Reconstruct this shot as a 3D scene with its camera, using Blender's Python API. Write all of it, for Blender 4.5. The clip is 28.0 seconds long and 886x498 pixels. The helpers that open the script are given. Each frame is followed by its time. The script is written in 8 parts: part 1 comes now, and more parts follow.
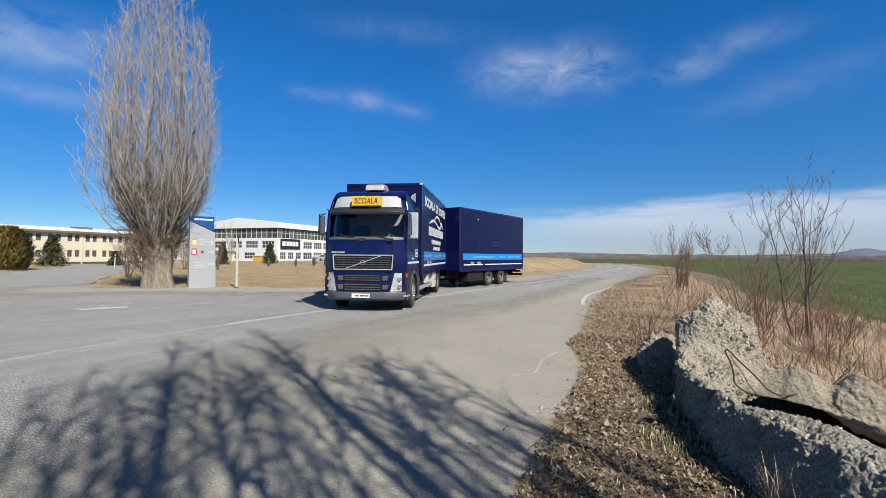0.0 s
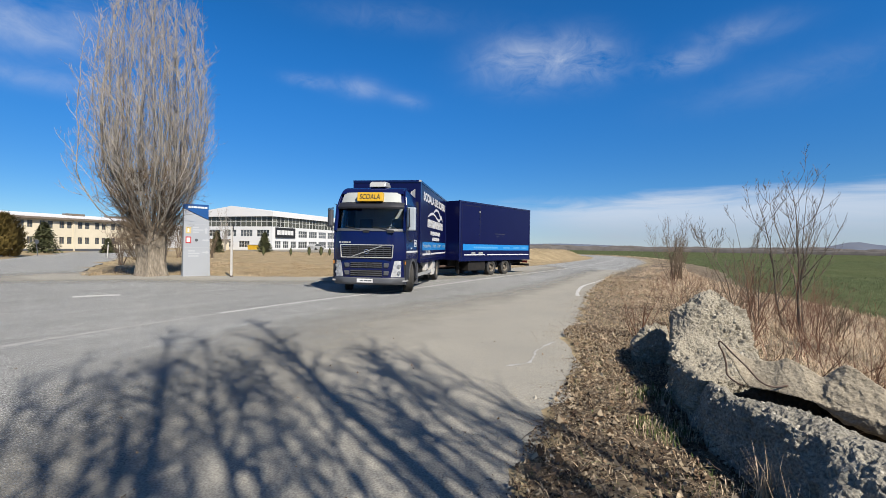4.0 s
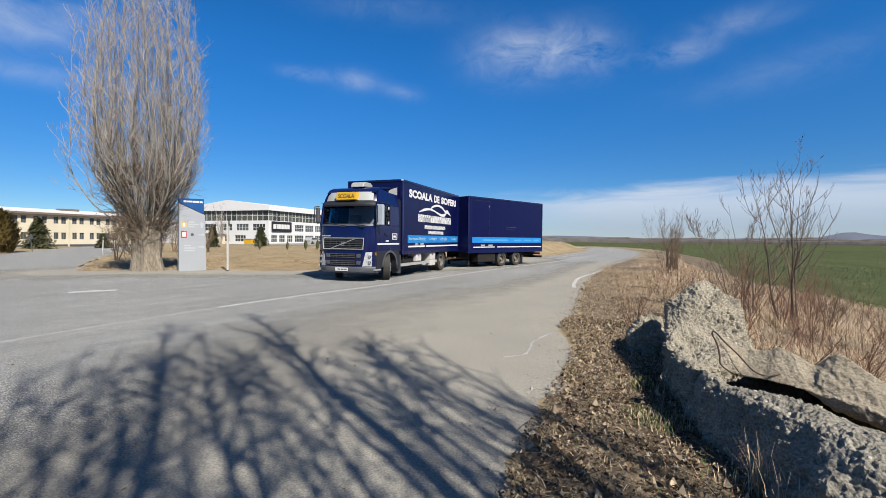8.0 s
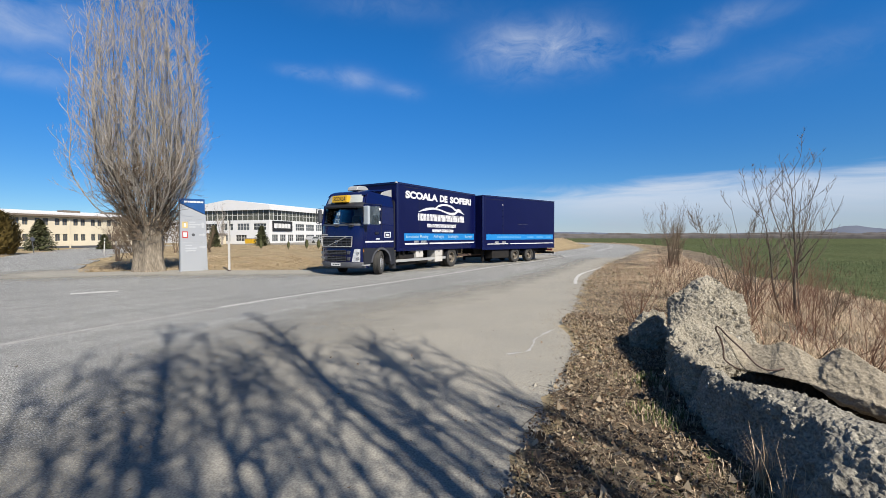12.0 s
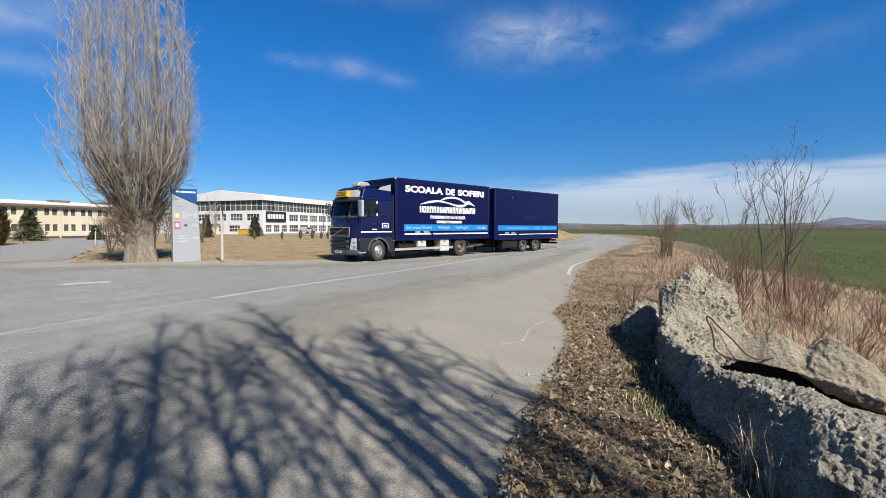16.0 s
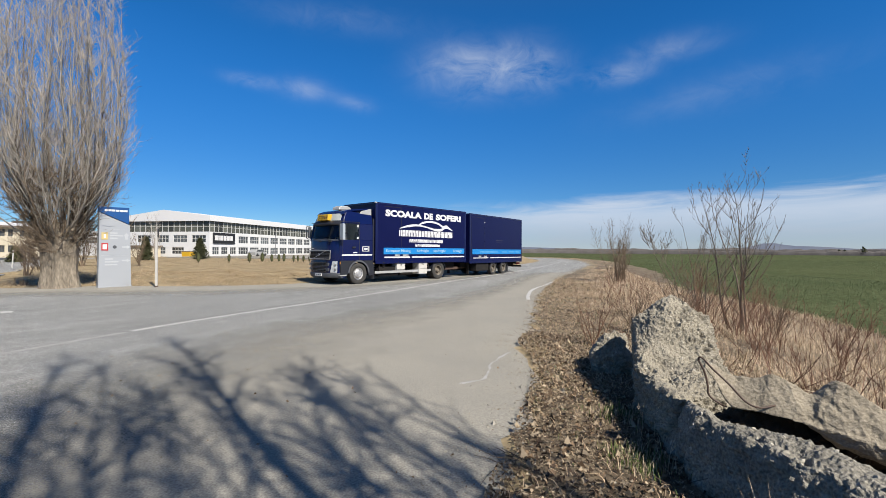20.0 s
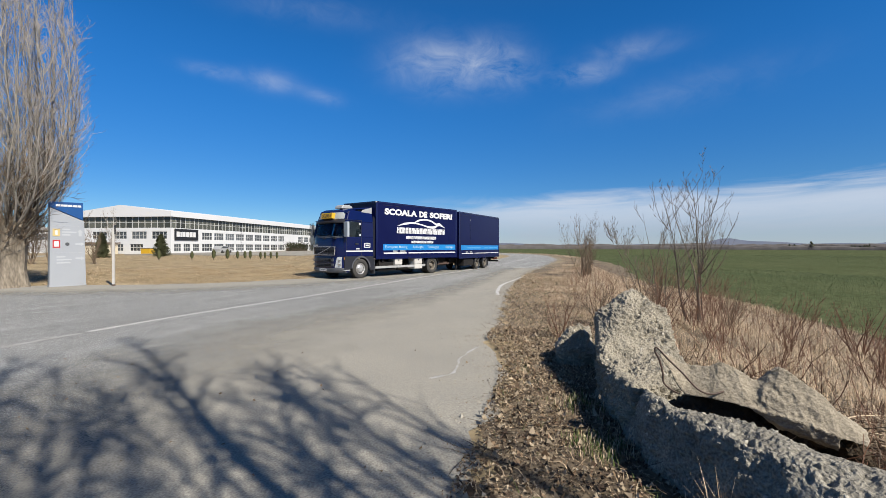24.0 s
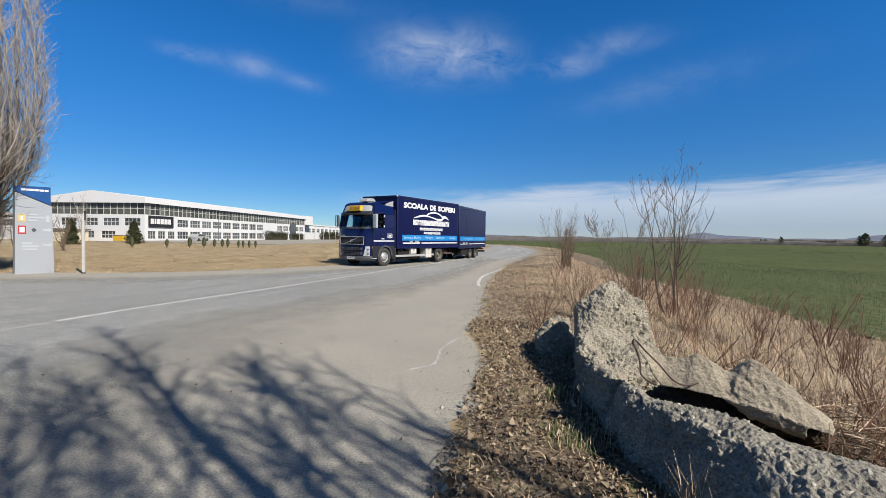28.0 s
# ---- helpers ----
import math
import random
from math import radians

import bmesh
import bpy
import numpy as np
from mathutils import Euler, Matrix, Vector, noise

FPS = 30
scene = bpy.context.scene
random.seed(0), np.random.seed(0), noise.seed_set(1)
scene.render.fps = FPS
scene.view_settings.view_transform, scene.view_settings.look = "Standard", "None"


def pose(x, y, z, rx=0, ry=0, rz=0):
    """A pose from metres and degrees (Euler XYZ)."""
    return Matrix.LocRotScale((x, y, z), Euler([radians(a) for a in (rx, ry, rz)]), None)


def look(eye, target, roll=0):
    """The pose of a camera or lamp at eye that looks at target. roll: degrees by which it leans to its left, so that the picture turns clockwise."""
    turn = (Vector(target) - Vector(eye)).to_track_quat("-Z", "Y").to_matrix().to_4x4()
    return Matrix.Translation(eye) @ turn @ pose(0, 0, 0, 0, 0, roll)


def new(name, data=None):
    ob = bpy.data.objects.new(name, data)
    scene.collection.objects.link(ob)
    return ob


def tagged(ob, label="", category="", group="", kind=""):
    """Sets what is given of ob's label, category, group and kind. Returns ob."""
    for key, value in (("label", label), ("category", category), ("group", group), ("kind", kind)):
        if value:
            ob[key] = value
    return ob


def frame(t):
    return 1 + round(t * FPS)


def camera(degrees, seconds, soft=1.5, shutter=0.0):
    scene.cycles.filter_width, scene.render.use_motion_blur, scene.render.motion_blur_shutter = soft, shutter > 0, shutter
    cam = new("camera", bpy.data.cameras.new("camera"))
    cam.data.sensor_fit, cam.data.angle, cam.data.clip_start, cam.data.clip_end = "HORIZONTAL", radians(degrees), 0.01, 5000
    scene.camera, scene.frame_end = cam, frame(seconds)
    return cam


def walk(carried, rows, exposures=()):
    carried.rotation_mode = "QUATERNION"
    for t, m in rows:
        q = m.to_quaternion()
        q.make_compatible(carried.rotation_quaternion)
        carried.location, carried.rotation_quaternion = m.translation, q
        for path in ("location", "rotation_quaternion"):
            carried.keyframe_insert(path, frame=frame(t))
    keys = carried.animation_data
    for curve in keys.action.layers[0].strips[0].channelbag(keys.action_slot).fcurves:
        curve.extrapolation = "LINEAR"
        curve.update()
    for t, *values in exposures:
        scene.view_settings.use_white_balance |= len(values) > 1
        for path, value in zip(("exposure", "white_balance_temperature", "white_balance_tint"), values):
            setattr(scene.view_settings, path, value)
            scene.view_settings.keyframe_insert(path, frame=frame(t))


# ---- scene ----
cam = camera(90.1, 28.0, soft=0.55)
PATH = [
    (0, (0.458, -0.026, 1.605), (0.28, 1.966, 1.635), 0.4),
    (0.5, (0.475, -0.042, 1.604), (0.303, 1.95, 1.625), 0.1),
    (1, (0.484, -0.049, 1.606), (0.32, 1.944, 1.614), -0.3),
    (1.5, (0.48, -0.046, 1.606), (0.322, 1.948, 1.604), -0.4),
    (2, (0.478, -0.043, 1.605), (0.317, 1.95, 1.596), -0.3),
    (2.5, (0.467, -0.033, 1.605), (0.304, 1.96, 1.598), 0.1),
    (3, (0.463, -0.03, 1.606), (0.297, 1.963, 1.599), 0.5),
    (3.5, (0.449, -0.017, 1.606), (0.286, 1.976, 1.595), 0.8),
    (5.5, (0.45, -0.016, 1.605), (0.307, 1.979, 1.57), 0.8),
    (6, (0.448, -0.016, 1.606), (0.309, 1.978, 1.552), 0.8),
    (6.5, (0.451, -0.019, 1.606), (0.313, 1.976, 1.55), 0.6),
    (7, (0.456, -0.023, 1.604), (0.32, 1.972, 1.549), 0.5),
    (7.5, (0.464, -0.029, 1.604), (0.325, 1.965, 1.558), 0.5),
    (8, (0.459, -0.027, 1.605), (0.316, 1.968, 1.559), 0.5),
    (8.5, (0.452, -0.019, 1.605), (0.307, 1.975, 1.557), 0.6),
    (9, (0.446, -0.014, 1.604), (0.301, 1.981, 1.556), 0.6),
    (9.5, (0.444, -0.012, 1.604), (0.297, 1.982, 1.56), 0.7),
    (10, (0.442, -0.01, 1.604), (0.297, 1.984, 1.561), 0.7),
    (10.5, (0.452, -0.019, 1.603), (0.306, 1.975, 1.563), 0.6),
    (11, (0.446, -0.015, 1.604), (0.298, 1.979, 1.558), 0.3),
    (11.5, (0.445, -0.014, 1.604), (0.297, 1.979, 1.548), -0.1),
    (12, (0.449, -0.02, 1.606), (0.302, 1.974, 1.549), -0.1),
    (12.5, (0.463, -0.031, 1.605), (0.317, 1.963, 1.552), -0.3),
    (14.5, (0.449, -0.019, 1.605), (0.31, 1.975, 1.518), -0.5),
    (15, (0.444, -0.015, 1.605), (0.314, 1.978, 1.5), -0.3),
    (15.5, (0.45, -0.02, 1.604), (0.323, 1.974, 1.501), -0.1),
    (16, (0.452, -0.022, 1.603), (0.33, 1.972, 1.505), 0.0),
    (16.5, (0.453, -0.022, 1.604), (0.334, 1.972, 1.512), -0.3),
    (17, (0.449, -0.019, 1.604), (0.331, 1.976, 1.524), -0.2),
    (17.5, (0.451, -0.02, 1.605), (0.336, 1.975, 1.528), -0.2),
    (18, (0.458, 0.003, 1.594), (0.364, 1.999, 1.516), -0.4),
    (18.5, (0.488, 0.162, 1.598), (0.419, 2.16, 1.529), -0.2),
    (19, (0.441, 0.411, 1.605), (0.398, 2.41, 1.567), 0.1),
    (19.5, (0.442, 0.579, 1.621), (0.461, 2.579, 1.609), 0.1),
    (20, (0.455, 0.618, 1.622), (0.527, 2.617, 1.629), 0.3),
    (20.5, (0.441, 0.591, 1.622), (0.546, 2.588, 1.636), 0.2),
    (21, (0.456, 0.614, 1.616), (0.568, 2.611, 1.622), 0.1),
    (21.5, (0.437, 0.593, 1.627), (0.559, 2.589, 1.63), 0.1),
    (23.5, (0.479, 0.566, 1.628), (0.662, 2.557, 1.621), -0.1),
    (24, (0.479, 0.574, 1.626), (0.682, 2.563, 1.615), 0.1),
    (24.5, (0.464, 0.566, 1.628), (0.684, 2.554, 1.612), 0.8),
    (25, (0.45, 0.566, 1.63), (0.686, 2.552, 1.61), 1.0),
    (25.5, (0.467, 0.592, 1.627), (0.709, 2.577, 1.597), 0.8),
    (26, (0.469, 0.583, 1.626), (0.723, 2.566, 1.59), 0.8),
    (26.5, (0.463, 0.573, 1.628), (0.732, 2.554, 1.59), 0.6),
    (27, (0.478, 0.585, 1.626), (0.76, 2.565, 1.581), 0.5),
    (27.5, (0.481, 0.608, 1.625), (0.766, 2.587, 1.574), 0.6),
    (28, (0.475, 0.601, 1.629), (0.761, 2.579, 1.577), 0.8),
]
walk(cam, [(t, look(eye, target, roll)) for t, eye, target, roll in PATH], exposures=((0, 0.86), (18, 0.86), (21, 0.81), (28, 0.79)))

# ---- world, sun, exposure ----
SUN_AZ = math.radians(143.4)   # clockwise from +y
SUN_EL = math.radians(43.0)
TO_SUN = Vector((math.sin(SUN_AZ) * math.cos(SUN_EL), math.cos(SUN_AZ) * math.cos(SUN_EL), math.sin(SUN_EL)))
scene.view_settings.exposure = 0.86


# patches of cirrus: (azimuth, elevation, half-width, half-height, tilt), strength; then the low bank
CLOUDS = (((0.1, 0.388, 0.12, 0.055, 0.0), 0.55), ((0.23, 0.385, 0.08, 0.05, -0.1), 0.5), ((0.41, 0.358, 0.07, 0.024, 0.0), 0.4), ((-0.37, 0.337, 0.06, 0.014, -0.04), 0.3), ((-0.27, 0.334, 0.06, 0.024, -0.02), 0.27), ((-0.16, 0.314, 0.05, 0.018, -0.1), 0.16),
          ((0.51, 0.39, 0.09, 0.025, 0.0), 0.22), ((-0.84, 0.34, 0.16, 0.05, 0.1), 0.36), ((-0.82, 0.262, 0.14, 0.022, 0.0), 0.22), ((-0.2, 0.47, 0.2, 0.03, 0.0), 0.1), ((0.6, 0.3, 0.2, 0.04, 0.1), 0.1))
BANK = (0.098, -0.2, 0.03)


def make_world():
    w = bpy.data.worlds.new("sky")
    scene.world = w
    w.use_nodes = True
    nt = w.node_tree
    n, l = nt.nodes, nt.links
    bg = n["Background"]
    sky = n.new("ShaderNodeTexSky")
    sky.sky_type = "NISHITA"
    sky.sun_disc = False
    sky.sun_elevation, sky.sun_rotation = SUN_EL, SUN_AZ
    sky.altitude, sky.air_density, sky.dust_density, sky.ozone_density = 900, 0.88, 0.02, 3.5
    hs = n.new("ShaderNodeHueSaturation")
    hs.inputs["Saturation"].default_value = 1.2
    tint = n.new("ShaderNodeMix")
    tint.data_type, tint.blend_type = "RGBA", "MULTIPLY"
    tint.inputs[0].default_value, tint.inputs[7].default_value = 1.0, (0.84, 1.02, 1.22, 1)
    l.new(sky.outputs[0], tint.inputs[6])
    l.new(tint.outputs[2], hs.inputs["Color"])

    def op(kind, a, b=None, c=None):
        q = n.new("ShaderNodeMath")
        q.operation = kind
        for i, s in enumerate((a, b, c)):
            if s is None:
                continue
            if isinstance(s, (int, float)):
                q.inputs[i].default_value = s
            else:
                l.new(s, q.inputs[i])
        return q.outputs[0]

    # thin cloud by azimuth and elevation
    co = n.new("ShaderNodeTexCoord")
    sp = n.new("ShaderNodeSeparateXYZ")
    l.new(co.outputs["Generated"], sp.inputs[0])
    az = op("ARCTAN2", sp.outputs[0], sp.outputs[1])
    el = op("ARCSINE", sp.outputs[2])
    cv = n.new("ShaderNodeCombineXYZ")
    l.new(az, cv.inputs[0])
    l.new(el, cv.inputs[1])

    def wisps(sx, sy, turn, seed, detail=8.0, rough=0.6):
        mp = n.new("ShaderNodeMapping")
        mp.inputs["Scale"].default_value, mp.inputs["Rotation"].default_value, mp.inputs["Location"].default_value = (sx, sy, 1), (0, 0, turn), (seed, seed * 0.7, seed)
        l.new(cv.outputs[0], mp.inputs[0])
        t = n.new("ShaderNodeTexNoise")
        t.inputs["Scale"].default_value, t.inputs["Detail"].default_value, t.inputs["Roughness"].default_value, t.inputs["Distortion"].default_value = 1.0, detail, rough, 0.6
        l.new(mp.outputs[0], t.inputs["Vector"])
        return t.outputs[0]

    def patch(a, e, wa, we, tilt=0.0):
        da = op("SUBTRACT", az, a)
        de = op("SUBTRACT", op("SUBTRACT", el, e), op("MULTIPLY", da, tilt))
        r = op("ADD", op("POWER", op("DIVIDE", da, wa), 2), op("POWER", op("DIVIDE", de, we), 2))
        return op("EXPONENT", op("MULTIPLY", r, -1.6))

    w1 = wisps(15, 24, 0.12, 3.1, 8.0, 0.6)
    w3 = wisps(2.2, 6, 0.1, 11.3, 4.0, 0.5)
    w2 = wisps(4, 30, 0.0, 7.7, 6.0)
    spots = None
    for args, k in CLOUDS:
        s = op("MULTIPLY", patch(*args), k)
        spots = s if spots is None else op("ADD", spots, s)
    thin = op("ADD", op("MULTIPLY", w1, 0.7), op("MULTIPLY", w3, 0.5))
    cirrus = op("MULTIPLY", spots, op("MULTIPLY", op("MAXIMUM", op("SUBTRACT", thin, 0.4), 0.0), 3.3))
    # the bank along the horizon, higher towards the open field
    top = op("ADD", BANK[0], op("MULTIPLY", op("ADD", az, BANK[1]), BANK[2]))
    top = op("ADD", top, op("MULTIPLY", op("SUBTRACT", w2, 0.5), 0.07))
    edge = n.new("ShaderNodeMapRange")
    edge.interpolation_type = "SMOOTHSTEP"
    edge.inputs[1].default_value, edge.inputs[2].default_value = -0.018, 0.022
    l.new(op("SUBTRACT", top, el), edge.inputs[0])
    side = n.new("ShaderNodeMapRange")
    side.interpolation_type = "SMOOTHSTEP"
    side.inputs[1].default_value, side.inputs[2].default_value = -0.15, 0.3
    l.new(az, side.inputs[0])
    low = n.new("ShaderNodeMapRange")
    low.interpolation_type = "SMOOTHSTEP"
    low.inputs[1].default_value, low.inputs[2].default_value, low.inputs[3].default_value = 0.0, 0.07, 0.85
    l.new(el, low.inputs[0])
    bank = op("MULTIPLY", op("MULTIPLY", edge.outputs[0], side.outputs[0]), op("MULTIPLY", low.outputs[0], op("ADD", 0.55, op("MULTIPLY", w2, 0.45))))
    mx = n.new("ShaderNodeMix")
    mx.data_type = "RGBA"
    l.new(op("MINIMUM", op("ADD", cirrus, bank), 0.92), mx.inputs[0])
    # dimmer low, brighter high; tint ends above the view to make shade less blue
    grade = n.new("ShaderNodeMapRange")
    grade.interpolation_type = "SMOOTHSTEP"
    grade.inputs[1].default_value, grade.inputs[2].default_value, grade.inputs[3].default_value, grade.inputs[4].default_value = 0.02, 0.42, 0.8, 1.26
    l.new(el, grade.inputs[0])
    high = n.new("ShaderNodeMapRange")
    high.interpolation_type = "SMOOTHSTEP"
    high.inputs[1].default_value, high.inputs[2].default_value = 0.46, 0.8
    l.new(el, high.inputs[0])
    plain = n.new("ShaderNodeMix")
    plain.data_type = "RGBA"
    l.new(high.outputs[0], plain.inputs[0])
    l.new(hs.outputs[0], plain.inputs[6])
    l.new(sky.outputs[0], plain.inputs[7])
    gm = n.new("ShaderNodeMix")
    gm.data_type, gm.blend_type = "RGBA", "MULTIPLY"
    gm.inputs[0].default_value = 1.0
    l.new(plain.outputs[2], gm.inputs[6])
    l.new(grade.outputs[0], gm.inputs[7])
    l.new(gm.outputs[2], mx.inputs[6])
    # the cloud is dimmer and hazier low down
    haze, hz = n.new("ShaderNodeMapRange"), n.new("ShaderNodeMix")
    haze.interpolation_type = "SMOOTHSTEP"
    haze.inputs[1].default_value, haze.inputs[2].default_value = 0.015, 0.085
    l.new(el, haze.inputs[0])
    hz.data_type = "RGBA"
    hz.inputs[6].default_value, hz.inputs[7].default_value = (4.7, 5.2, 6.2, 1), (6.7, 7.35, 8.45, 1)
    l.new(haze.outputs[0], hz.inputs[0])
    l.new(hz.outputs[2], mx.inputs[7])
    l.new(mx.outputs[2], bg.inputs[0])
    bg.inputs[1].default_value = 0.0535


make_world()
sun = new("sun", bpy.data.lights.new("sun", "SUN"))
sun.data.energy, sun.data.angle, sun.data.color = 5.3, radians(0.6), (1.0, 0.93, 0.82)
sun.matrix_world = look(Vector((0, 0, 60)) + TO_SUN, Vector((0, 0, 60)))


# ---- materials ----
def mat(name, base, rough=0.7, metal=0.0, var=0.0, scale=6.0, other=None, bump=0.0, bump_scale=40.0, spec=0.5, coat=0.0, fine=0.0, island=False, obrand=0.0, detail=6.0, stretch=None):
    """A node material: base colour mixed with another by two scales of noise, with relief."""
    m = bpy.data.materials.new(name)
    m.use_nodes = True
    nt = m.node_tree
    n, l = nt.nodes, nt.links
    b = n["Principled BSDF"]
    b.inputs["Roughness"].default_value = rough
    b.inputs["Metallic"].default_value = metal
    b.inputs["Specular IOR Level"].default_value = spec
    b.inputs["Coat Weight"].default_value = coat
    b.inputs["Coat Roughness"].default_value = 0.08
    rgb = (*base, 1)
    b.inputs["Base Color"].default_value = rgb
    co = n.new("ShaderNodeTexCoord")
    src = co.outputs["Object"]
    if stretch:
        mp = n.new("ShaderNodeMapping")
        mp.inputs["Scale"].default_value = stretch
        l.new(src, mp.inputs[0])
        src = mp.outputs[0]
    col = None
    if var > 0:
        oth = other or tuple(c * 0.55 for c in base)
        t1 = n.new("ShaderNodeTexNoise")
        t1.inputs["Scale"].default_value, t1.inputs["Detail"].default_value = scale, detail
        l.new(src, t1.inputs["Vector"])
        r1 = n.new("ShaderNodeMapRange")
        r1.inputs[1].default_value, r1.inputs[2].default_value = 0.35, 0.68
        r1.inputs[4].default_value = var
        l.new(t1.outputs[0], r1.inputs[0])
        mx = n.new("ShaderNodeMix")
        mx.data_type = "RGBA"
        mx.inputs[6].default_value, mx.inputs[7].default_value = rgb, (*oth, 1)
        l.new(r1.outputs[0], mx.inputs[0])
        col = mx.outputs[2]
    if fine > 0:
        t2 = n.new("ShaderNodeTexNoise")
        t2.inputs["Scale"].default_value, t2.inputs["Detail"].default_value = bump_scale, 3.0
        l.new(src, t2.inputs["Vector"])
        r2 = n.new("ShaderNodeMapRange")
        r2.inputs[1].default_value, r2.inputs[2].default_value = 0.3, 0.7
        r2.inputs[3].default_value, r2.inputs[4].default_value = 1 - fine, 1 + fine
        l.new(t2.outputs[0], r2.inputs[0])
        m2 = n.new("ShaderNodeMix")
        m2.data_type, m2.blend_type = "RGBA", "MULTIPLY"
        m2.inputs[0].default_value = 1
        m2.inputs[6].default_value = rgb
        if col:
            l.new(col, m2.inputs[6])
        l.new(r2.outputs[0], m2.inputs[7])
        col = m2.outputs[2]
    if island or obrand:
        if island:
            gi = n.new("ShaderNodeNewGeometry")
            rnd = gi.outputs["Random Per Island"]
        else:
            gi = n.new("ShaderNodeObjectInfo")
            rnd = gi.outputs["Random"]
        r3 = n.new("ShaderNodeMapRange")
        k = obrand or 0.35
        r3.inputs[3].default_value, r3.inputs[4].default_value = 1 - k, 1 + k
        l.new(rnd, r3.inputs[0])
        m3 = n.new("ShaderNodeMix")
        m3.data_type, m3.blend_type = "RGBA", "MULTIPLY"
        m3.inputs[0].default_value = 1
        m3.inputs[6].default_value = rgb
        if col:
            l.new(col, m3.inputs[6])
        l.new(r3.outputs[0], m3.inputs[7])
        col = m3.outputs[2]
    if col:
        l.new(col, b.inputs["Base Color"])
    if bump > 0:
        t4 = n.new("ShaderNodeTexNoise")
        t4.inputs["Scale"].default_value, t4.inputs["Detail"].default_value = bump_scale, 6.0
        l.new(src, t4.inputs["Vector"])
        bp = n.new("ShaderNodeBump")
        bp.inputs["Strength"].default_value, bp.inputs["Distance"].default_value = min(1.0, bump), 0.02
        l.new(t4.outputs[0], bp.inputs["Height"])
        l.new(bp.outputs[0], b.inputs["Normal"])
    return m


def glass_mat(name, tint, rough=0.03):
    m = mat(name, tint, rough, spec=0.6)
    return m


M = {}


def asphalt_mat():
    """Worn asphalt: broad tone patches, blotches, and pale and dark grit."""
    m = mat("asphalt", (0.2265, 0.2275, 0.2195), 0.85, var=0.45, scale=0.28, other=(0.187, 0.189, 0.186), bump=1.0, bump_scale=70, fine=0.55, spec=0.3)
    n, l = m.node_tree.nodes, m.node_tree.links
    b = n["Principled BSDF"]
    src = b.inputs["Base Color"].links[0].from_socket
    co = n.new("ShaderNodeTexCoord")
    for scale, lo, hi, a, z, det in ((2.6, 0.35, 0.7, 1.07, 0.92, 5.0), (26.0, 0.4, 0.62, 0.8, 1.2, 2.0), (55.0, 0.42, 0.62, 0.6, 1.42, 1.0), (115.0, 0.42, 0.62, 0.52, 1.55, 2.0)):
        t, r, mx = n.new("ShaderNodeTexNoise"), n.new("ShaderNodeMapRange"), n.new("ShaderNodeMix")
        t.inputs["Scale"].default_value, t.inputs["Detail"].default_value = scale, det
        l.new(co.outputs["Object"], t.inputs["Vector"])
        r.inputs[1].default_value, r.inputs[2].default_value, r.inputs[3].default_value, r.inputs[4].default_value = lo, hi, a, z
        l.new(t.outputs[0], r.inputs[0])
        mx.data_type, mx.blend_type = "RGBA", "MULTIPLY"
        mx.inputs[0].default_value = 1.0
        l.new(src, mx.inputs[6])
        l.new(r.outputs[0], mx.inputs[7])
        src = mx.outputs[2]
    # faint streaks worn along the lanes
    mp, t, r, mx = n.new("ShaderNodeMapping"), n.new("ShaderNodeTexNoise"), n.new("ShaderNodeMapRange"), n.new("ShaderNodeMix")
    mp.vector_type = "TEXTURE"
    mp.inputs["Rotation"].default_value, mp.inputs["Scale"].default_value = (0, 0, math.radians(62)), (9.0, 0.55, 1.0)
    l.new(co.outputs["Object"], mp.inputs[0])
    l.new(mp.outputs[0], t.inputs["Vector"])
    t.inputs["Scale"].default_value, t.inputs["Detail"].default_value = 1.0, 5.0
    r.inputs[1].default_value, r.inputs[2].default_value, r.inputs[3].default_value, r.inputs[4].default_value = 0.36, 0.66, 0.84, 1.08
    l.new(t.outputs[0], r.inputs[0])
    mx.data_type, mx.blend_type = "RGBA", "MULTIPLY"
    mx.inputs[0].default_value = 1.0
    l.new(src, mx.inputs[6])
    l.new(r.outputs[0], mx.inputs[7])
    l.new(mx.outputs[2], b.inputs["Base Color"])
    return m


M["asphalt"] = asphalt_mat()
M["asphalt_worn"] = mat("asphalt_worn", (0.2172, 0.2009, 0.1683), 0.9, var=0.8, scale=0.7, other=(0.1683, 0.1602, 0.1411), bump=0.45, bump_scale=60, fine=0.3, spec=0.3)
M["earth"] = mat("earth", (0.066, 0.05, 0.034), 0.95, var=0.9, scale=1.6, other=(0.16, 0.126, 0.086), bump=0.8, bump_scale=25, fine=0.35, spec=0.2)
M["turf"] = mat("turf", (0.2552, 0.2009, 0.1195), 0.95, var=0.95, scale=0.9, other=(0.1466, 0.1113, 0.0625), bump=0.5, bump_scale=6, fine=0.3, spec=0.2)
M["field"] = mat("field", (0.048, 0.06, 0.03), 0.95, var=0.9, scale=0.35, other=(0.068, 0.077, 0.04), bump=0.7, bump_scale=9, fine=0.5, spec=0.0, stretch=(1, 0.25, 1))
M["field_blade"] = mat("field_blade", (0.082, 0.109, 0.05), 0.7, island=True, spec=0.2)
M["line"] = mat("line", (0.3909, 0.3854, 0.3691), 0.8, var=0.8, scale=9, other=(0.228, 0.2225, 0.2118), fine=0.15, bump_scale=80)
M["line_old"] = mat("line_old", (0.2697, 0.2662, 0.2566), 0.85, var=0.9, scale=6, other=(0.1958, 0.1931, 0.1844), fine=0.2, bump_scale=80)
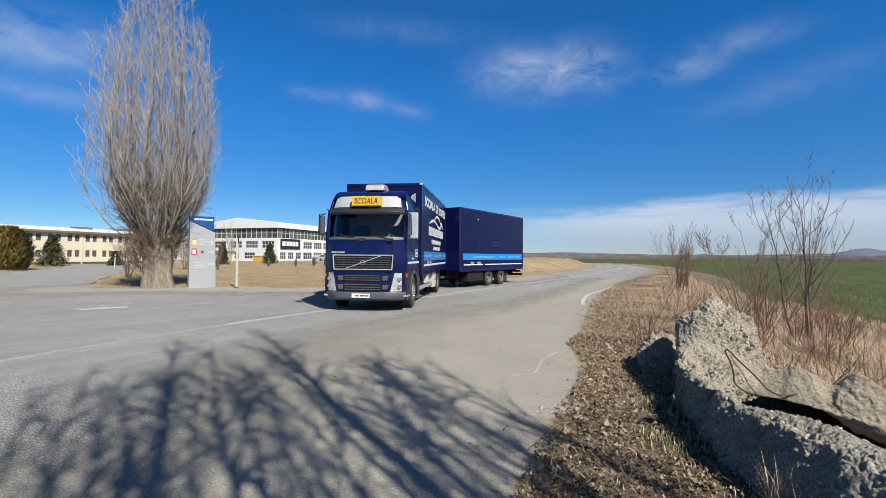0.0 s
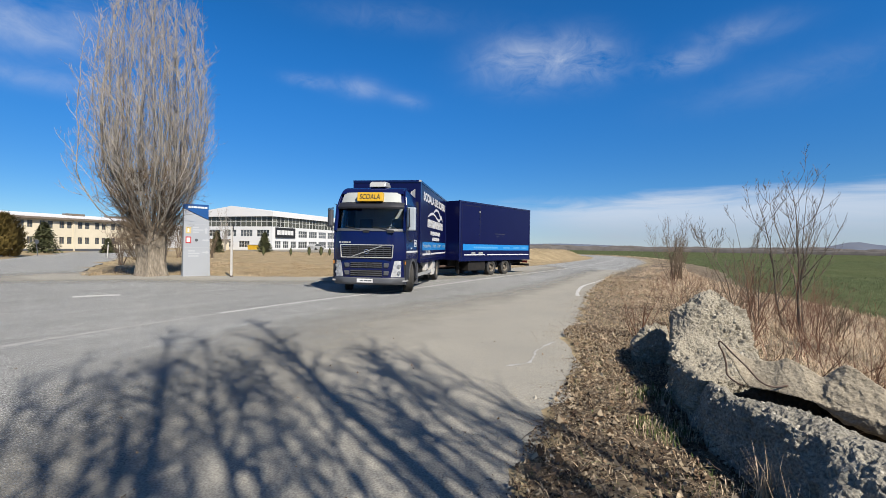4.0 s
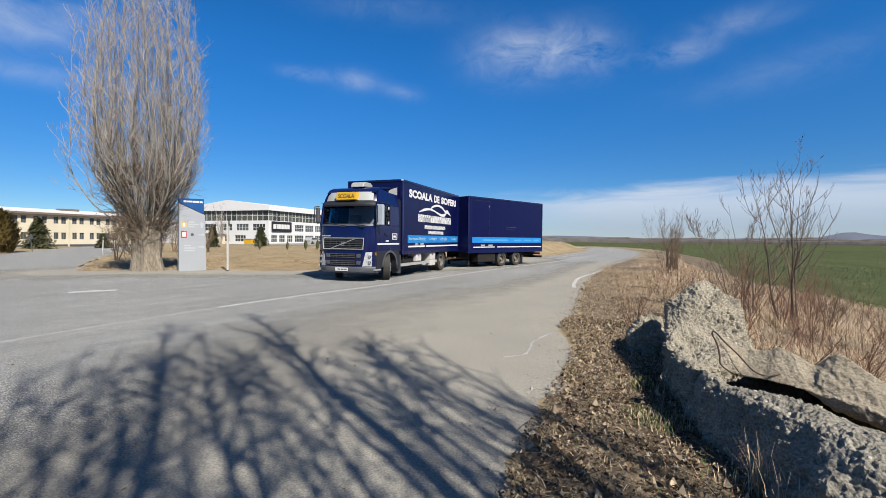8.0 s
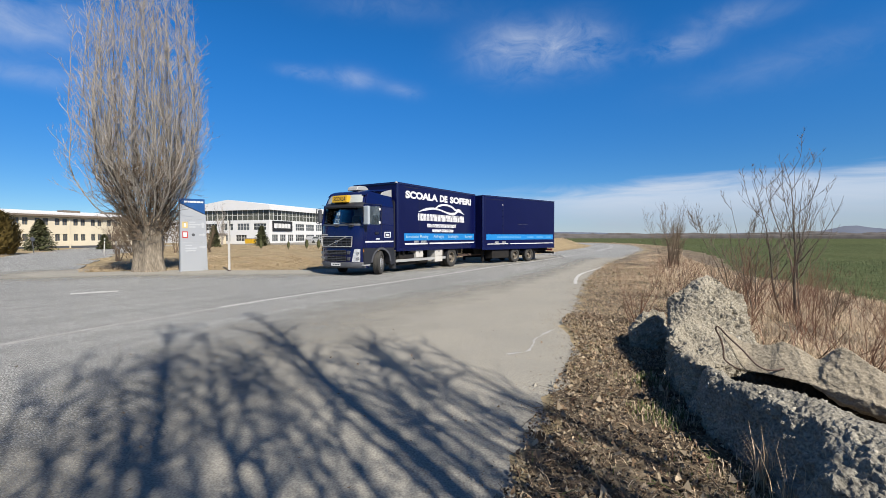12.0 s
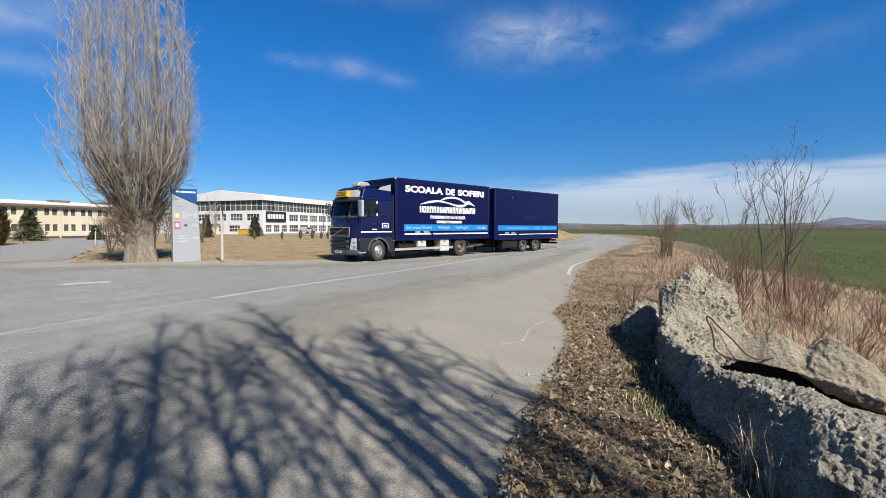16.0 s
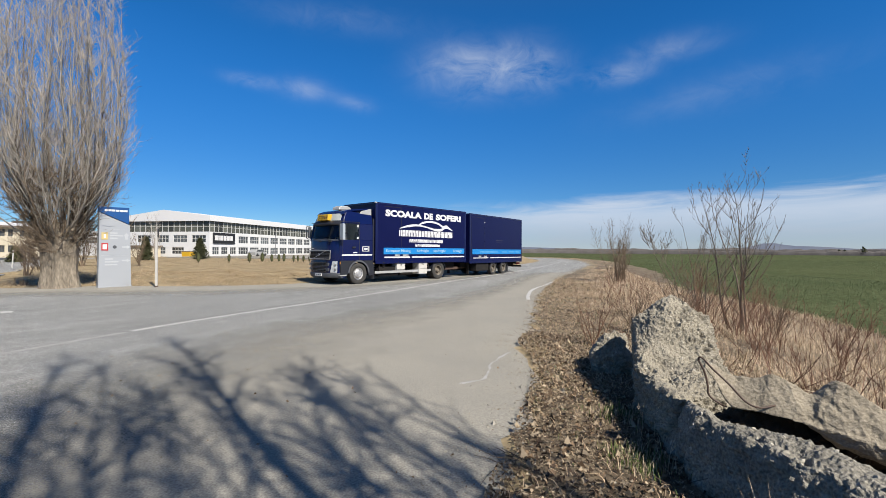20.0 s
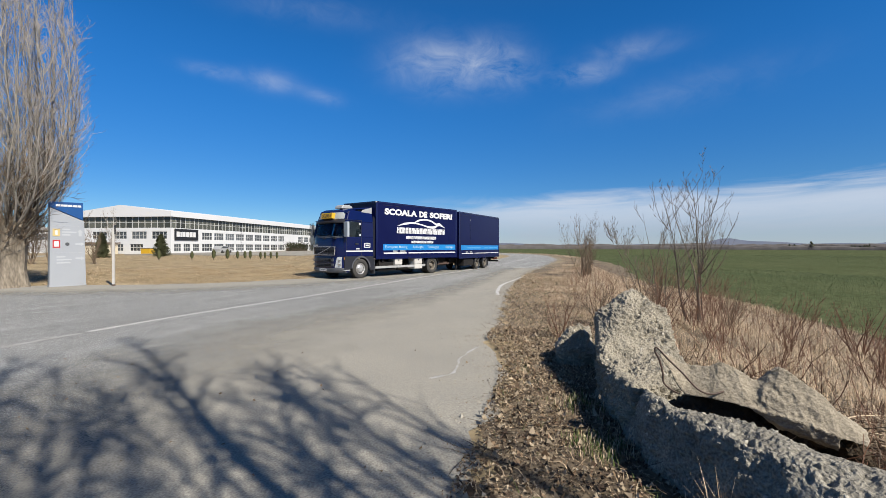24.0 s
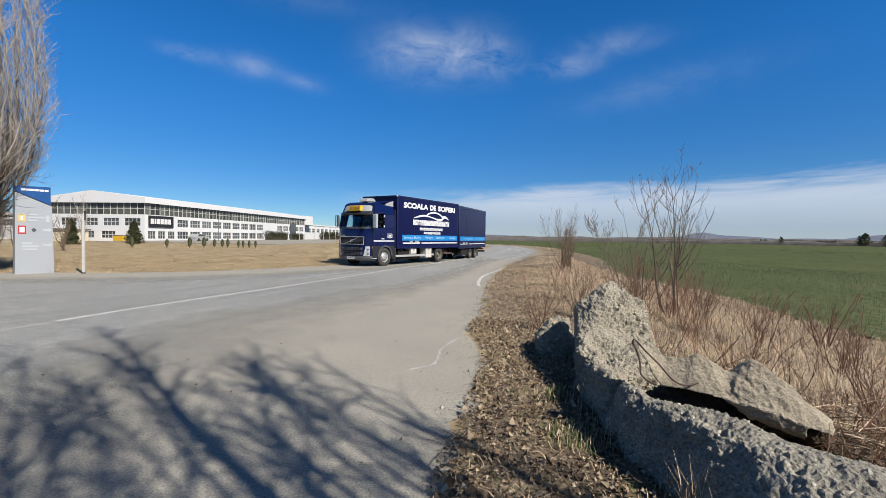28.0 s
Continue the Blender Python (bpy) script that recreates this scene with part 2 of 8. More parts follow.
M["straw"] = mat("straw", (0.38, 0.287, 0.19), 0.8, island=True, spec=0.2)
M["straw_pale"] = mat("straw_pale", (0.4263, 0.3393, 0.2436), 0.8, island=True, spec=0.2)
M["red_stem"] = mat("red_stem", (0.1248, 0.0652, 0.0407), 0.7, island=True, spec=0.3)
M["leaf_dry"] = mat("leaf_dry", (0.1357, 0.0923, 0.057), 0.8, island=True, spec=0.25)
M["leaf_dark"] = mat("leaf_dark", (0.0489, 0.0337, 0.0228), 0.85, island=True, spec=0.2)
M["straw_dull"] = mat("straw_dull", (0.2389, 0.1846, 0.1086), 0.85, island=True, spec=0.2)
M["leaf_pale"] = mat("leaf_pale", (0.2497, 0.2009, 0.1411), 0.8, island=True, spec=0.25)
M["grass_green"] = mat("grass_green", (0.0652, 0.0923, 0.0218), 0.7, island=True, spec=0.3)
M["stone"] = mat("stone", (0.1954, 0.1818, 0.1547), 0.9, island=True)
M["concrete"] = mat("concrete", (0.2575, 0.2332, 0.1844), 0.92, var=0.8, scale=2.2, other=(0.1601, 0.1448, 0.1169), bump=1.0, bump_scale=70, fine=0.32, spec=0.25)
# a little darker and greyer than the lump's concrete
M["concrete_darker"] = mat("concrete_darker", (0.23, 0.215, 0.18), 0.92, var=0.9, scale=3.0, other=(0.13, 0.122, 0.105), bump=1.0, bump_scale=60, fine=0.4, spec=0.2)
M["concrete_tan"] = mat("concrete_tan", (0.222, 0.194, 0.15), 0.92, var=0.9, scale=3.4, other=(0.15, 0.13, 0.1), bump=0.5, bump_scale=60, fine=0.25, spec=0.22)
M["aggregate"] = mat("aggregate", (0.2506, 0.2332, 0.1949), 0.85, island=True, fine=0.2, bump_scale=60)
# soil coloured extra dark to stand in for deep shade under the slab
M["soil_gap_shade"] = mat("soil_gap_shade", (0.06, 0.045, 0.03), 0.95, var=0.8, scale=9, other=(0.019, 0.0147, 0.0109), bump=0.8, bump_scale=40, spec=0.15)
M["rust"] = mat("rust", (0.038, 0.0244, 0.019), 0.75, var=0.6, scale=40, other=(0.076, 0.038, 0.0218))
M["bark_grey"] = mat("bark_grey", (0.1954, 0.1683, 0.133), 0.9, var=0.8, scale=7, other=(0.1086, 0.0896, 0.0679), bump=1.0, bump_scale=18, fine=0.3, spec=0.2, stretch=(1, 1, 0.25))
M["limb_grey"] = mat("limb_grey", (0.215, 0.198, 0.172), 0.9, var=0.8, scale=5, other=(0.12, 0.106, 0.089), spec=0.2)
M["twig_brown"] = mat("twig_brown", (0.1195, 0.0896, 0.0625), 0.85, island=True, spec=0.2)
M["twig_tan"] = mat("twig_tan", (0.235, 0.213, 0.188), 0.85, island=True, spec=0.2)
M["twig_dark"] = mat("twig_dark", (0.076, 0.057, 0.0434), 0.85, island=True, spec=0.2)
M["needle"] = mat("needle", (0.0609, 0.0653, 0.0296), 0.8, island=True, spec=0.2)
M["needle_gold"] = mat("needle_gold", (0.1001, 0.0722, 0.0209), 0.8, island=True, spec=0.2)
M["wall_cream"] = mat("wall_cream", (0.48, 0.43, 0.33), 0.9, var=0.6, scale=0.5, other=(0.4, 0.355, 0.265), fine=0.08)
M["wall_white"] = mat("wall_white", (0.5, 0.505, 0.51), 0.85, var=0.5, scale=0.4, other=(0.43, 0.435, 0.44), fine=0.05)
M["roof_white"] = mat("roof_white", (0.5, 0.505, 0.515), 0.7, var=0.4, scale=0.2, other=(0.44, 0.445, 0.455))
M["eave"] = mat("eave", (0.1303, 0.1032, 0.0814), 0.85, var=0.5, scale=2)
M["win_dark"] = mat("win_dark", (0.045, 0.05, 0.055), 0.12, var=0.5, scale=1.5, other=(0.09, 0.1, 0.105), spec=0.6)
M["win_haze"] = mat("win_haze", (0.0653, 0.0679, 0.0557), 0.25, obrand=0.6, spec=0.5)
M["win_hall"] = mat("win_hall", (0.0609, 0.0679, 0.0748), 0.15, obrand=0.6, spec=0.55)
M["win_frame"] = mat("win_frame", (0.38, 0.38, 0.3691), 0.6)
M["sign_grey"] = mat("sign_grey", (0.2823, 0.2986, 0.3203), 0.4, metal=0.15, var=0.3, scale=1.5, other=(0.2497, 0.266, 0.2877))
M["sign_blue"] = mat("sign_blue", (0.0065, 0.0543, 0.1846), 0.4, var=0.2, scale=3)
M["white"] = mat("white", (0.4992, 0.4992, 0.4992), 0.55, var=0.2, scale=4, other=(0.4368, 0.4368, 0.4368))
M["pole_white"] = mat("pole_white", (0.4018, 0.3909, 0.3691), 0.75, var=0.6, scale=6, other=(0.2986, 0.2823, 0.2552))
M["yellow"] = mat("yellow", (0.4614, 0.2714, 0.0109), 0.5, var=0.2, scale=5, other=(0.4072, 0.228, 0.0109))
M["yellow_pale"] = mat("yellow_pale", (0.4072, 0.3149, 0.1357), 0.5)
M["red"] = mat("red", (0.3366, 0.0109, 0.0136), 0.5)
M["black"] = mat("black", (0.0109, 0.0109, 0.012), 0.5)
M["navy"] = mat("navy", (0.0024, 0.0052, 0.041), 0.22, var=0.35, scale=1.2, other=(0.0038, 0.0054, 0.0461), coat=0.2, spec=0.32)
M["navy_box"] = mat("navy_box", (0.0022, 0.0036, 0.0337), 0.3, var=0.5, scale=0.9, other=(0.0033, 0.0049, 0.0407), spec=0.2)
M["band_blue"] = mat("band_blue", (0.0054, 0.1411, 0.3909), 0.4, var=0.3, scale=2, other=(0.0163, 0.1737, 0.4126))
M["plastic"] = mat("plastic", (0.0125, 0.0135, 0.0185), 0.5, var=0.4, scale=4, other=(0.0151, 0.0163, 0.0218), spec=0.35)
M["plastic_grey"] = mat("plastic_grey", (0.0516, 0.0543, 0.0625), 0.5, var=0.4, scale=3, other=(0.0706, 0.0733, 0.0787))
M["rubber"] = mat("rubber", (0.019, 0.0184, 0.0179), 0.85, var=0.6, scale=6, other=(0.0407, 0.038, 0.0325), bump=0.3, bump_scale=30)
M["steel"] = mat("steel", (0.5, 0.5, 0.5), 0.42, metal=0.7, var=0.6, scale=9, other=(0.28, 0.26, 0.24))
M["rim_dirty"] = mat("rim_dirty", (0.1629, 0.1466, 0.1195), 0.7, metal=0.2, var=0.8, scale=9, other=(0.0868, 0.0652, 0.0489))
M["alu"] = mat("alu", (0.3583, 0.3583, 0.3529), 0.45, metal=0.3, var=0.5, scale=3, other=(0.2714, 0.2714, 0.266))
M["chrome"] = mat("chrome", (0.62, 0.62, 0.63), 0.2, metal=0.9, var=0.3, scale=6)
M["under"] = mat("under", (0.0087, 0.0084, 0.0087), 0.85, var=0.7, scale=5, other=(0.0206, 0.0174, 0.0147), spec=0.2)
M["glass_cab"] = glass_mat("glass_cab", (0.02, 0.028, 0.033), 0.04)
M["lamp_clear"] = mat("lamp_clear", (0.6, 0.62, 0.65), 0.12, metal=0.5, var=0.6, scale=14, other=(0.25, 0.26, 0.28), spec=0.8)
M["panel_pale"] = mat("panel_pale", (0.261, 0.2784, 0.2741), 0.6, var=0.3, scale=2, other=(0.2262, 0.2436, 0.2393))
M["cab_trim"] = mat("cab_trim", (0.2262, 0.2306, 0.2306), 0.8, var=0.4, scale=4, other=(0.1653, 0.1696, 0.1696))
M["amber"] = mat("amber", (0.38, 0.1357, 0.0163), 0.3)
# bark colour greyed and lightened to carry the haze of distance
M["tree_far"] = mat("tree_far", (0.105, 0.098, 0.095), 0.95, var=0.9, scale=0.12, other=(0.068, 0.062, 0.06), spec=0.0)
# distance haze is put into this blue-grey base colour
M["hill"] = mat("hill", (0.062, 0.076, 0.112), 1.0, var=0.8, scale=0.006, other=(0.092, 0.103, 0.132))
M["sapling_bark"] = mat("sapling_bark", (0.1305, 0.1087, 0.087), 0.85, var=0.7, scale=9, other=(0.0696, 0.0557, 0.0435), spec=0.2)
M["print_pale"] = mat("print_pale", (0.3262, 0.3437, 0.3654), 0.5)
M["hedge"] = mat("hedge", (0.0271, 0.0298, 0.0136), 0.9, island=True, spec=0.2)


# ---- mesh helpers ----
class Build:
    """Collects vertices and faces for one mesh."""

    def __init__(self):
        self.v, self.f, self.mi = [], [], []

    def add(self, verts, faces, mi=0):
        o = len(self.v)
        self.v.extend(verts)
        self.f.extend(tuple(i + o for i in q) for q in faces)
        self.mi.extend([mi] * len(faces))
        return self

    def box(self, x0, x1, y0, y1, z0, z1, mi=0):
        vs = [(x, y, z) for x in (x0, x1) for y in (y0, y1) for z in (z0, z1)]
        return self.add(vs, [(0, 1, 3, 2), (4, 6, 7, 5), (0, 4, 5, 1), (2, 3, 7, 6), (0, 2, 6, 4), (1, 5, 7, 3)], mi)

    def prism(self, poly, axis, a, b, mi=0):
        """Extrudes a closed outline (pairs) along an axis: 'x' takes pairs (y, z), 'y' (x, z), 'z' (x, y)."""
        def p(u, v, w):
            return {"x": (w, u, v), "y": (u, w, v), "z": (u, v, w)}[axis]
        k = len(poly)
        vs = [p(u, v, a) for u, v in poly] + [p(u, v, b) for u, v in poly]
        fs = [tuple(range(k - 1, -1, -1)), tuple(range(k, 2 * k))]
        fs += [(i, (i + 1) % k, k + (i + 1) % k, k + i) for i in range(k)]
        return self.add(vs, fs, mi)

    def tube(self, pts, rad, sides=6, cap=True, mi=0):
        rings = []
        k = len(pts)
        vs = []
        ref = Vector((0.31, 0.17, 0.93))
        for i, p in enumerate(pts):
            d = (Vector(pts[min(i + 1, k - 1)]) - Vector(pts[max(i - 1, 0)])).normalized()
            a = d.cross(ref)
            if a.length < 0.05:
                a = d.cross(Vector((1, 0, 0)))
            a.normalize()
            b = d.cross(a)
            r = rad[i] if hasattr(rad, "__len__") else rad
            for j in range(sides):
                w = 2 * math.pi * j / sides
                vs.append(tuple(Vector(p) + a * (r * math.cos(w)) + b * (r * math.sin(w))))
        fs = []
        for i in range(k - 1):
            for j in range(sides):
                q = (j + 1) % sides
                fs.append((i * sides + j, i * sides + q, (i + 1) * sides + q, (i + 1) * sides + j))
        if cap:
            fs.append(tuple(range(sides - 1, -1, -1)))
            fs.append(tuple(range((k - 1) * sides, k * sides)))
        return self.add(vs, fs, mi)

    def lathe(self, prof, axis_y, cx, cz, seg=24, mi=0):
        """Turns a profile of (y, radius) about an axis along y through (cx, cz)."""
        k = len(prof)
        vs, fs = [], []
        for j in range(seg):
            w = 2 * math.pi * j / seg
            for y, r in prof:
                vs.append((cx + r * math.cos(w), axis_y + y, cz + r * math.sin(w)))
        for j in range(seg):
            q = (j + 1) % seg
            for i in range(k - 1):
                fs.append((j * k + i, j * k + i + 1, q * k + i + 1, q * k + i))
        return self.add(vs, fs, mi)

    def mesh(self, name, mats, smooth=False, bevel=0.0, seg=2):
        me = bpy.data.meshes.new(name)
        me.from_pydata([tuple(v) for v in self.v], [], self.f)
        for m in mats if isinstance(mats, (list, tuple)) else [mats]:
            me.materials.append(M[m] if isinstance(m, str) else m)
        if any(self.mi):
            me.polygons.foreach_set("material_index", self.mi)
        bm = bmesh.new()
        bm.from_mesh(me)
        bmesh.ops.recalc_face_normals(bm, faces=bm.faces)
        if bevel:
            es = [e for e in bm.edges if len(e.link_faces) == 2 and e.calc_face_angle(0) > 0.6]
            bmesh.ops.bevel(bm, geom=es, offset=bevel, segments=seg, profile=0.5, affect="EDGES", clamp_overlap=True)
        bm.to_mesh(me)
        bm.free()
        if smooth:
            me.polygons.foreach_set("use_smooth", [True] * len(me.polygons))
            me.set_sharp_from_angle(angle=radians(38))
        return me


def obj(name, b, mats, parent=None, label="", category="", group="", kind="", smooth=False, bevel=0.0, at=None):
    o = new(name, b if isinstance(b, bpy.types.Mesh) else b.mesh(name, mats, smooth, bevel))
    if parent is not None:
        o.parent = parent
    if at is not None:
        o.matrix_basis = at
    return tagged(o, label, category, group, kind)


def raw(name, v, f, mats, mi=None, smooth=False):
    """A mesh straight from arrays, for large stuff."""
    me = bpy.data.meshes.new(name)
    me.from_pydata(v, [], f)
    for m in mats:
        me.materials.append(M[m])
    if mi is not None:
        me.polygons.foreach_set("material_index", mi)
    if smooth:
        me.polygons.foreach_set("use_smooth", [True] * len(me.polygons))
    return me


def thing(name, label, category, group="", at=None):
    e = new(name)
    e.empty_display_size = 0.3
    if at is not None:
        e.matrix_basis = at
    return tagged(e, label, category, group)


# ---- the plan: ground, roads, field ----
def catmull(pts, step=1.0):
    out = []
    P = [np.array(p, float) for p in pts]
    P = [2 * P[0] - P[1]] + P + [2 * P[-1] - P[-2]]
    for i in range(1, len(P) - 2):
        k = max(2, int(np.linalg.norm(P[i + 1] - P[i]) / step))
        for j in range(k):
            t = j / k
            a, b, c, d = P[i - 1], P[i], P[i + 1], P[i + 2]
            out.append(0.5 * (2 * b + (c - a) * t + (2 * a - 5 * b + 4 * c - d) * t * t + (3 * b - a - 3 * c + d) * t ** 3))
    out.append(P[-2])
    return out


# road edge by the verge with the concrete blocks, from behind the camera to the far bend
EDGE_R = catmull([(-3.5, -14), (-1.4, -5), (0.2, 0.5), (0.62, 2.8), (1.05, 4.1), (1.46, 5.1), (1.85, 6.4), (2.12, 7.7), (1.95, 8.5), (2.55, 9.7), (3.15, 11.9),
                  (3.95, 14.9), (5.3, 18.9), (8.4, 27.3), (11.4, 33.9), (15.5, 42.8), (20.6, 55), (25.6, 72), (28.2, 86), (28.6, 97), (26.5, 108), (20, 122), (6, 140), (-20, 160)], 0.5)
# edge by the factory's verge, from the side road's mouth to the far bend
EDGE_L = catmull([(-17.2, 18.5), (-15.6, 19.7), (-13.6, 20.05), (-11.4, 20.3), (-8.5, 20.5), (-6.2, 21.7), (-4.2, 23.4), (-1.7, 25.8), (0.6, 29.2), (3.6, 35.0), (9.2, 47.5), (15.2, 62),
                  (19.5, 75), (21.5, 87), (21.3, 97), (18, 106), (11, 117), (-2, 132), (-26, 150)], 0.5)
CENTRE = catmull([(-5.35, 9.58), (-4.6, 11.3), (-3.58, 13.25), (-2.38, 15.45), (-0.7, 18.9), (1.6, 23.7), (5.4, 31.0), (10.4, 41.7), (16, 55), (20.6, 67), (23.6, 78), (24.9, 88), (24.8, 97), (22, 107), (15, 119)], 0.6)


def in_poly(x, y, poly):
    """Which of the points (arrays) lie inside a closed outline."""
    x, y = np.asarray(x), np.asarray(y)
    c = np.zeros(x.shape, bool)
    n = len(poly)
    for i in range(n):
        x0, y0 = poly[i]
        x1, y1 = poly[(i + 1) % n]
        if y0 == y1:
            continue
        c ^= ((y0 > y) != (y1 > y)) & (x < (x1 - x0) * (y - y0) / (y1 - y0) + x0)
    return c


FIELD_EDGE = catmull([(11.6, -60), (11.6, -10), (11.3, 3.8), (11.4, 9.0), (12.2, 11.9), (13.1, 14.9), (14.2, 19.4), (14.7, 24.6), (16.0, 33.7), (22.0, 48.0), (27.5, 60.9), (30, 70), (33, 86), (33.5, 100), (31, 115), (22, 133), (5, 152), (-25, 172)], 1.0)


# the lorry on the road: seconds, front axle x, y, heading, trailer heading
HAUL = [
        (0, -2.872, 13.598, -91.8, -119.7), (0.5, -2.872, 13.617, -91.65, -120.3), (1, -2.843, 13.726, -91.5, -121.1), (1.5, -2.843, 13.926, -91.6, -121.7),
        (2, -2.853, 14.166, -91.7, -122.6), (2.5, -2.873, 14.416, -91.9, -123.6), (3, -2.903, 14.725, -92.3, -124.5), (3.5, -2.953, 14.994, -92.8, -125.2),
        (5.5, -3.313, 16.076, -97.0, -128.6), (6, -3.454, 16.313, -98.9, -129.5), (6.5, -3.622, 16.55, -100.86, -130.2), (7, -3.77, 16.779, -102.82, -130.6),
        (7.5, -3.888, 16.998, -104.69, -131.1), (8, -3.986, 17.228, -106.45, -131.5), (9, -4.206, 17.707, -109.72, -131.9), (10, -4.355, 18.147, -112.7, -132.5),
        (11, -4.477, 18.569, -115.7, -132.8), (12, -4.599, 19.023, -118.7, -133.1), (12.5, -4.673, 19.284, -120.23, -133.1), (14.5, -4.817, 20.48, -126.77, -132.9),
        (15, -4.811, 20.793, -128.4, -132.7), (16, -4.756, 21.356, -131.55, -131.8), (17, -4.54, 21.74, -133.2, -130.5), (18, -4.24, 22.06, -134.0, -129.5),
        (19, -3.95, 22.41, -133.8, -128.6), (20, -3.68, 22.69, -133.3, -128.3), (21, -3.36, 22.98, -132.7, -127.9), (21.5, -3.18, 23.15, -132.9, -127.6),
        (23.5, -2.46, 24.0, -133.6, -125.1), (24, -2.26, 24.2, -133.8, -124.4), (25, -1.79, 24.6, -133.2, -123.1), (26, -1.27, 25.02, -132.2, -121.9),
        (27, -0.72, 25.53, -131.4, -121.0), (28, -0.13, 26.15, -129.5, -119.1)]


def seg_dist(x, y, line):
    """The distance of points (arrays) from a line of points."""
    best = np.full(np.shape(x), 1e9)
    for (x0, y0), (x1, y1) in zip(line[:-1], line[1:]):
        dx, dy = x1 - x0, y1 - y0
        t = np.clip(((x - x0) * dx + (y - y0) * dy) / (dx * dx + dy * dy + 1e-12), 0, 1)
        best = np.minimum(best, np.hypot(x - x0 - t * dx, y - y0 - t * dy))
    return best


def smooth01(a, b, x):
    t = np.clip((x - a) / (b - a), 0, 1)
    return t * t * (3 - 2 * t)


ROAD = [tuple(p) for p in EDGE_R] + [tuple(p) for p in EDGE_L[::-1]] + [(-18.9, 20.1), (-23.6, 26.0), (-30.5, 35.6), (-35.4, 44.0), (-47, 63), (-58, 82), (-68, 76), (-61, 68.5), (-55, 57.4), (-46, 43.4), (-37, 32), (-40, 20), (-62, 8), (-62, -14)]
# asphalt breaks off unevenly along the verges
_r = random.Random(4)
ROAD = [(x + _r.uniform(-0.05, 0.05), y + _r.uniform(-0.05, 0.05)) for x, y in ROAD]
ROAD_C = [p for i, p in enumerate(ROAD) if i % 3 == 0 or i > len(ROAD) - 16]
RIGHT_SIDE = [tuple(p) for p in EDGE_R[::2]] + [(-60, 190), (-200, 4000), (4000, 4000), (4000, -200), (0, -200)]


def hgt(x, y):
    """The height of the ground sheet at points (arrays)."""
    x, y = np.asarray(x, float), np.asarray(y, float)
    z = np.zeros(x.shape)
    near = (np.abs(x) < 140) & (y > -40) & (y < 220)
    xn, yn = x[near], y[near]
    dr = seg_dist(xn, yn, EDGE_R[::3])
    dl = seg_dist(xn, yn, EDGE_L[::3])
    right = in_poly(xn, yn, RIGHT_SIDE)
    road = in_poly(xn, yn, ROAD_C)
    nz = np.array([noise.noise(Vector((a * 0.35, b * 0.35, 1.3))) for a, b in zip(xn, yn)])
    nf = np.array([noise.noise(Vector((a * 1.7, b * 1.7, 4.1))) for a, b in zip(xn, yn)])
    zr = 0.03 - 0.58 * smooth01(2.4, 8.0, dr) + (0.06 * nz + 0.025 * nf) * smooth01(0.1, 1.5, dr)
    mound = 1.25 * smooth01(0.8, 5, dl) * (1 - smooth01(9, 20, dl)) * smooth01(36, 52, yn) * (1 - smooth01(112, 130, yn))
    zl = 0.02 + (0.16 * nz + 0.05 * nf) * smooth01(0.1, 3, dl) + mound
    zz = np.where(right, zr, zl)
    zz = np.where(road, -0.07, zz)
    z[near] = zz
    far = ~near
    z[far] = np.where((x[far] > 8) | (y[far] > 170), -0.55, 0.0)
    return z


def make_ground():
    def axis(parts):
        out = []
        for a, b, s in parts:
            out += list(np.arange(a, b, s))
        return np.array(out + [parts[-1][1]])
    xs = axis([(-4000, -1000, 600), (-1000, -140, 120), (-140, -40, 10), (-40, -20, 2), (-20, 14, 0.4), (14, 40, 1.5), (40, 140, 10), (140, 1000, 120), (1000, 4000, 600)])
    ys = axis([(-1500, -100, 350), (-100, -14, 8), (-14, 30, 0.4), (30, 60, 1.5), (60, 130, 3), (130, 220, 10), (220, 1000, 120), (1000, 4200, 640)])
    X, Y = np.meshgrid(xs, ys, indexing="ij")
    Z = hgt(X.ravel(), Y.ravel())
    v = np.stack([X.ravel(), Y.ravel(), Z], -1).tolist()
    ny = len(ys)
    f = [(i * ny + j, (i + 1) * ny + j, (i + 1) * ny + j + 1, i * ny + j + 1) for i in range(len(xs) - 1) for j in range(ny - 1)]
    cx, cy = X.ravel()[[q[0] for q in f]], Y.ravel()[[q[0] for q in f]]
    mi = (~in_poly(cx, cy, RIGHT_SIDE)).astype(int).tolist()
    tagged(new("ground", raw("ground", v, f, ["earth", "turf"], mi, smooth=True)), "bare earth and dry winter turf beside the road", "ground", kind="structure")


def sheet(name, poly, z, material, label, category, thick=0.0):
    from mathutils.geometry import tessellate_polygon
    tri = tessellate_polygon([[Vector((x, y, 0)) for x, y in poly]])
    k = len(poly)
    v = [(x, y, z) for x, y in poly]
    f = [tuple(t) for t in tri]
    if thick:
        v += [(x, y, z - thick) for x, y in poly]
        f += [(i, (i + 1) % k, k + (i + 1) % k, k + i) for i in range(k)]
    b = Build().add(v, f)
    return obj(name, b, material, label=label, category=category, kind="structure")


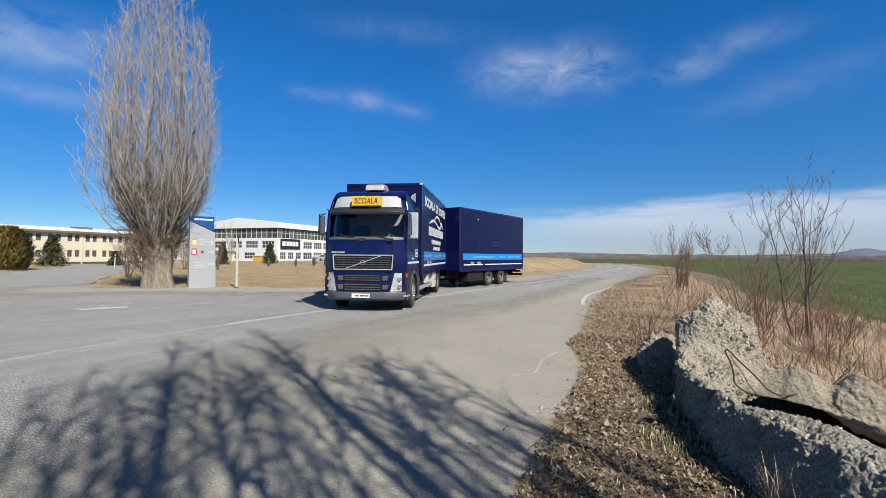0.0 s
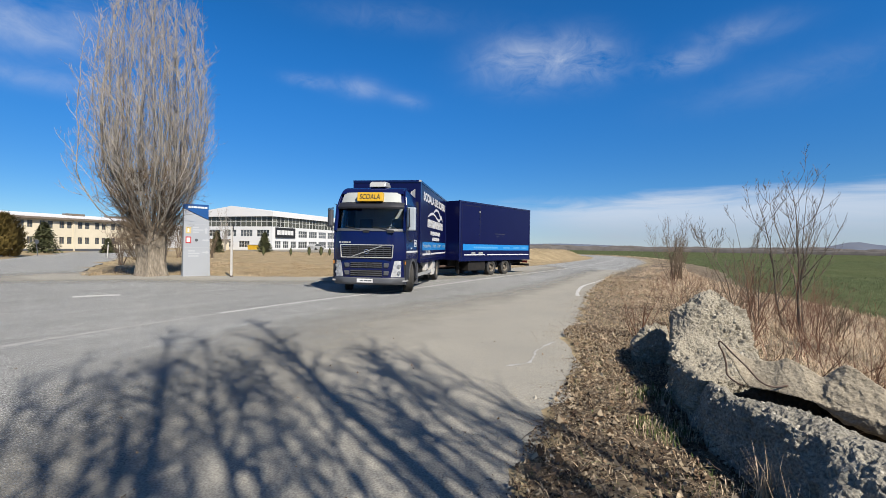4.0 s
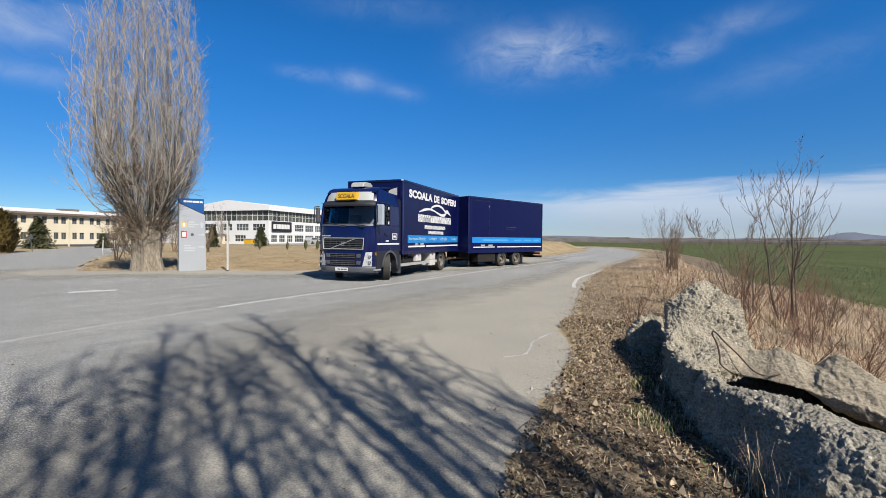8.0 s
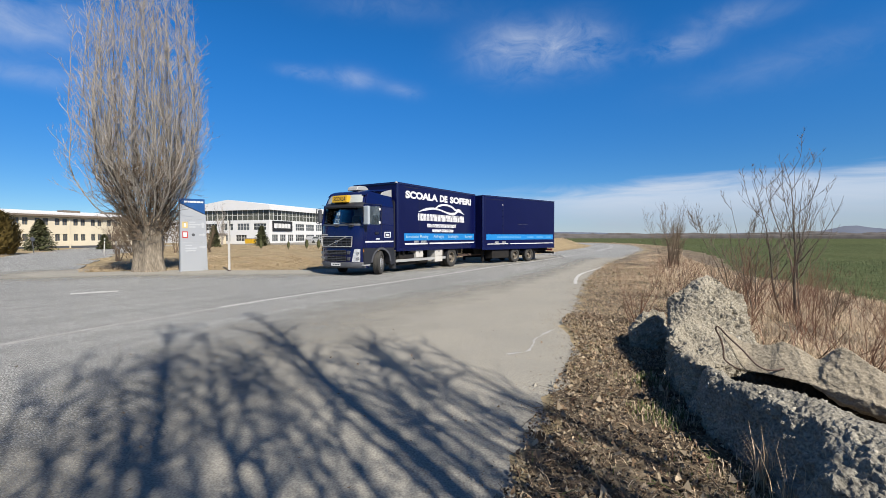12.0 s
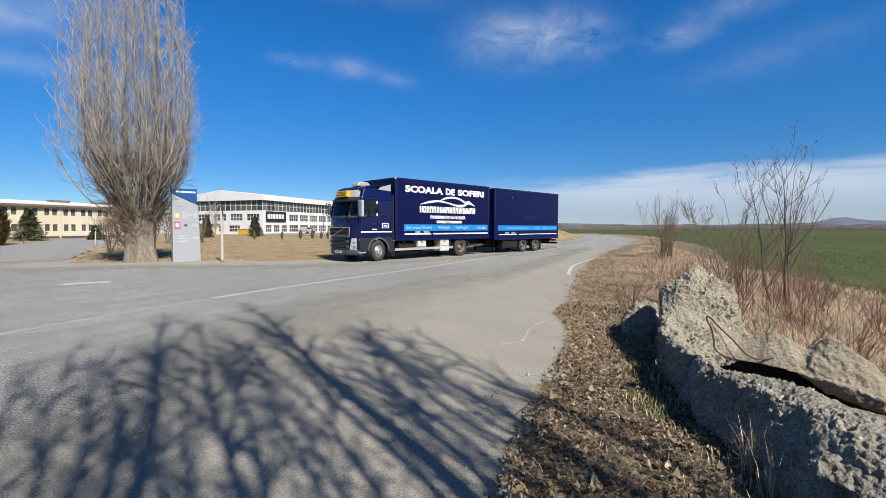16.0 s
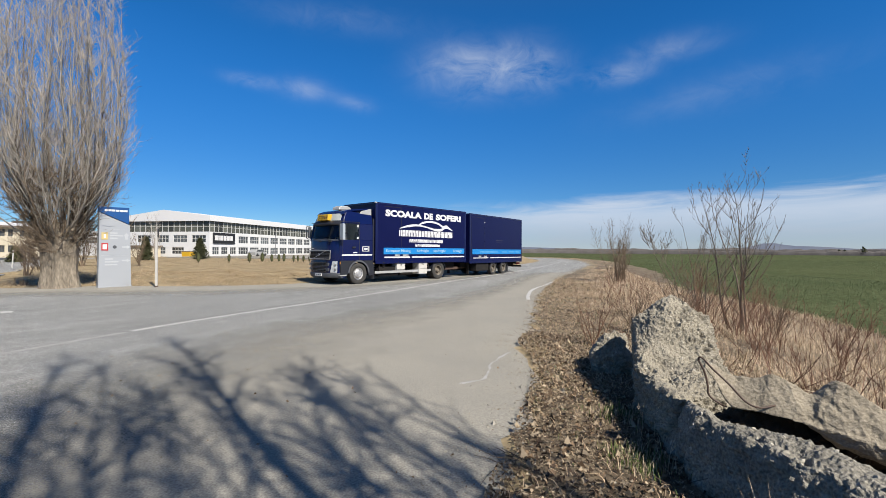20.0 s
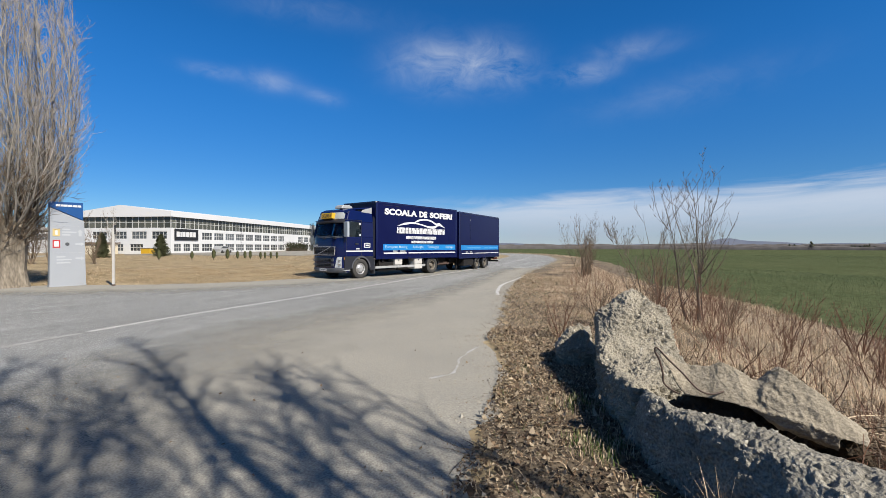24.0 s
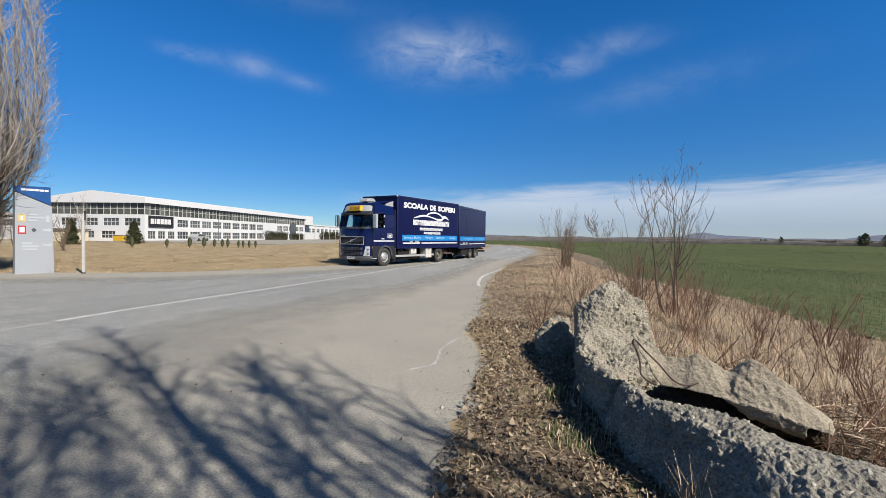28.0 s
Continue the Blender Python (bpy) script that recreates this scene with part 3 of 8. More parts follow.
def ribbon(line, width, z=0.004, wobble=0.0, seed=1):
    """A flat strip along a line of points, with uneven edges."""
    rr = random.Random(seed)
    L = [np.array(p) for p in line]
    v, f = [], []
    for i, p in enumerate(L):
        d = L[min(i + 1, len(L) - 1)] - L[max(i - 1, 0)]
        n = np.array([-d[1], d[0]]) / (np.hypot(*d) + 1e-9)
        a, b = width / 2 + rr.uniform(-wobble, wobble), width / 2 + rr.uniform(-wobble, wobble)
        v += [(*(p + n * a), z), (*(p - n * b), z)]
        if i:
            f.append((2 * i - 2, 2 * i - 1, 2 * i + 1, 2 * i))
    return Build().add(v, f)


make_ground()
sheet("road", ROAD, 0.0, "asphalt", "grey worn asphalt road with a broken edge", "road", 0.06)
FIELD = [tuple(p) for p in FIELD_EDGE] + [(430 * math.sin(a), 430 * math.cos(a)) for a in np.linspace(-0.12, 1.72, 60).tolist()]
sheet("field", FIELD, -0.47, "field", "green winter wheat field reaching the horizon", "field")
obj("centre_line", ribbon(CENTRE, 0.15, 0.0055, 0.008), "line", label="white painted centre line of the road", category="road marking", kind="structure")
OLD = catmull([(-6.72, 4.6), (-6.58, 6.1), (-6.3, 7.0), (-5.95, 8.0), (-5.38, 9.45)], 0.4)
obj("old_line", ribbon(OLD, 0.13, 0.004, 0.01), "line_old", label="faded white line worn into the asphalt", category="road marking", kind="structure")
EDGE_LINE = catmull([(3.8, 15.1), (4.25, 17.0), (5.0, 19.3), (6.2, 21.8), (8.2, 26.2), (11.2, 33.0)], 0.5)
obj("edge_line", ribbon(EDGE_LINE, 0.13, 0.004, 0.012), "line", label="white edge line beside the verge", category="road marking", kind="structure")
obj("far_edge_line", ribbon([p + np.array([0.35, -0.15]) for p in EDGE_L[60:230]], 0.12, 0.004, 0.02), "line_old", label="thin white edge line by the factory verge", category="road marking", kind="structure")
obj("give_way_dash", ribbon([(-10.95, 11.6), (-10.6, 11.95), (-10.1, 12.3)], 0.42, 0.004, 0.03), "line", label="short worn white dash at the junction", category="road marking", kind="structure")

# ---- factory buildings ----
U = Vector((0.244, 0.970, 0))      # along the long fronts
N = Vector((0.970, -0.244, 0))     # out of the fronts, to the road


def frame_at(p):
    """A pose with x along the long front, y into the building, z up."""
    m = Matrix((( U.x, -N.x, 0, p[0]), (U.y, -N.y, 0, p[1]), (0, 0, 1, p[2]), (0, 0, 0, 1)))
    return m


def window_block(parent, cx, cz, w, h, cols, rows, y, name="window", side=False, dark="win_dark", fr="win_frame", rnd=None):
    """A window in a front (or, side, in the end wall): frame bars and panes set back."""
    def P(a, b, c, d, e, f2):
        return (c, d, a, b, e, f2) if side else (a, b, c, d, e, f2)
    t = 0.09
    b = Build()
    x0, x1, z0, z1 = cx - w / 2, cx + w / 2, cz - h / 2, cz + h / 2
    s = -1
    for i in range(cols + 1):
        xx = x0 + (x1 - x0) * i / cols
        b.box(*P(xx - t / 2, xx + t / 2, y - 0.05, y + 0.04, z0, z1))
    for j in range(rows + 1):
        zz = z0 + (z1 - z0) * j / rows
        b.box(*P(x0, x1, y - 0.04, y + 0.05, zz - t / 2, zz + t / 2))
    wo = obj(name, b, fr, parent)
    p = Build().box(*P(x0, x1, y - 0.012, y + 0.02, z0, z1))
    obj("pane", p, dark, wo)
    return wo


def wall_with_holes(b, x0, x1, z0, z1, y0, y1, holes, side=False):
    """A wall slab between y0 and y1 with rectangular openings (x0, x1, z0, z1)."""
    xs = sorted({x0, x1, *[h[0] for h in holes], *[h[1] for h in holes]})
    zs = sorted({z0, z1, *[h[2] for h in holes], *[h[3] for h in holes]})
    nx, nz = len(xs), len(zs)
    v = []
    for y in (y0, y1):
        for x in xs:
            for z in zs:
                v.append((y, x, z) if side else (x, y, z))

    def solid(i, j):
        if not (0 <= i < nx - 1 and 0 <= j < nz - 1):
            return False
        mx, mz = (xs[i] + xs[i + 1]) / 2, (zs[j] + zs[j + 1]) / 2
        return not any(h[0] < mx < h[1] and h[2] < mz < h[3] for h in holes)

    f, o = [], nx * nz
    for i in range(nx - 1):
        for j in range(nz - 1):
            if not solid(i, j):
                continue
            p, q, r, t = i * nz + j, (i + 1) * nz + j, (i + 1) * nz + j + 1, i * nz + j + 1
            f += [(p, q, r, t), (o + t, o + r, o + q, o + p)]
            for di, dj, m, n in ((0, -1, p, q), (1, 0, q, r), (0, 1, r, t), (-1, 0, t, p)):
                if not solid(i + di, j + dj):
                    f.append((n, m, o + m, o + n))
    used = sorted({k for q in f for k in q})
    to = {k: i for i, k in enumerate(used)}
    b.add([v[k] for k in used], [tuple(to[k] for k in q) for q in f])


def make_factory():
    """The white hall: x along its long front, the end wall at x = 0."""
    C = (-45.2, 95.14, -0.3)
    hall = thing("factory_hall", "long white factory hall with a glazed clerestory and low roof", "building", at=frame_at(C))
    Lh, W = 76.0, 22.0
    front, end = [], []
    wins = []
    pitch = 4.15
    k = int((Lh - 9) / pitch)
    for i in range(k):
        cx = 11.0 + pitch * i
        if 9 <= i <= 10:
            continue
        for cz in (1.62, 4.15):
            wins.append((cx, cz, 3.45, 1.6))
    for cx, w in ((1.9, 2.0), (4.6, 2.0), (7.4, 2.0)):
        wins.append((cx, 1.62, w, 1.55))
    holes = [(c - w / 2, c + w / 2, z - h / 2, z + h / 2) for c, z, w, h in wins]
    b = Build()
    wall_with_holes(b, 0, Lh, -0.4, 5.65, 0, 0.35, holes)
    obj("front_wall", b, "wall_white", hall)
    for c, z, w, h in wins:
        window_block(hall, c, z, w, h, 4 if w > 2.5 else 3, 2, 0.14, dark="win_hall")
    # end wall
    ewins = [(2.6 + 4.6 * i, z, 3.4, 1.5) for i in range(4) for z in (4.15,)] + [(3.2 + 4.6 * i, 1.62, 3.0, 1.4) for i in range(1, 4)]
    holes = [(c - w / 2, c + w / 2, z - h / 2, z + h / 2) for c, z, w, h in ewins]
    b = Build()
    wall_with_holes(b, 0.35, W, -0.4, 5.65, 0, 0.35, holes, side=True)
    obj("end_wall", b, "wall_white", hall)
    for c, z, w, h in ewins:
        window_block(hall, c, z, w, h, 4, 2, 0.14, side=True, dark="win_hall")
    # clerestory: glass band with posts
    for i in range(int(Lh / 1.35) + 1):
        x = min(i * 1.35, Lh - 0.1)
        obj("mullion", Build().box(x, x + 0.12, -0.03, 0.1, 5.65, 7.9), "win_frame", hall)
    for i in range(1, int(W / 1.45) + 1):
        yv = min(i * 1.45, W - 0.1)
        obj("mullion", Build().box(-0.03, 0.1, yv, yv + 0.12, 5.65, 7.9), "win_frame", hall)
    obj("transom", Build().box(0, Lh, -0.02, 0.09, 6.72, 6.8), "win_frame", hall)
    obj("transom", Build().box(-0.02, 0.09, 0, W, 6.72, 6.8), "win_frame", hall)
    rr = random.Random(3)
    for i in range(int(Lh / 1.35)):
        g = Build().box(i * 1.35 + 0.12, i * 1.35 + 1.35, 0.03, 0.06, 5.65, 7.9)
        obj("clerestory_pane", g, "win_haze", hall)
    for i in range(int(W / 1.45)):
        g = Build().box(0.03, 0.06, i * 1.45 + 0.12, i * 1.45 + 1.45, 5.65, 7.9)
        obj("clerestory_pane", g, "win_haze", hall)
    # fascia and roof with a low ridge along the hall
    f = Build()
    f.prism([(-0.5, 7.9), (W + 0.5, 7.9), (W + 0.5, 8.85), (11.0, 10.35), (-0.5, 8.95)], "x", -0.5, Lh + 0.4)
    obj("roof", f, "roof_white", hall)
    core = Build().box(0.5, Lh - 0.1, 0.5, W - 0.2, -0.4, 7.88)
    obj("inner_block", core, "plastic_grey", hall)
    lw = Build().box(3.0, 30, W, W + 26, -0.4, 5.4).box(2.7, 30, W, W + 26.3, 5.4, 6.0)
    obj("low_wing", lw, "wall_white", hall)
    for i in range(5):
        window_block(hall, W + 2.8 + 4.6 * i, 3.9, 3.2, 1.3, 4, 2, 2.97, side=True, dark="win_hall")
    # lower wing beyond the end of the clerestory, and a rooftop box
    wing = Build().box(Lh, Lh + 60, 2.0, W, -0.4, 5.9)
    wing.box(Lh, Lh + 7, -0.2, W * 0.5, 5.9, 9.2)
    wing.box(Lh - 0.2, Lh + 60.2, 1.8, W, 5.9, 6.3)
    obj("wing", wing, "wall_white", hall)
    for i in range(12):
        window_block(hall, Lh + 4 + 4.6 * i, 4.0, 3.0, 1.5, 3, 2, 1.97)
    st = Build().box(64.0, 68.0, -0.25, 0.0, -0.4, 6.0)
    obj("stair_front", st, "win_dark", hall)
    # name board on the front, its lettering as plain shapes
    bd = obj("name_board", Build().box(0.9, 7.75, -0.22, -0.05, 3.2, 5.5), "black", hall, "dark name board with white letter shapes")
    let = Build()
    for i, w in enumerate((0.86, 0.36, 0.86, 0.86, 0.86, 0.82)):
        x = 1.3 + sum((0.86, 0.36, 0.86, 0.86, 0.86, 0.82)[:i]) + 0.2 * i
        let.box(x, x + w, -0.27, -0.222, 3.85, 4.9)
    obj("letter_shapes", let, "white", bd)
    # clutter by the end wall: low sheds, a yellow skip
    sh = thing("shed", "low pale shed with a flat dark roof by the factory end", "shed", at=frame_at((-56.5, 92.5, -0.2)))
    obj("shed_wall", Build().box(0, 3.5, 0, 9, -0.2, 2.3), "wall_cream", sh)
    obj("shed_roof", Build().box(-0.3, 3.8, -0.3, 9.3, 2.3, 2.55), "eave", sh)
    sk = thing("waste_container", "yellow steel waste container beside the factory", "container", at=frame_at((-46.6, 88.6, -0.2)))
    obj("tub", Build().prism([(-0.8, 0.15), (0.8, 0.15), (0.95, 1.35), (-0.95, 1.35)], "x", 0, 1.4), "yellow", sk)
    obj("rim", Build().box(-0.05, 1.45, -1.0, 1.0, 1.35, 1.45), "eave", sk)


def make_office():
    """The cream two-storey block beyond the side road."""
    A = (-59.9, 50.5, 0.0)
    off = thing("office_block", "cream plastered two-storey block with a dark eave and white roof", "building", at=frame_at(A))
    Lo = 20.0
    wins = []
    xs = []
    x = 0.35 - 8.4
    xs = []
    i = 0
    for g in range(-5, 8):
        for d in (0.0, 0.95):
            xs.append(0.6 + 2.35 * g + d)
    for x in xs:
        for z in (1.55, 3.75):
            wins.append((x, z, 0.62, 0.95))
    holes = [(c - w / 2, c + w / 2, z - h / 2, z + h / 2) for c, z, w, h in wins]
    b = Build()
    wall_with_holes(b, -14, Lo, -0.1, 4.45, 0, 0.3, holes)
    obj("front_wall", b, "wall_cream", off)
    for c, z, w, h in wins:
        p = Build().box(c - w / 2, c + w / 2, 0.12, 0.15, z - h / 2, z + h / 2)
        wo = obj("window", p, "win_dark", off)
        obj("window_bar", Build().box(c - 0.025, c + 0.025, 0.09, 0.118, z - h / 2, z + h / 2), "eave", wo)
    for g in range(-4, 8, 4):
        obj("pilaster", Build().box(-0.35 + 2.35 * g, -0.15 + 2.35 * g, -0.1, 0.0, -0.1, 4.45), "wall_cream", off)
    obj("eave", Build().box(-14.4, Lo + 0.4, -0.5, 12, 4.45, 4.72), "eave", off)
    obj("roof", Build().prism([(-0.45, 4.72), (12, 4.72), (12, 5.2), (5.5, 5.5), (-0.45, 4.95)], "x", -14.3, Lo + 0.3), "roof_white", off)
    obj("inner_block", Build().box(-13.9, Lo - 0.1, 0.32, 11.8, -0.1, 4.44), "plastic_grey", off)
    obj("plinth", Build().box(-14.05, Lo + 0.05, -0.06, 0.0, -0.1, 0.35), "plastic_grey", off)
    for x in (10.0, 16.0):
        obj("skylight", Build().box(x, x + 2.2, 2.5, 4.0, 5.1, 5.55), "eave", off)


make_factory()
make_office()


# ---- plants ----
def branchy(rr, start, direction, length, r0, steps, wander, up=0.0, taper=0.25):
    """Points and radii of one limb."""
    p = Vector(start)
    d = Vector(direction).normalized()
    pts, rad = [tuple(p)], [r0]
    for i in range(steps):
        d = (d + Vector((rr.gauss(0, wander), rr.gauss(0, wander), rr.gauss(0, wander) + up))).normalized()
        p = p + d * (length / steps)
        pts.append(tuple(p))
        rad.append(r0 * (1 - (1 - taper) * (i + 1) / steps))
    return pts, rad


def at_len(pts, t):
    k = (len(pts) - 1) * t
    i = min(int(k), len(pts) - 2)
    a, b = Vector(pts[i]), Vector(pts[i + 1])
    return a.lerp(b, k - i), (b - a).normalized()


def make_poplar():
    rr = random.Random(11)
    tree = thing("poplar_tree", "tall bare pollarded poplar with a thick grey trunk and upright twigs", "tree", at=pose(-14.75, 19.55, 0.0))
    t = Build()
    sides, rings = 22, 12
    v, f = [], []
    for i in range(rings + 1):
        z = -0.1 + 2.5 * i / rings
        for j in range(sides):
            w = 2 * math.pi * j / sides
            flare = 0.55 + 0.12 * math.exp(-z * 2.6) + 0.06 * (z / 2.4) ** 3
            r = flare * (1 + 0.09 * math.sin(5 * w + 0.6) + 0.05 * math.sin(11 * w + z) + 0.05 * noise.noise(Vector((math.cos(w) * 2, math.sin(w) * 2, z * 2))))
            v.append((r * math.cos(w), r * math.sin(w), z))
        if i:
            for j in range(sides):
                q = (j + 1) % sides
                f.append(((i - 1) * sides + j, (i - 1) * sides + q, i * sides + q, i * sides + j))
    f.append(tuple(range(rings * sides, rings * sides + sides)))
    t.add(v, f)
    obj("trunk", t, "bark_grey", tree, smooth=True)
    twigs, low = Build(), Build()

    def twiggy(pts, count, u0, size, store):
        """Short fine shoots along a branch, some forked."""
        for j in range(count):
            u = rr.uniform(u0, 1.0)
            p, dd = at_len(pts, u)
            aa = rr.uniform(0, 2 * math.pi)
            sp = rr.uniform(0.35, 1.1)
            d2 = dd + Vector((math.cos(aa) * sp, math.sin(aa) * sp, rr.uniform(-0.05, 0.35)))
            q, qr = branchy(rr, p, d2, rr.uniform(0.18, 0.6) * size, 0.0062, 3, 0.2, 0.1, 0.35)
            store.tube(q, qr, 3, cap=False)
            if rr.random() < 0.55:
                p3, d3 = at_len(q, rr.uniform(0.3, 0.9))
                ab = rr.uniform(0, 2 * math.pi)
                e, er = branchy(rr, p3, d3 + Vector((math.cos(ab) * 0.7, math.sin(ab) * 0.7, 0.2)), rr.uniform(0.12, 0.32) * size, 0.0042, 2, 0.15, 0.1, 0.5)
                store.tube(e, er, 3, cap=False)

    def wandering(a, R, z0, H, b0, rise, n, sway):
        """A limb that leaves the head, bows out to radius R and climbs, never quite straight."""
        pts = []
        wx = wy = 0.0
        for k in range(n + 1):
            u = k / n
            z = z0 + (H - z0) * u
            rad = b0 + (R - b0) * (1 - math.exp(-(z - z0) / rise)) - 0.42 * R * max(0.0, u - 0.6)
            if k:
                wx, wy = wx * 0.85 + rr.gauss(0, sway), wy * 0.85 + rr.gauss(0, sway)
            pts.append((rad * math.cos(a) + wx, rad * math.sin(a) + wy, z))
        return pts

    def furnish(pts, ln, u0, per_m, long):
        """Side branches that leave a limb, sweep up and carry shoots."""
        for j in range(int(ln * per_m)):
            u = rr.uniform(u0, 0.98)
            p, dd = at_len(pts, u)
            out = Vector((p.x, p.y, 0))
            out = out.normalized() if out.length > 0.2 else Vector((0, 0, 0))
            aa = rr.uniform(0, 2 * math.pi)
            d2 = dd * 0.8 + out * rr.uniform(-0.1, 0.45) + Vector((math.cos(aa) * 0.6, math.sin(aa) * 0.6, 0.1))
            l2 = rr.uniform(0.5, 1.0) * long * (1.15 - 0.65 * u)
            q, qr = branchy(rr, p, d2, l2, rr.uniform(0.009, 0.015) * (1.2 - 0.5 * u), 6, 0.15, 0.16, 0.3)
            twigs.tube(q, qr, 3, cap=False)
            twiggy(q, int(l2 * 7), 0.1, 1.0, twigs)

    for i in range(72):
        rho = math.sqrt((i + 0.5) / 72)
        a = 2.399 * i + rr.uniform(-0.3, 0.3)
        R = 2.9 * rho * rr.uniform(0.88, 1.08)
        main = i % 3 != 2
        H = 14.9 - 3.6 * rho ** 2.5 - abs(rr.gauss(0, 0.8))
        if not main:
            H -= rr.uniform(1.0, 5.0)
        H = max(5.0, H)
        z0 = rr.uniform(1.7, 2.6)
        pts = wandering(a, R, z0, H, rr.uniform(0.25, 0.6), rr.uniform(0.9, 3.0) * (1 + 0.25 * max(0.0, math.cos(a - 0.64))), 16, 0.055)
        r0 = rr.uniform(0.018, 0.034) if main else rr.uniform(0.01, 0.016)
        rads = [r0 * (1 - 0.88 * k / 16) + 0.004 for k in range(17)]
        obj("limb", Build().tube(pts, rads, 5), "limb_grey", tree)
        furnish(pts, H - z0, 0.1, 1.8, 1.8)
        twiggy(pts, int((H - z0) * 5), 0.1, 1.1, twigs)
    # outer shoots that spread low from the head before turning up
    for i in range(80):
        a = rr.uniform(0, 2 * math.pi)
        R = rr.uniform(1.2, 3.0)
        z0 = rr.uniform(1.9, 3.4)
        H = z0 + rr.uniform(2.4, 6.0)
        pts = wandering(a, R, z0, H, rr.uniform(0.4, 0.7), rr.uniform(1.2, 3.2) * (1 + 0.35 * max(0.0, math.cos(a - 0.64))), 9, 0.07)
        low.tube(pts, [0.017 * (1 - 0.8 * k / 9) + 0.003 for k in range(10)], 4, cap=False)
        furnish(pts, H - z0, 0.2, 1.7, 1.0)
        twiggy(pts, int((H - z0) * 4), 0.15, 1.0, low)
    # tangle round the pollard head
    for i in range(560):
        a = rr.uniform(0, 2 * math.pi)
        z = rr.uniform(1.5, 4.6)
        r = rr.uniform(0.35, 0.85) + 0.42 * max(0, z - 2.4)
        d = Vector((math.cos(a + rr.gauss(0, 0.7)), math.sin(a + rr.gauss(0, 0.7)), rr.uniform(-0.5, 1.2)))
        q, qr = branchy(rr, (r * math.cos(a), r * math.sin(a), z), d, rr.uniform(0.4, 1.3), 0.015, 7, 0.22, 0.1, 0.3)
        low.tube(q, qr, 3, cap=False)
        twiggy(q, 5, 0.15, 0.8, low)
    for i in range(110):
        a = rr.gauss(math.radians(215), 0.75)
        z = rr.uniform(0.5, 2.3)
        r = rr.uniform(0.5, 1.0)
        d = Vector((math.cos(a) * 0.5, math.sin(a) * 0.5, rr.uniform(0.2, 1.4)))
        q, qr = branchy(rr, (r * math.cos(a), r * math.sin(a), z), d, rr.uniform(0.5, 1.5), 0.011, 6, 0.2, 0.08, 0.3)
        low.tube(q, qr, 3, cap=False)
        twiggy(q, 4, 0.2, 0.7, low)
    obj("twig_crown", twigs, "twig_tan", tree, kind="stuff")
    obj("shoot_tangle", low, "twig_brown", tree, "dense brown tangle of shoots round the head", kind="stuff")
    for x, y, z, r in ((0.62, -0.2, 2.35, 0.3), (-0.45, -0.5, 2.2, 0.34), (0.15, -0.62, 2.5, 0.28), (0.7, 0.3, 2.8, 0.22), (-0.6, 0.25, 2.5, 0.3)):
        obj("burr", Build().tube([(x * 0.55, y * 0.55, z - 0.5), (x * 0.75, y * 0.75, z - 0.25), (x * 0.85, y * 0.85, z), (x * 0.8, y * 0.8, z + 0.3), (x * 0.75, y * 0.75, z + 0.6)], [r * 0.35, r * 0.62, r * 0.68, r * 0.42, r * 0.15], 10), "bark_grey", tree, "knotted pollard burr", smooth=True)


def sapling(x, y, z, h, stems, spread, seed, label, thick=0.028, lean=(0.0, 0.0)):
    """Stems close together at the foot; side branches leave low, bow out and turn upright."""
    rr = random.Random(seed)
    s = thing("bare_sapling", label, "tree", at=pose(x, y, z))
    tw = Build()

    def shoot(p, d, ln, r, level):
        pts, rads = branchy(rr, p, d, ln, r, 9 if level < 2 else 5, 0.1, 0.17 if level else 0.04, 0.09 if level == 0 else 0.2)
        if level == 0:
            obj("stem", Build().tube(pts, rads, 7), "sapling_bark", s, smooth=True)
        elif level == 1:
            obj("branch", Build().tube(pts, rads, 5), "sapling_bark", s)
        else:
            tw.tube(pts, rads, 3, cap=False)
        if level == 3:
            return
        for j in range((7, 6, 4)[level]):
            u = rr.uniform(0.22 if level == 0 else 0.12, 0.93)
            q, dd = at_len(pts, u)
            a = rr.uniform(0, 2 * math.pi)
            out = (0.72, 0.65, 0.6)[level]
            l2 = ln * (rr.uniform(0.32, 0.6) if level == 0 else rr.uniform(0.22, 0.5)) * (1.2 - 0.75 * u)
            shoot(q, dd * 0.7 + Vector((math.cos(a) * out, math.sin(a) * out, 0.1)), l2, max(0.0036, r * (1 - 0.75 * u) * (0.6, 0.55, 0.55)[level]), level + 1)

    for i in range(stems):
        a = 2 * math.pi * (i + rr.uniform(0.2, 0.8)) / stems
        sp = spread * rr.uniform(0.5, 1.2)
        shoot((rr.uniform(-0.14, 0.14), rr.uniform(-0.14, 0.14), -0.12), (math.cos(a) * sp + lean[0], math.sin(a) * sp + lean[1], 1), h * rr.uniform(0.8, 1.0), thick * rr.uniform(0.7, 1.1), 0)
    obj("twig_crown", tw, "sapling_bark", s, kind="stuff")


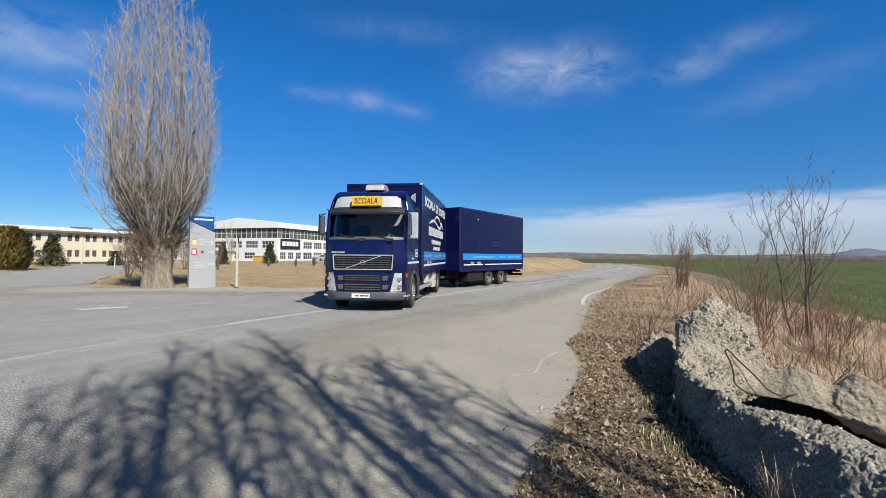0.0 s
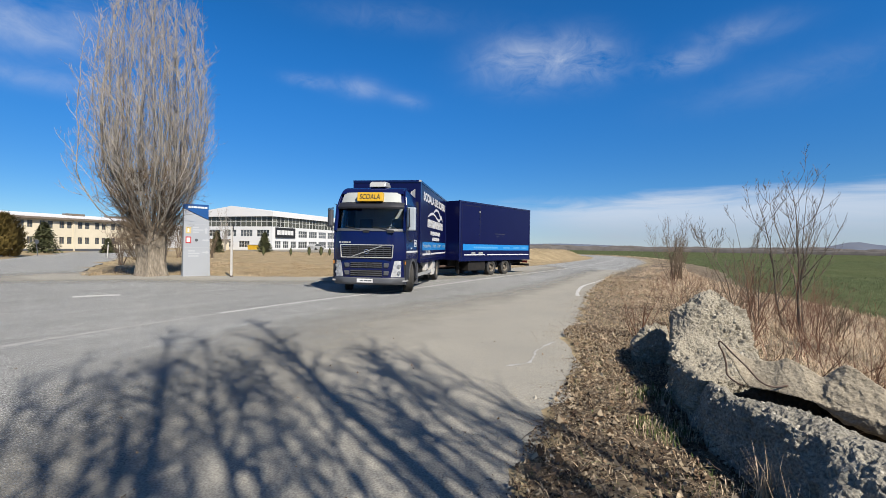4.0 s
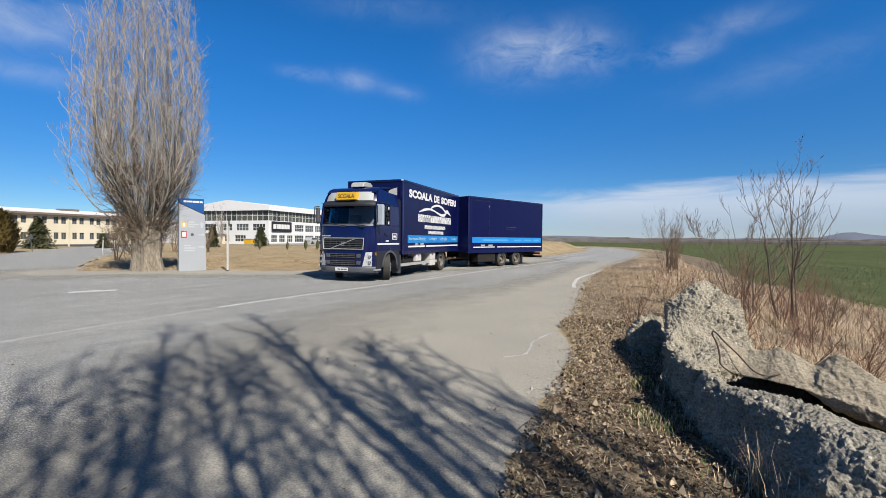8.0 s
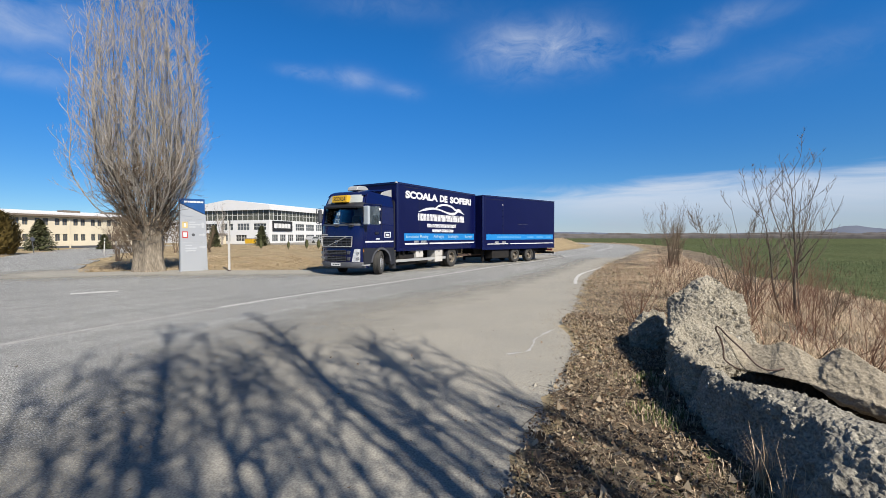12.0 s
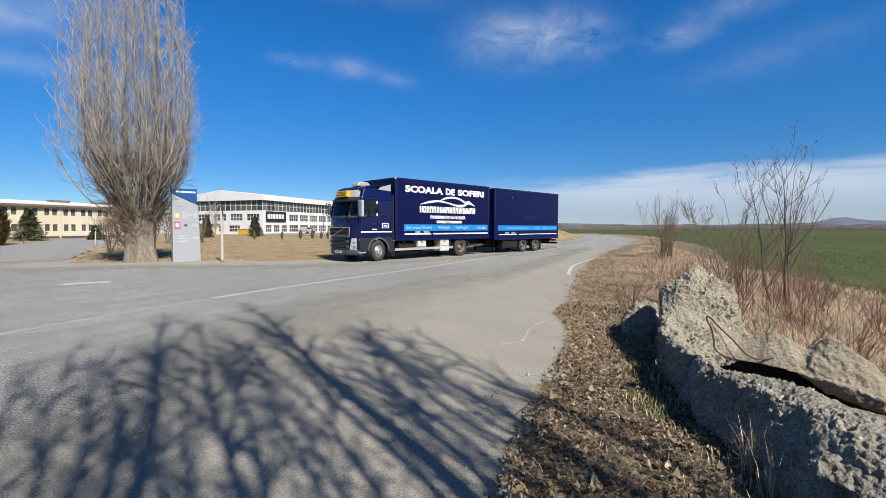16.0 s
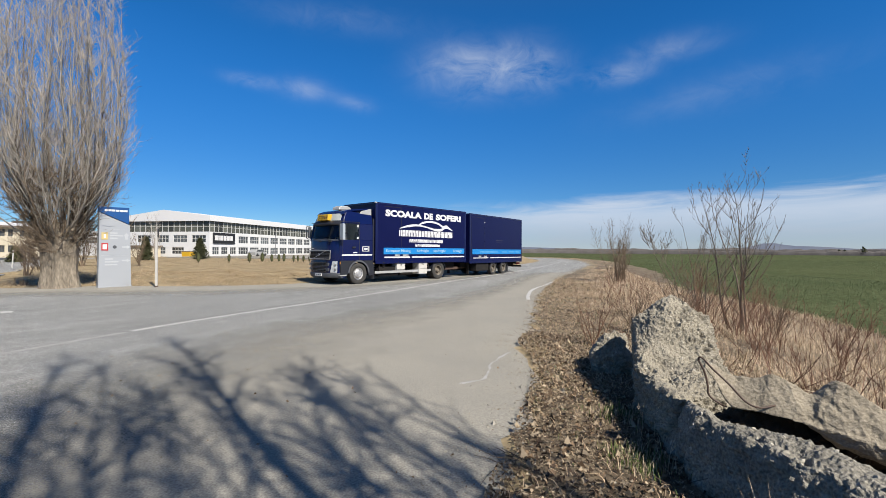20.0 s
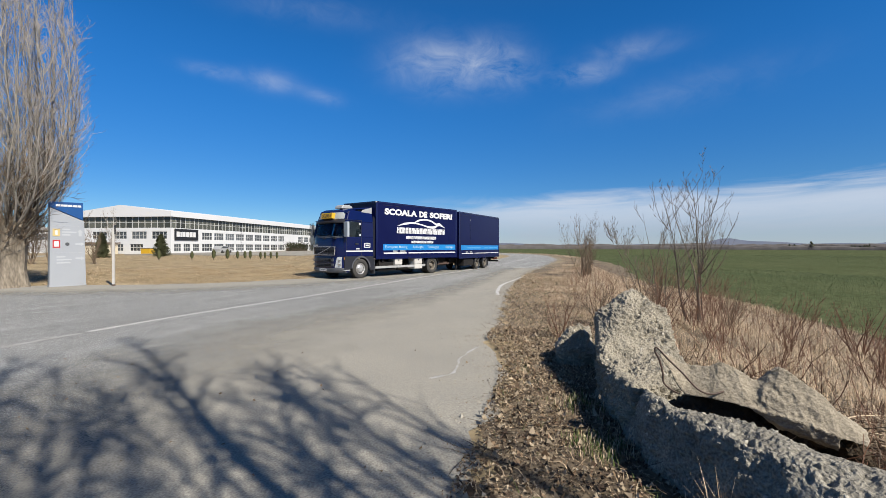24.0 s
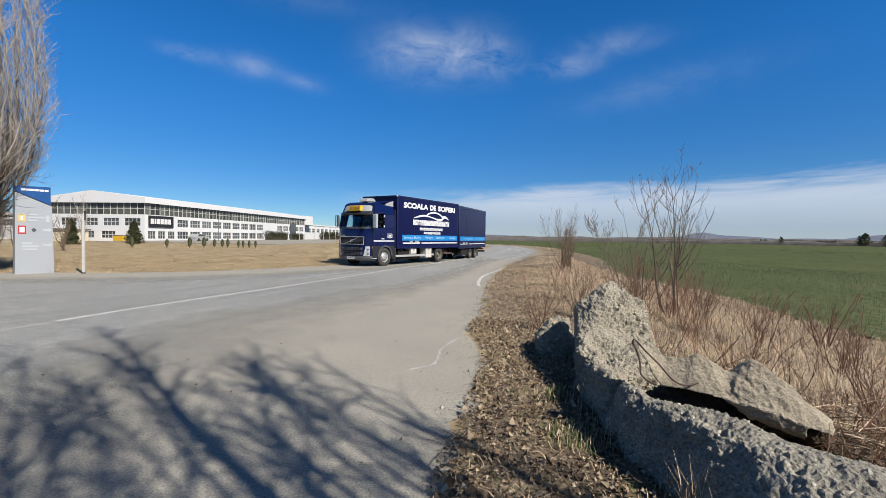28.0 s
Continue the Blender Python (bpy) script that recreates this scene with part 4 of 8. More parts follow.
def bare_shrub(name, x, y, z, h, stems, spread, seed, label, thick=0.04, twig_mat="twig_dark", density=7, lean=0.0, group=""):
    """A leafless shrub: stems that fan out and turn up, side branches, fine twigs."""
    rr = random.Random(seed)
    s = thing(name, label, "tree" if "tree" in name or "sapling" in name else "shrub", group, at=pose(x, y, z))
    tw = Build()
    for i in range(stems):
        a = 2 * math.pi * (i + rr.uniform(0.1, 0.9)) / stems
        sp = spread * rr.uniform(0.45, 1.1)
        hh = h * rr.uniform(0.68, 1.0)
        pts, rads = branchy(rr, (rr.uniform(-0.12, 0.12), rr.uniform(-0.12, 0.12), -0.12), (math.cos(a) * sp + lean, math.sin(a) * sp, 1), hh, thick * rr.uniform(0.6, 1.1), 10, 0.075, 0.045, 0.1)
        obj("stem", Build().tube(pts, rads, 6), twig_mat, s)
        for j in range(density):
            u = rr.uniform(0.15, 0.95)
            p, d = at_len(pts, u)
            aa = rr.uniform(0, 2 * math.pi)
            l2 = hh * rr.uniform(0.16, 0.4) * (1.15 - 0.7 * u)
            q, qr = branchy(rr, p, d + Vector((math.cos(aa) * 0.7, math.sin(aa) * 0.7, 0.1)), l2, thick * 0.3 * (1.15 - u * 0.7), 5, 0.09, 0.09, 0.2)
            tw.tube(q, qr, 4, cap=False)
            for k in range(5):
                p3, d3 = at_len(q, rr.uniform(0.2, 0.95))
                ab = rr.uniform(0, 2 * math.pi)
                e, er = branchy(rr, p3, d3 + Vector((math.cos(ab) * 0.6, math.sin(ab) * 0.6, 0.25)), l2 * rr.uniform(0.25, 0.55), max(0.0022, thick * 0.1), 3, 0.12, 0.07, 0.35)
                tw.tube(e, er, 3, cap=False)
    obj("twig_crown", tw, twig_mat, s, kind="stuff")
    return s


def conifer(x, y, z, h, r, seed, material, label, group=""):
    """A spruce: a trunk and whorls of drooping flat sprays."""
    rr = random.Random(seed)
    c = thing("conifer_tree", label, "tree", group, at=pose(x, y, z))
    obj("trunk", Build().tube([(0, 0, -0.1), (0, 0, h * 0.95)], [0.12, 0.02], 6), "twig_dark", c)
    b = Build()
    for i in range(int(h * 260)):
        u = rr.random() ** 0.9
        zz = 0.06 * h + u * h * 0.94
        rad = r * (1 - u) ** 0.8 * rr.uniform(0.6, 1.08) + 0.06
        a = rr.uniform(0, 2 * math.pi)
        ca, sa = math.cos(a), math.sin(a)
        for s in range(4):
            q = (s + rr.uniform(0.2, 1.0)) / 4
            w = rr.uniform(0.09, 0.17)
            c0 = Vector((ca * rad * q, sa * rad * q, zz - 0.3 * rad * q + rr.uniform(-0.08, 0.08)))
            side = Vector((-sa, ca, rr.uniform(-0.5, 0.5))) * w
            tip = Vector((ca, sa, rr.uniform(-0.6, 0.1))) * rr.uniform(0.18, 0.34)
            b.add([tuple(c0 - side), tuple(c0 + side), tuple(c0 + tip)], [(0, 1, 2)])
    obj("foliage", b, material, c)
    return c


def thuja(x, y, z, h, r, seed, material, label):
    """A broad rounded evergreen of dense upright sprays down to the ground."""
    rr = random.Random(seed)
    c = thing("conifer_tree", label, "tree", at=pose(x, y, z))
    obj("trunk", Build().tube([(0, 0, -0.1), (0, 0, h * 0.8)], [0.14, 0.03], 6), "twig_dark", c)
    b = Build()
    for i in range(5200):
        u = rr.random()
        prof = (0.8 + 0.2 * min(1, u * 5)) * math.sqrt(max(0.0, 1 - (max(0.0, u - 0.3) / 0.72) ** 2))
        a = rr.uniform(0, 2 * math.pi)
        lobe = 1 + 0.1 * math.sin(5 * a + 4 * u) + 0.08 * math.sin(9 * a - 7 * u)
        rad = r * prof * lobe * math.sqrt(rr.uniform(0.55, 1.0))
        p = Vector((rad * math.cos(a), rad * math.sin(a), 0.05 + u * h * 0.94))
        out = Vector((math.cos(a), math.sin(a), 0))
        side = Vector((-math.sin(a), math.cos(a), rr.gauss(0, 0.4))) * rr.uniform(0.06, 0.13)
        tip = (out * rr.uniform(0.05, 0.3) + Vector((rr.gauss(0, 0.12), rr.gauss(0, 0.12), rr.uniform(0.2, 0.5)))) * rr.uniform(0.7, 1.2)
        b.add([tuple(p - side), tuple(p + side), tuple(p + tip)], [(0, 1, 2)])
    obj("foliage", b, material, c)


make_poplar()


# ---- truck and trailer ----
def text_mesh(body, width, height, bold=0.0, shear=0.0):
    """Lettering as flat outlines in the built-in font, fitted to a width and height."""
    cu = bpy.data.curves.new("lettering", "FONT")
    cu.body, cu.resolution_u, cu.offset, cu.shear = body, 3, bold, shear
    o = bpy.data.objects.new("lettering", cu)
    scene.collection.objects.link(o)
    me = bpy.data.meshes.new_from_object(o.evaluated_get(bpy.context.evaluated_depsgraph_get()))
    bpy.data.objects.remove(o)
    v = np.array([q.co[:] for q in me.vertices])
    f = [tuple(p.vertices) for p in me.polygons]
    lo, hi = v.min(0), v.max(0)
    u = (v[:, 0] - lo[0]) / (hi[0] - lo[0]) * width
    w = (v[:, 1] - lo[1]) / (hi[1] - lo[1]) * height
    return u, w, f


def side_text(name, body, x0, x1, z0, z1, parent, material="white", bold=0.0, y=1.283):
    u, w, f = text_mesh(body, abs(x1 - x0), z1 - z0, bold)
    return obj(name, Build().add([(x0 - a, y, z0 + b) for a, b in zip(u, w)], f), material, parent)


def word_bars(name, x0, x1, z0, z1, parent, material="white", count=10, seed=1, y=1.281, strokes=False):
    """Writing that is only a shape: blocks in a row, bold ones notched."""
    rr = random.Random(seed)
    b = Build()
    step = (x0 - x1) / count
    for i in range(count):
        a = x0 - i * step
        w = step * (rr.uniform(0.8, 0.88) if strokes else rr.uniform(0.76, 0.86))
        c = a - w
        if not strokes:
            b.box(c, a, y, y + 0.002, z0, z1)
            continue
        h = z1 - z0
        m, g = (a + c) / 2, w * 0.13
        cut = rr.choice(("low", "high", "both", "low", "mid"))
        lo = z0 + (h * rr.uniform(0.5, 0.66) if cut in ("low", "both") else 0)
        hi = z1 - (h * 0.3 if cut in ("high", "both") else 0)
        b.box(m + g, a, y, y + 0.002, z0, z1).box(c, m - g, y, y + 0.002, z0, z1)
        if cut == "mid":
            b.box(m - g, m + g, y, y + 0.002, z0, z0 + h * 0.28).box(m - g, m + g, y, y + 0.002, z1 - h * 0.28, z1)
        else:
            b.box(m - g, m + g, y, y + 0.002, min(lo, hi - 0.02), hi)
    return obj(name, b, material, parent)


def arc_strip(pts, widths, y, thick=0.003):
    """A tapered curved stroke on the side wall, from points (x, z)."""
    P = catmull(pts, 0.12)
    n = len(P)
    v, f = [], []
    for i, p in enumerate(P):
        d = P[min(i + 1, n - 1)] - P[max(i - 1, 0)]
        nn = np.array([-d[1], d[0]]) / (np.hypot(*d) + 1e-9)
        w = np.interp(i / (n - 1), np.linspace(0, 1, len(widths)), widths) / 2
        a, b = p + nn * w, p - nn * w
        v += [(a[0], y, a[1]), (b[0], y, b[1])]
        if i:
            f.append((2 * i - 2, 2 * i - 1, 2 * i + 1, 2 * i))
    return Build().add(v, f)


def wheel(name, parent, x, y, z, r, w, kind, side=1):
    """A wheel about its own centre: tyre with tread grooves, rim, hub, bolts. side 1: its outer face to +y."""
    e = new(name)
    e.empty_display_size = 0.2
    e.parent = parent
    e.matrix_basis = pose(x, y, z)
    h = w / 2
    s = side
    prof = [(-h * 0.72, r * 0.57), (-h * 0.98, r * 0.66), (-h, r * 0.8), (-h * 0.93, r * 0.93), (-h * 0.8, r * 0.985), (-h * 0.45, r), (-h * 0.42, r * 0.975), (-h * 0.36, r * 0.975), (-h * 0.33, r),
            (-0.02, r), (-0.015, r * 0.975), (0.015, r * 0.975), (0.02, r), (h * 0.33, r), (h * 0.36, r * 0.975), (h * 0.42, r * 0.975), (h * 0.45, r), (h * 0.8, r * 0.985), (h * 0.93, r * 0.93), (h, r * 0.8), (h * 0.98, r * 0.66), (h * 0.72, r * 0.57)]
    ty = Build().lathe(prof, 0, 0, 0, 36)
    # sipes across the tread shoulders
    for j in range(36):
        a = 2 * math.pi * j / 36
        for yy in (-h * 0.62, h * 0.62):
            c, q = math.cos(a), math.sin(a)
            p = [(c * rr_ - q * d, yy + e_, q * rr_ + c * d) for rr_ in (r * 0.97, r * 1.006) for d in (-0.02, 0.02) for e_ in (-h * 0.13, h * 0.13)]
            ty.add(p, [(0, 1, 3, 2), (4, 6, 7, 5), (0, 4, 5, 1), (2, 3, 7, 6), (0, 2, 6, 4), (1, 5, 7, 3)])
    obj("tyre", ty, "rubber", e, smooth=True)
    if kind == "front":
        rp = [(h * 0.55, r * 0.58), (h * 0.8, r * 0.56), (h * 0.72, r * 0.5), (h * 0.5, r * 0.47), (h * 0.75, r * 0.42), (h * 0.98, r * 0.34), (h * 1.0, r * 0.25), (h * 1.15, r * 0.21), (h * 1.18, r * 0.1), (h * 1.2, 0.0)]
        m = "steel"
    else:
        rp = [(h * 0.55, r * 0.58), (h * 0.8, r * 0.56), (h * 0.7, r * 0.5), (-h * 0.2, r * 0.46), (-h * 0.25, r * 0.3), (h * 0.35, r * 0.22), (h * 0.55, r * 0.18), (h * 0.58, 0.0)]
        m = "rim_dirty"
    rim = obj("rim", Build().lathe([(s * a, b) for a, b in rp], 0, 0, 0, 30), m, e, smooth=True)
    nb = Build()
    br, by = (r * 0.3, h * 1.0) if kind == "front" else (r * 0.36, -h * 0.2)
    for j in range(10):
        a = 2 * math.pi * j / 10
        cx, cz = br * math.cos(a), br * math.sin(a)
        nb.lathe([(s * by, 0.022), (s * (by + 0.035), 0.02), (s * (by + 0.045), 0.0)], 0, cx, cz, 6)
    obj("wheel_nuts", nb, "chrome" if kind == "front" else "under", rim)
    if kind == "front":
        vh = Build()
        for j in range(10):
            a = 2 * math.pi * (j + 0.5) / 10
            cx, cz = r * 0.42 * math.cos(a), r * 0.42 * math.sin(a)
            vh.lathe([(s * (h * 0.78), 0.03), (s * (h * 0.79), 0.0)], 0, cx, cz, 8)
        obj("vent_holes", vh, "under", rim)
    return e


def curved_front(zs, xs, half, bow, y0=-1, y1=1, ny=16, thick=0.03, power=4.2):
    """A panel across the cab's front: heights zs, its forward edge xs, half-width, bowed back at the sides."""
    v, f = [], []
    for k, off in enumerate((0, -thick)):
        for z, x in zip(zs, xs):
            for j in range(ny + 1):
                u = y0 + (y1 - y0) * j / ny
                v.append((x - 0.06 + off - (bow + 0.18) * abs(u) ** power, half * u, z))
    nz, row = len(zs), ny + 1
    o = nz * row
    for i in range(nz - 1):
        for j in range(ny):
            a = i * row + j
            f.append((a, a + 1, a + row + 1, a + row))
            f.append((o + a, o + a + row, o + a + row + 1, o + a + 1))
    for i in range(nz - 1):
        for a in (i * row, i * row + ny):
            f.append((a, a + row, o + a + row, o + a))
    for j in range(ny):
        for a in (j, (nz - 1) * row + j):
            f.append((a, a + 1, o + a + 1, o + a))
    return Build().add(v, f)


def tapered(b):
    """Draws the top of the cab inwards."""
    b.v = [(x, y * (1 - 0.13 * min(1.0, max(0.0, (z - 2.8) / 0.8))), z) for x, y, z in b.v]
    return b


def ring_arch(cx, cz, r0, r1, a0, a1, y0, y1, n=16):
    """Part of a ring standing in the x-z plane, with thickness along y."""
    v, f = [], []
    for i in range(n + 1):
        a = radians(a0 + (a1 - a0) * i / n)
        for r in (r0, r1):
            for y in (y0, y1):
                v.append((cx + r * math.cos(a), y, cz + r * math.sin(a)))
    for i in range(n):
        o, q = i * 4, i * 4 + 4
        f += [(o, q, q + 1, o + 1), (o + 2, o + 3, q + 3, q + 2), (o, o + 2, q + 2, q), (o + 1, q + 1, q + 3, o + 3)]
    f += [(0, 1, 3, 2), (n * 4, n * 4 + 2, n * 4 + 3, n * 4 + 1)]
    return Build().add(v, f)


def glazing():
    m = bpy.data.materials.new("cab_glazing")
    m.use_nodes = True
    nt = m.node_tree
    n, l = nt.nodes, nt.links
    n.remove(n["Principled BSDF"])
    tr, gl, fr, mx = n.new("ShaderNodeBsdfTransparent"), n.new("ShaderNodeBsdfGlossy"), n.new("ShaderNodeFresnel"), n.new("ShaderNodeMixShader")
    tr.inputs[0].default_value = (0.92, 0.96, 0.96, 1)
    gl.inputs["Roughness"].default_value = 0.02
    fr.inputs[0].default_value = 1.32
    l.new(fr.outputs[0], mx.inputs[0])
    l.new(tr.outputs[0], mx.inputs[1])
    l.new(gl.outputs[0], mx.inputs[2])
    l.new(mx.outputs[0], n["Material Output"].inputs[0])
    return m


M["cab_glazing"] = glazing()


def make_truck():
    tk = thing("truck", "dark blue driving-school lorry with box body and yellow roof sign", "truck")
    W = 1.22
    # cab: hollow, of panels
    for s, nm in ((1, "cab_side"), (-1, "cab_side")):
        b = Build()
        ya, yb = (1.15, W) if s > 0 else (-W, -1.15)
        b.prism([(1.06, 1.12), (1.07, 1.7), (1.06, 2.1), (-0.85, 2.1), (-0.85, 1.12)], "y", ya, yb)
        b.prism([(1.06, 2.1), (0.98, 2.1), (0.84, 2.87), (0.9, 2.87)], "y", ya, yb)
        b.prism([(0.0, 2.1), (-0.85, 2.1), (-0.85, 2.87), (0.0, 2.87)], "y", ya, yb)
        b.prism([(0.9, 2.87), (0.8, 3.18), (0.66, 3.4), (0.42, 3.46), (-0.85, 3.34), (-0.85, 2.87)], "y", ya, yb)
        cs = obj(nm, tapered(b), "navy", tk, bevel=0.018)
        yo = s * W
        obj("side_window", Build().prism([(0.98, 2.1), (0.0, 2.1), (0.0, 2.87), (0.84, 2.87)], "y", s * 1.18, s * 1.195), "cab_glazing", cs)
        # door gaps, handle, fairing stripe and badge
        gp = Build()
        for x0, x1, z0, z1 in ((-0.04, -0.02, 1.15, 2.95), (0.92, 0.94, 1.15, 2.1), (-0.04, 1.03, 2.93, 2.95)):
            gp.box(x0, x1, yo, yo + s * 0.003, z0, z1)
        gp.box(0.72, 0.735, yo, yo + s * 0.003, 2.1, 2.87)
        obj("door_gap", gp, "black", cs)
        obj("door_handle", Build().box(0.2, 0.4, yo, yo + s * 0.04, 1.72, 1.79), "plastic", cs)
        obj("cab_stripe", Build().box(-0.8, 0.98, yo + s * 0.003, yo + s * 0.006, 1.36, 1.42), "white", cs)
        bg = Build().box(-0.62, -0.2, yo + s * 0.003, yo + s * 0.006, 1.56, 1.59).box(-0.62, -0.2, yo + s * 0.003, yo + s * 0.006, 1.77, 1.8)
        bg.box(-0.62, -0.57, yo + s * 0.003, yo + s * 0.006, 1.59, 1.77).box(-0.25, -0.2, yo + s * 0.003, yo + s * 0.006, 1.59, 1.77).box(-0.52, -0.3, yo + s * 0.003, yo + s * 0.006, 1.64, 1.72)
        obj("type_plate", Build().box(0.1, 0.35, yo + s * 0.003, yo + s * 0.006, 1.48, 1.53), "white", cs)
        obj("cab_badge", bg, "white", cs)
        # rear air deflector
        obj("air_deflector", Build().prism([(-0.83, 3.33), (-0.1, 3.38), (-0.22, 3.5), (-0.83, 3.66)], "y", s * (W - 0.14), s * (W - 0.11)), "alu", cs, bevel=0.008)
        obj("corner_fairing", Build().prism([(-0.85, 1.1), (-0.93, 1.1), (-0.93, 3.1), (-0.85, 3.2)], "y", s * 1.12, s * 1.22), "plastic", cs)
        for xx, zz in ((0.06, 2.76), (0.06, 2.2)):
            obj("sticker", Build().box(xx - 0.05, xx + 0.04, s * 1.196, s * 1.199, zz - 0.05, zz + 0.05), "white", cs)
    fp = curved_front([1.12, 1.4, 1.7, 1.95, 2.08], [1.40, 1.41, 1.40, 1.38, 1.36], 1.2, 0.12, thick=0.04)
    front = obj("front_panel", fp, "navy", tk, smooth=True)
    obj("roof_shell", tapered(Build().prism([(0.84, 3.3), (0.72, 3.44), (0.45, 3.54), (-0.85, 3.68), (-0.85, 3.62), (0.42, 3.48), (0.66, 3.38), (0.76, 3.28)], "y", -1.15, 1.15)), "navy", tk, smooth=True)
    obj("cab_back", Build().box(-0.849, -0.8, -1.14, 1.14, 1.12, 2.85).box(-0.849, -0.8, -0.9, 0.9, 2.85, 3.58), "cab_trim", tk)
    obj("cab_floor", Build().box(-0.8, 1.0, -1.14, 1.14, 1.06, 1.13), "under", tk)
    up = obj("roof_front", tapered(curved_front([2.87, 3.0, 3.18, 3.34, 3.45], [1.16, 1.12, 1.05, 0.94, 0.8], 1.19, 0.1, thick=0.04)), "navy", tk, smooth=True)
    obj("light_panel", tapered(curved_front([3.0, 3.1, 3.24, 3.33], [1.155, 1.12, 1.055, 0.995], 1.19, 0.1, -0.88, 0.88, thick=0.02)), "panel_pale", up, "pale blank light panel", smooth=True)
    sg = obj("school_sign", Build().prism([(1.05, 3.0), (1.25, 3.02), (1.22, 3.3), (1.0, 3.3)], "y", -0.38, 0.46), "yellow", tk, "yellow roof sign", bevel=0.012)
    u, w, f = text_mesh("SCOALA", 0.68, 0.17, 0.012, 0.15)
    obj("lettering", Build().add([(1.2505 - 0.107 * (0.04 + b) * 1.0 + 0.002, -0.3 + a, 3.075 + b) for a, b in zip(u, w)], f), "black", sg)
    # beacon housing on the cab roof
    obj("roof_beacon", Build().prism([(0.55, 3.56), (0.5, 3.7), (0.38, 3.76), (0.0, 3.77), (-0.15, 3.7), (-0.18, 3.6)], "y", -0.2, 0.36), "alu", tk, "pale roof beacon housing", bevel=0.03)
    # windscreen with its dark surround, visor, wipers
    ws = obj("windscreen_frame", curved_front([2.05, 2.13], [1.385, 1.362], 1.2, 0.13, thick=0.05), "plastic_grey", tk, smooth=True)
    obj("windscreen", curved_front([2.1, 2.36, 2.62, 2.87], [1.352, 1.30, 1.235, 1.165], 1.17, 0.12, thick=0.012), "cab_glazing", tk, smooth=True)
    for s in (1, -1):
        obj("pillar", Build().tube([(1.06, s * 1.16, 2.06), (0.9, s * 1.15, 2.92)], [0.065, 0.06], 8), "navy", tk, smooth=True)
    obj("sun_visor", curved_front([2.78, 2.84, 2.93, 2.99], [1.3, 1.315, 1.25, 1.17], 1.13, 0.1, thick=0.03), "plastic", tk, smooth=True)
    for y0, y1 in ((-0.75, -0.05), (0.15, 0.95)):
        wp = Build().tube([(1.30, y1 * 0.8, 2.05), (1.315, (y0 + y1) / 2, 2.12), (1.29, y0, 2.2)], 0.014, 5).box(1.27, 1.34, y1 * 0.8 - 0.1, y1 * 0.8 + 0.1, 2.0, 2.08)
        obj("wiper", wp, "black", tk)
    # inside
    obj("dashboard", Build().prism([(1.0, 1.5), (1.02, 2.05), (0.8, 2.06), (0.65, 1.8), (0.7, 1.5)], "y", -1.1, 1.1), "cab_trim", tk, bevel=0.03)
    obj("paper_sheet", Build().box(0.88, 1.0, -0.95, -0.7, 2.062, 2.1), "white", tk)
    for y in (-0.6, 0.6):
        st = Build().box(-0.35, 0.25, y - 0.26, y + 0.26, 1.5, 1.75).prism([(-0.45, 1.7), (-0.25, 1.7), (-0.4, 2.55), (-0.55, 2.55)], "y", y - 0.25, y + 0.25)
        obj("seat", st, "plastic_grey", tk, bevel=0.05)
    sw = Build().tube([(0.72 + 0.1 * math.sin(a), 0.6 + 0.24 * math.cos(a), 2.02 + 0.21 * math.sin(a)) for a in np.linspace(0, 2 * math.pi, 17)], 0.018, 6, cap=False)
    obj("steering_wheel", sw, "black", tk)
    # grille
    gr = obj("grille", Build().box(1.33, 1.355, -0.8, 0.8, 1.24, 1.56), "under", tk)
    fr = Build()
    for a in (([(1.37, -0.84, 1.2), (1.37, 0.84, 1.2)]), ([(1.37, -0.87, 1.6), (1.37, 0.87, 1.6)]), ([(1.37, -0.84, 1.2), (1.37, -0.87, 1.6)]), ([(1.37, 0.84, 1.2), (1.37, 0.87, 1.6)])):
        fr.tube(a, 0.017, 6)
    obj("grille_frame", fr, "alu", gr)
    for i in range(5):
        z = 1.26 + 0.065 * i
        obj("slat", Build().box(1.355, 1.385, -0.8, 0.8, z, z + 0.02), "plastic_grey", gr)
    for y in (-0.55, -0.28, 0.28, 0.55):
        obj("upright", Build().box(1.357, 1.377, y - 0.012, y + 0.012, 1.24, 1.56), "plastic", gr)
    obj("diagonal_bar", Build().tube([(1.39, -0.5, 1.22), (1.39, 0.52, 1.58)], 0.014, 5), "alu", gr)
    obj("emblem", Build().tube([(1.395, 0.065 * math.cos(a), 1.39 + 0.065 * math.sin(a)) for a in np.linspace(0, 2 * math.pi, 19)], 0.012, 6, cap=False), "chrome", gr)
    mk = Build()
    for i in range(5):
        mk.box(1.345, 1.357, -0.92 + 0.08 * i, -0.86 + 0.08 * i, 1.66, 1.705)
    obj("badge_blocks", mk, "alu", tk)
    # bumper, air inlets, headlights, plate
    bm_ = obj("bumper", curved_front([0.34, 0.4, 0.55, 1.0, 1.14], [1.33, 1.39, 1.43, 1.42, 1.40], 1.2, 0.18, thick=0.18), "navy", tk, smooth=True)
    obj("bumper_lip", curved_front([0.32, 0.38, 0.53, 0.56], [1.36, 1.43, 1.455, 1.44], 1.205, 0.18, thick=0.06), "plastic_grey", bm_, "grey lower bumper edge", smooth=True)
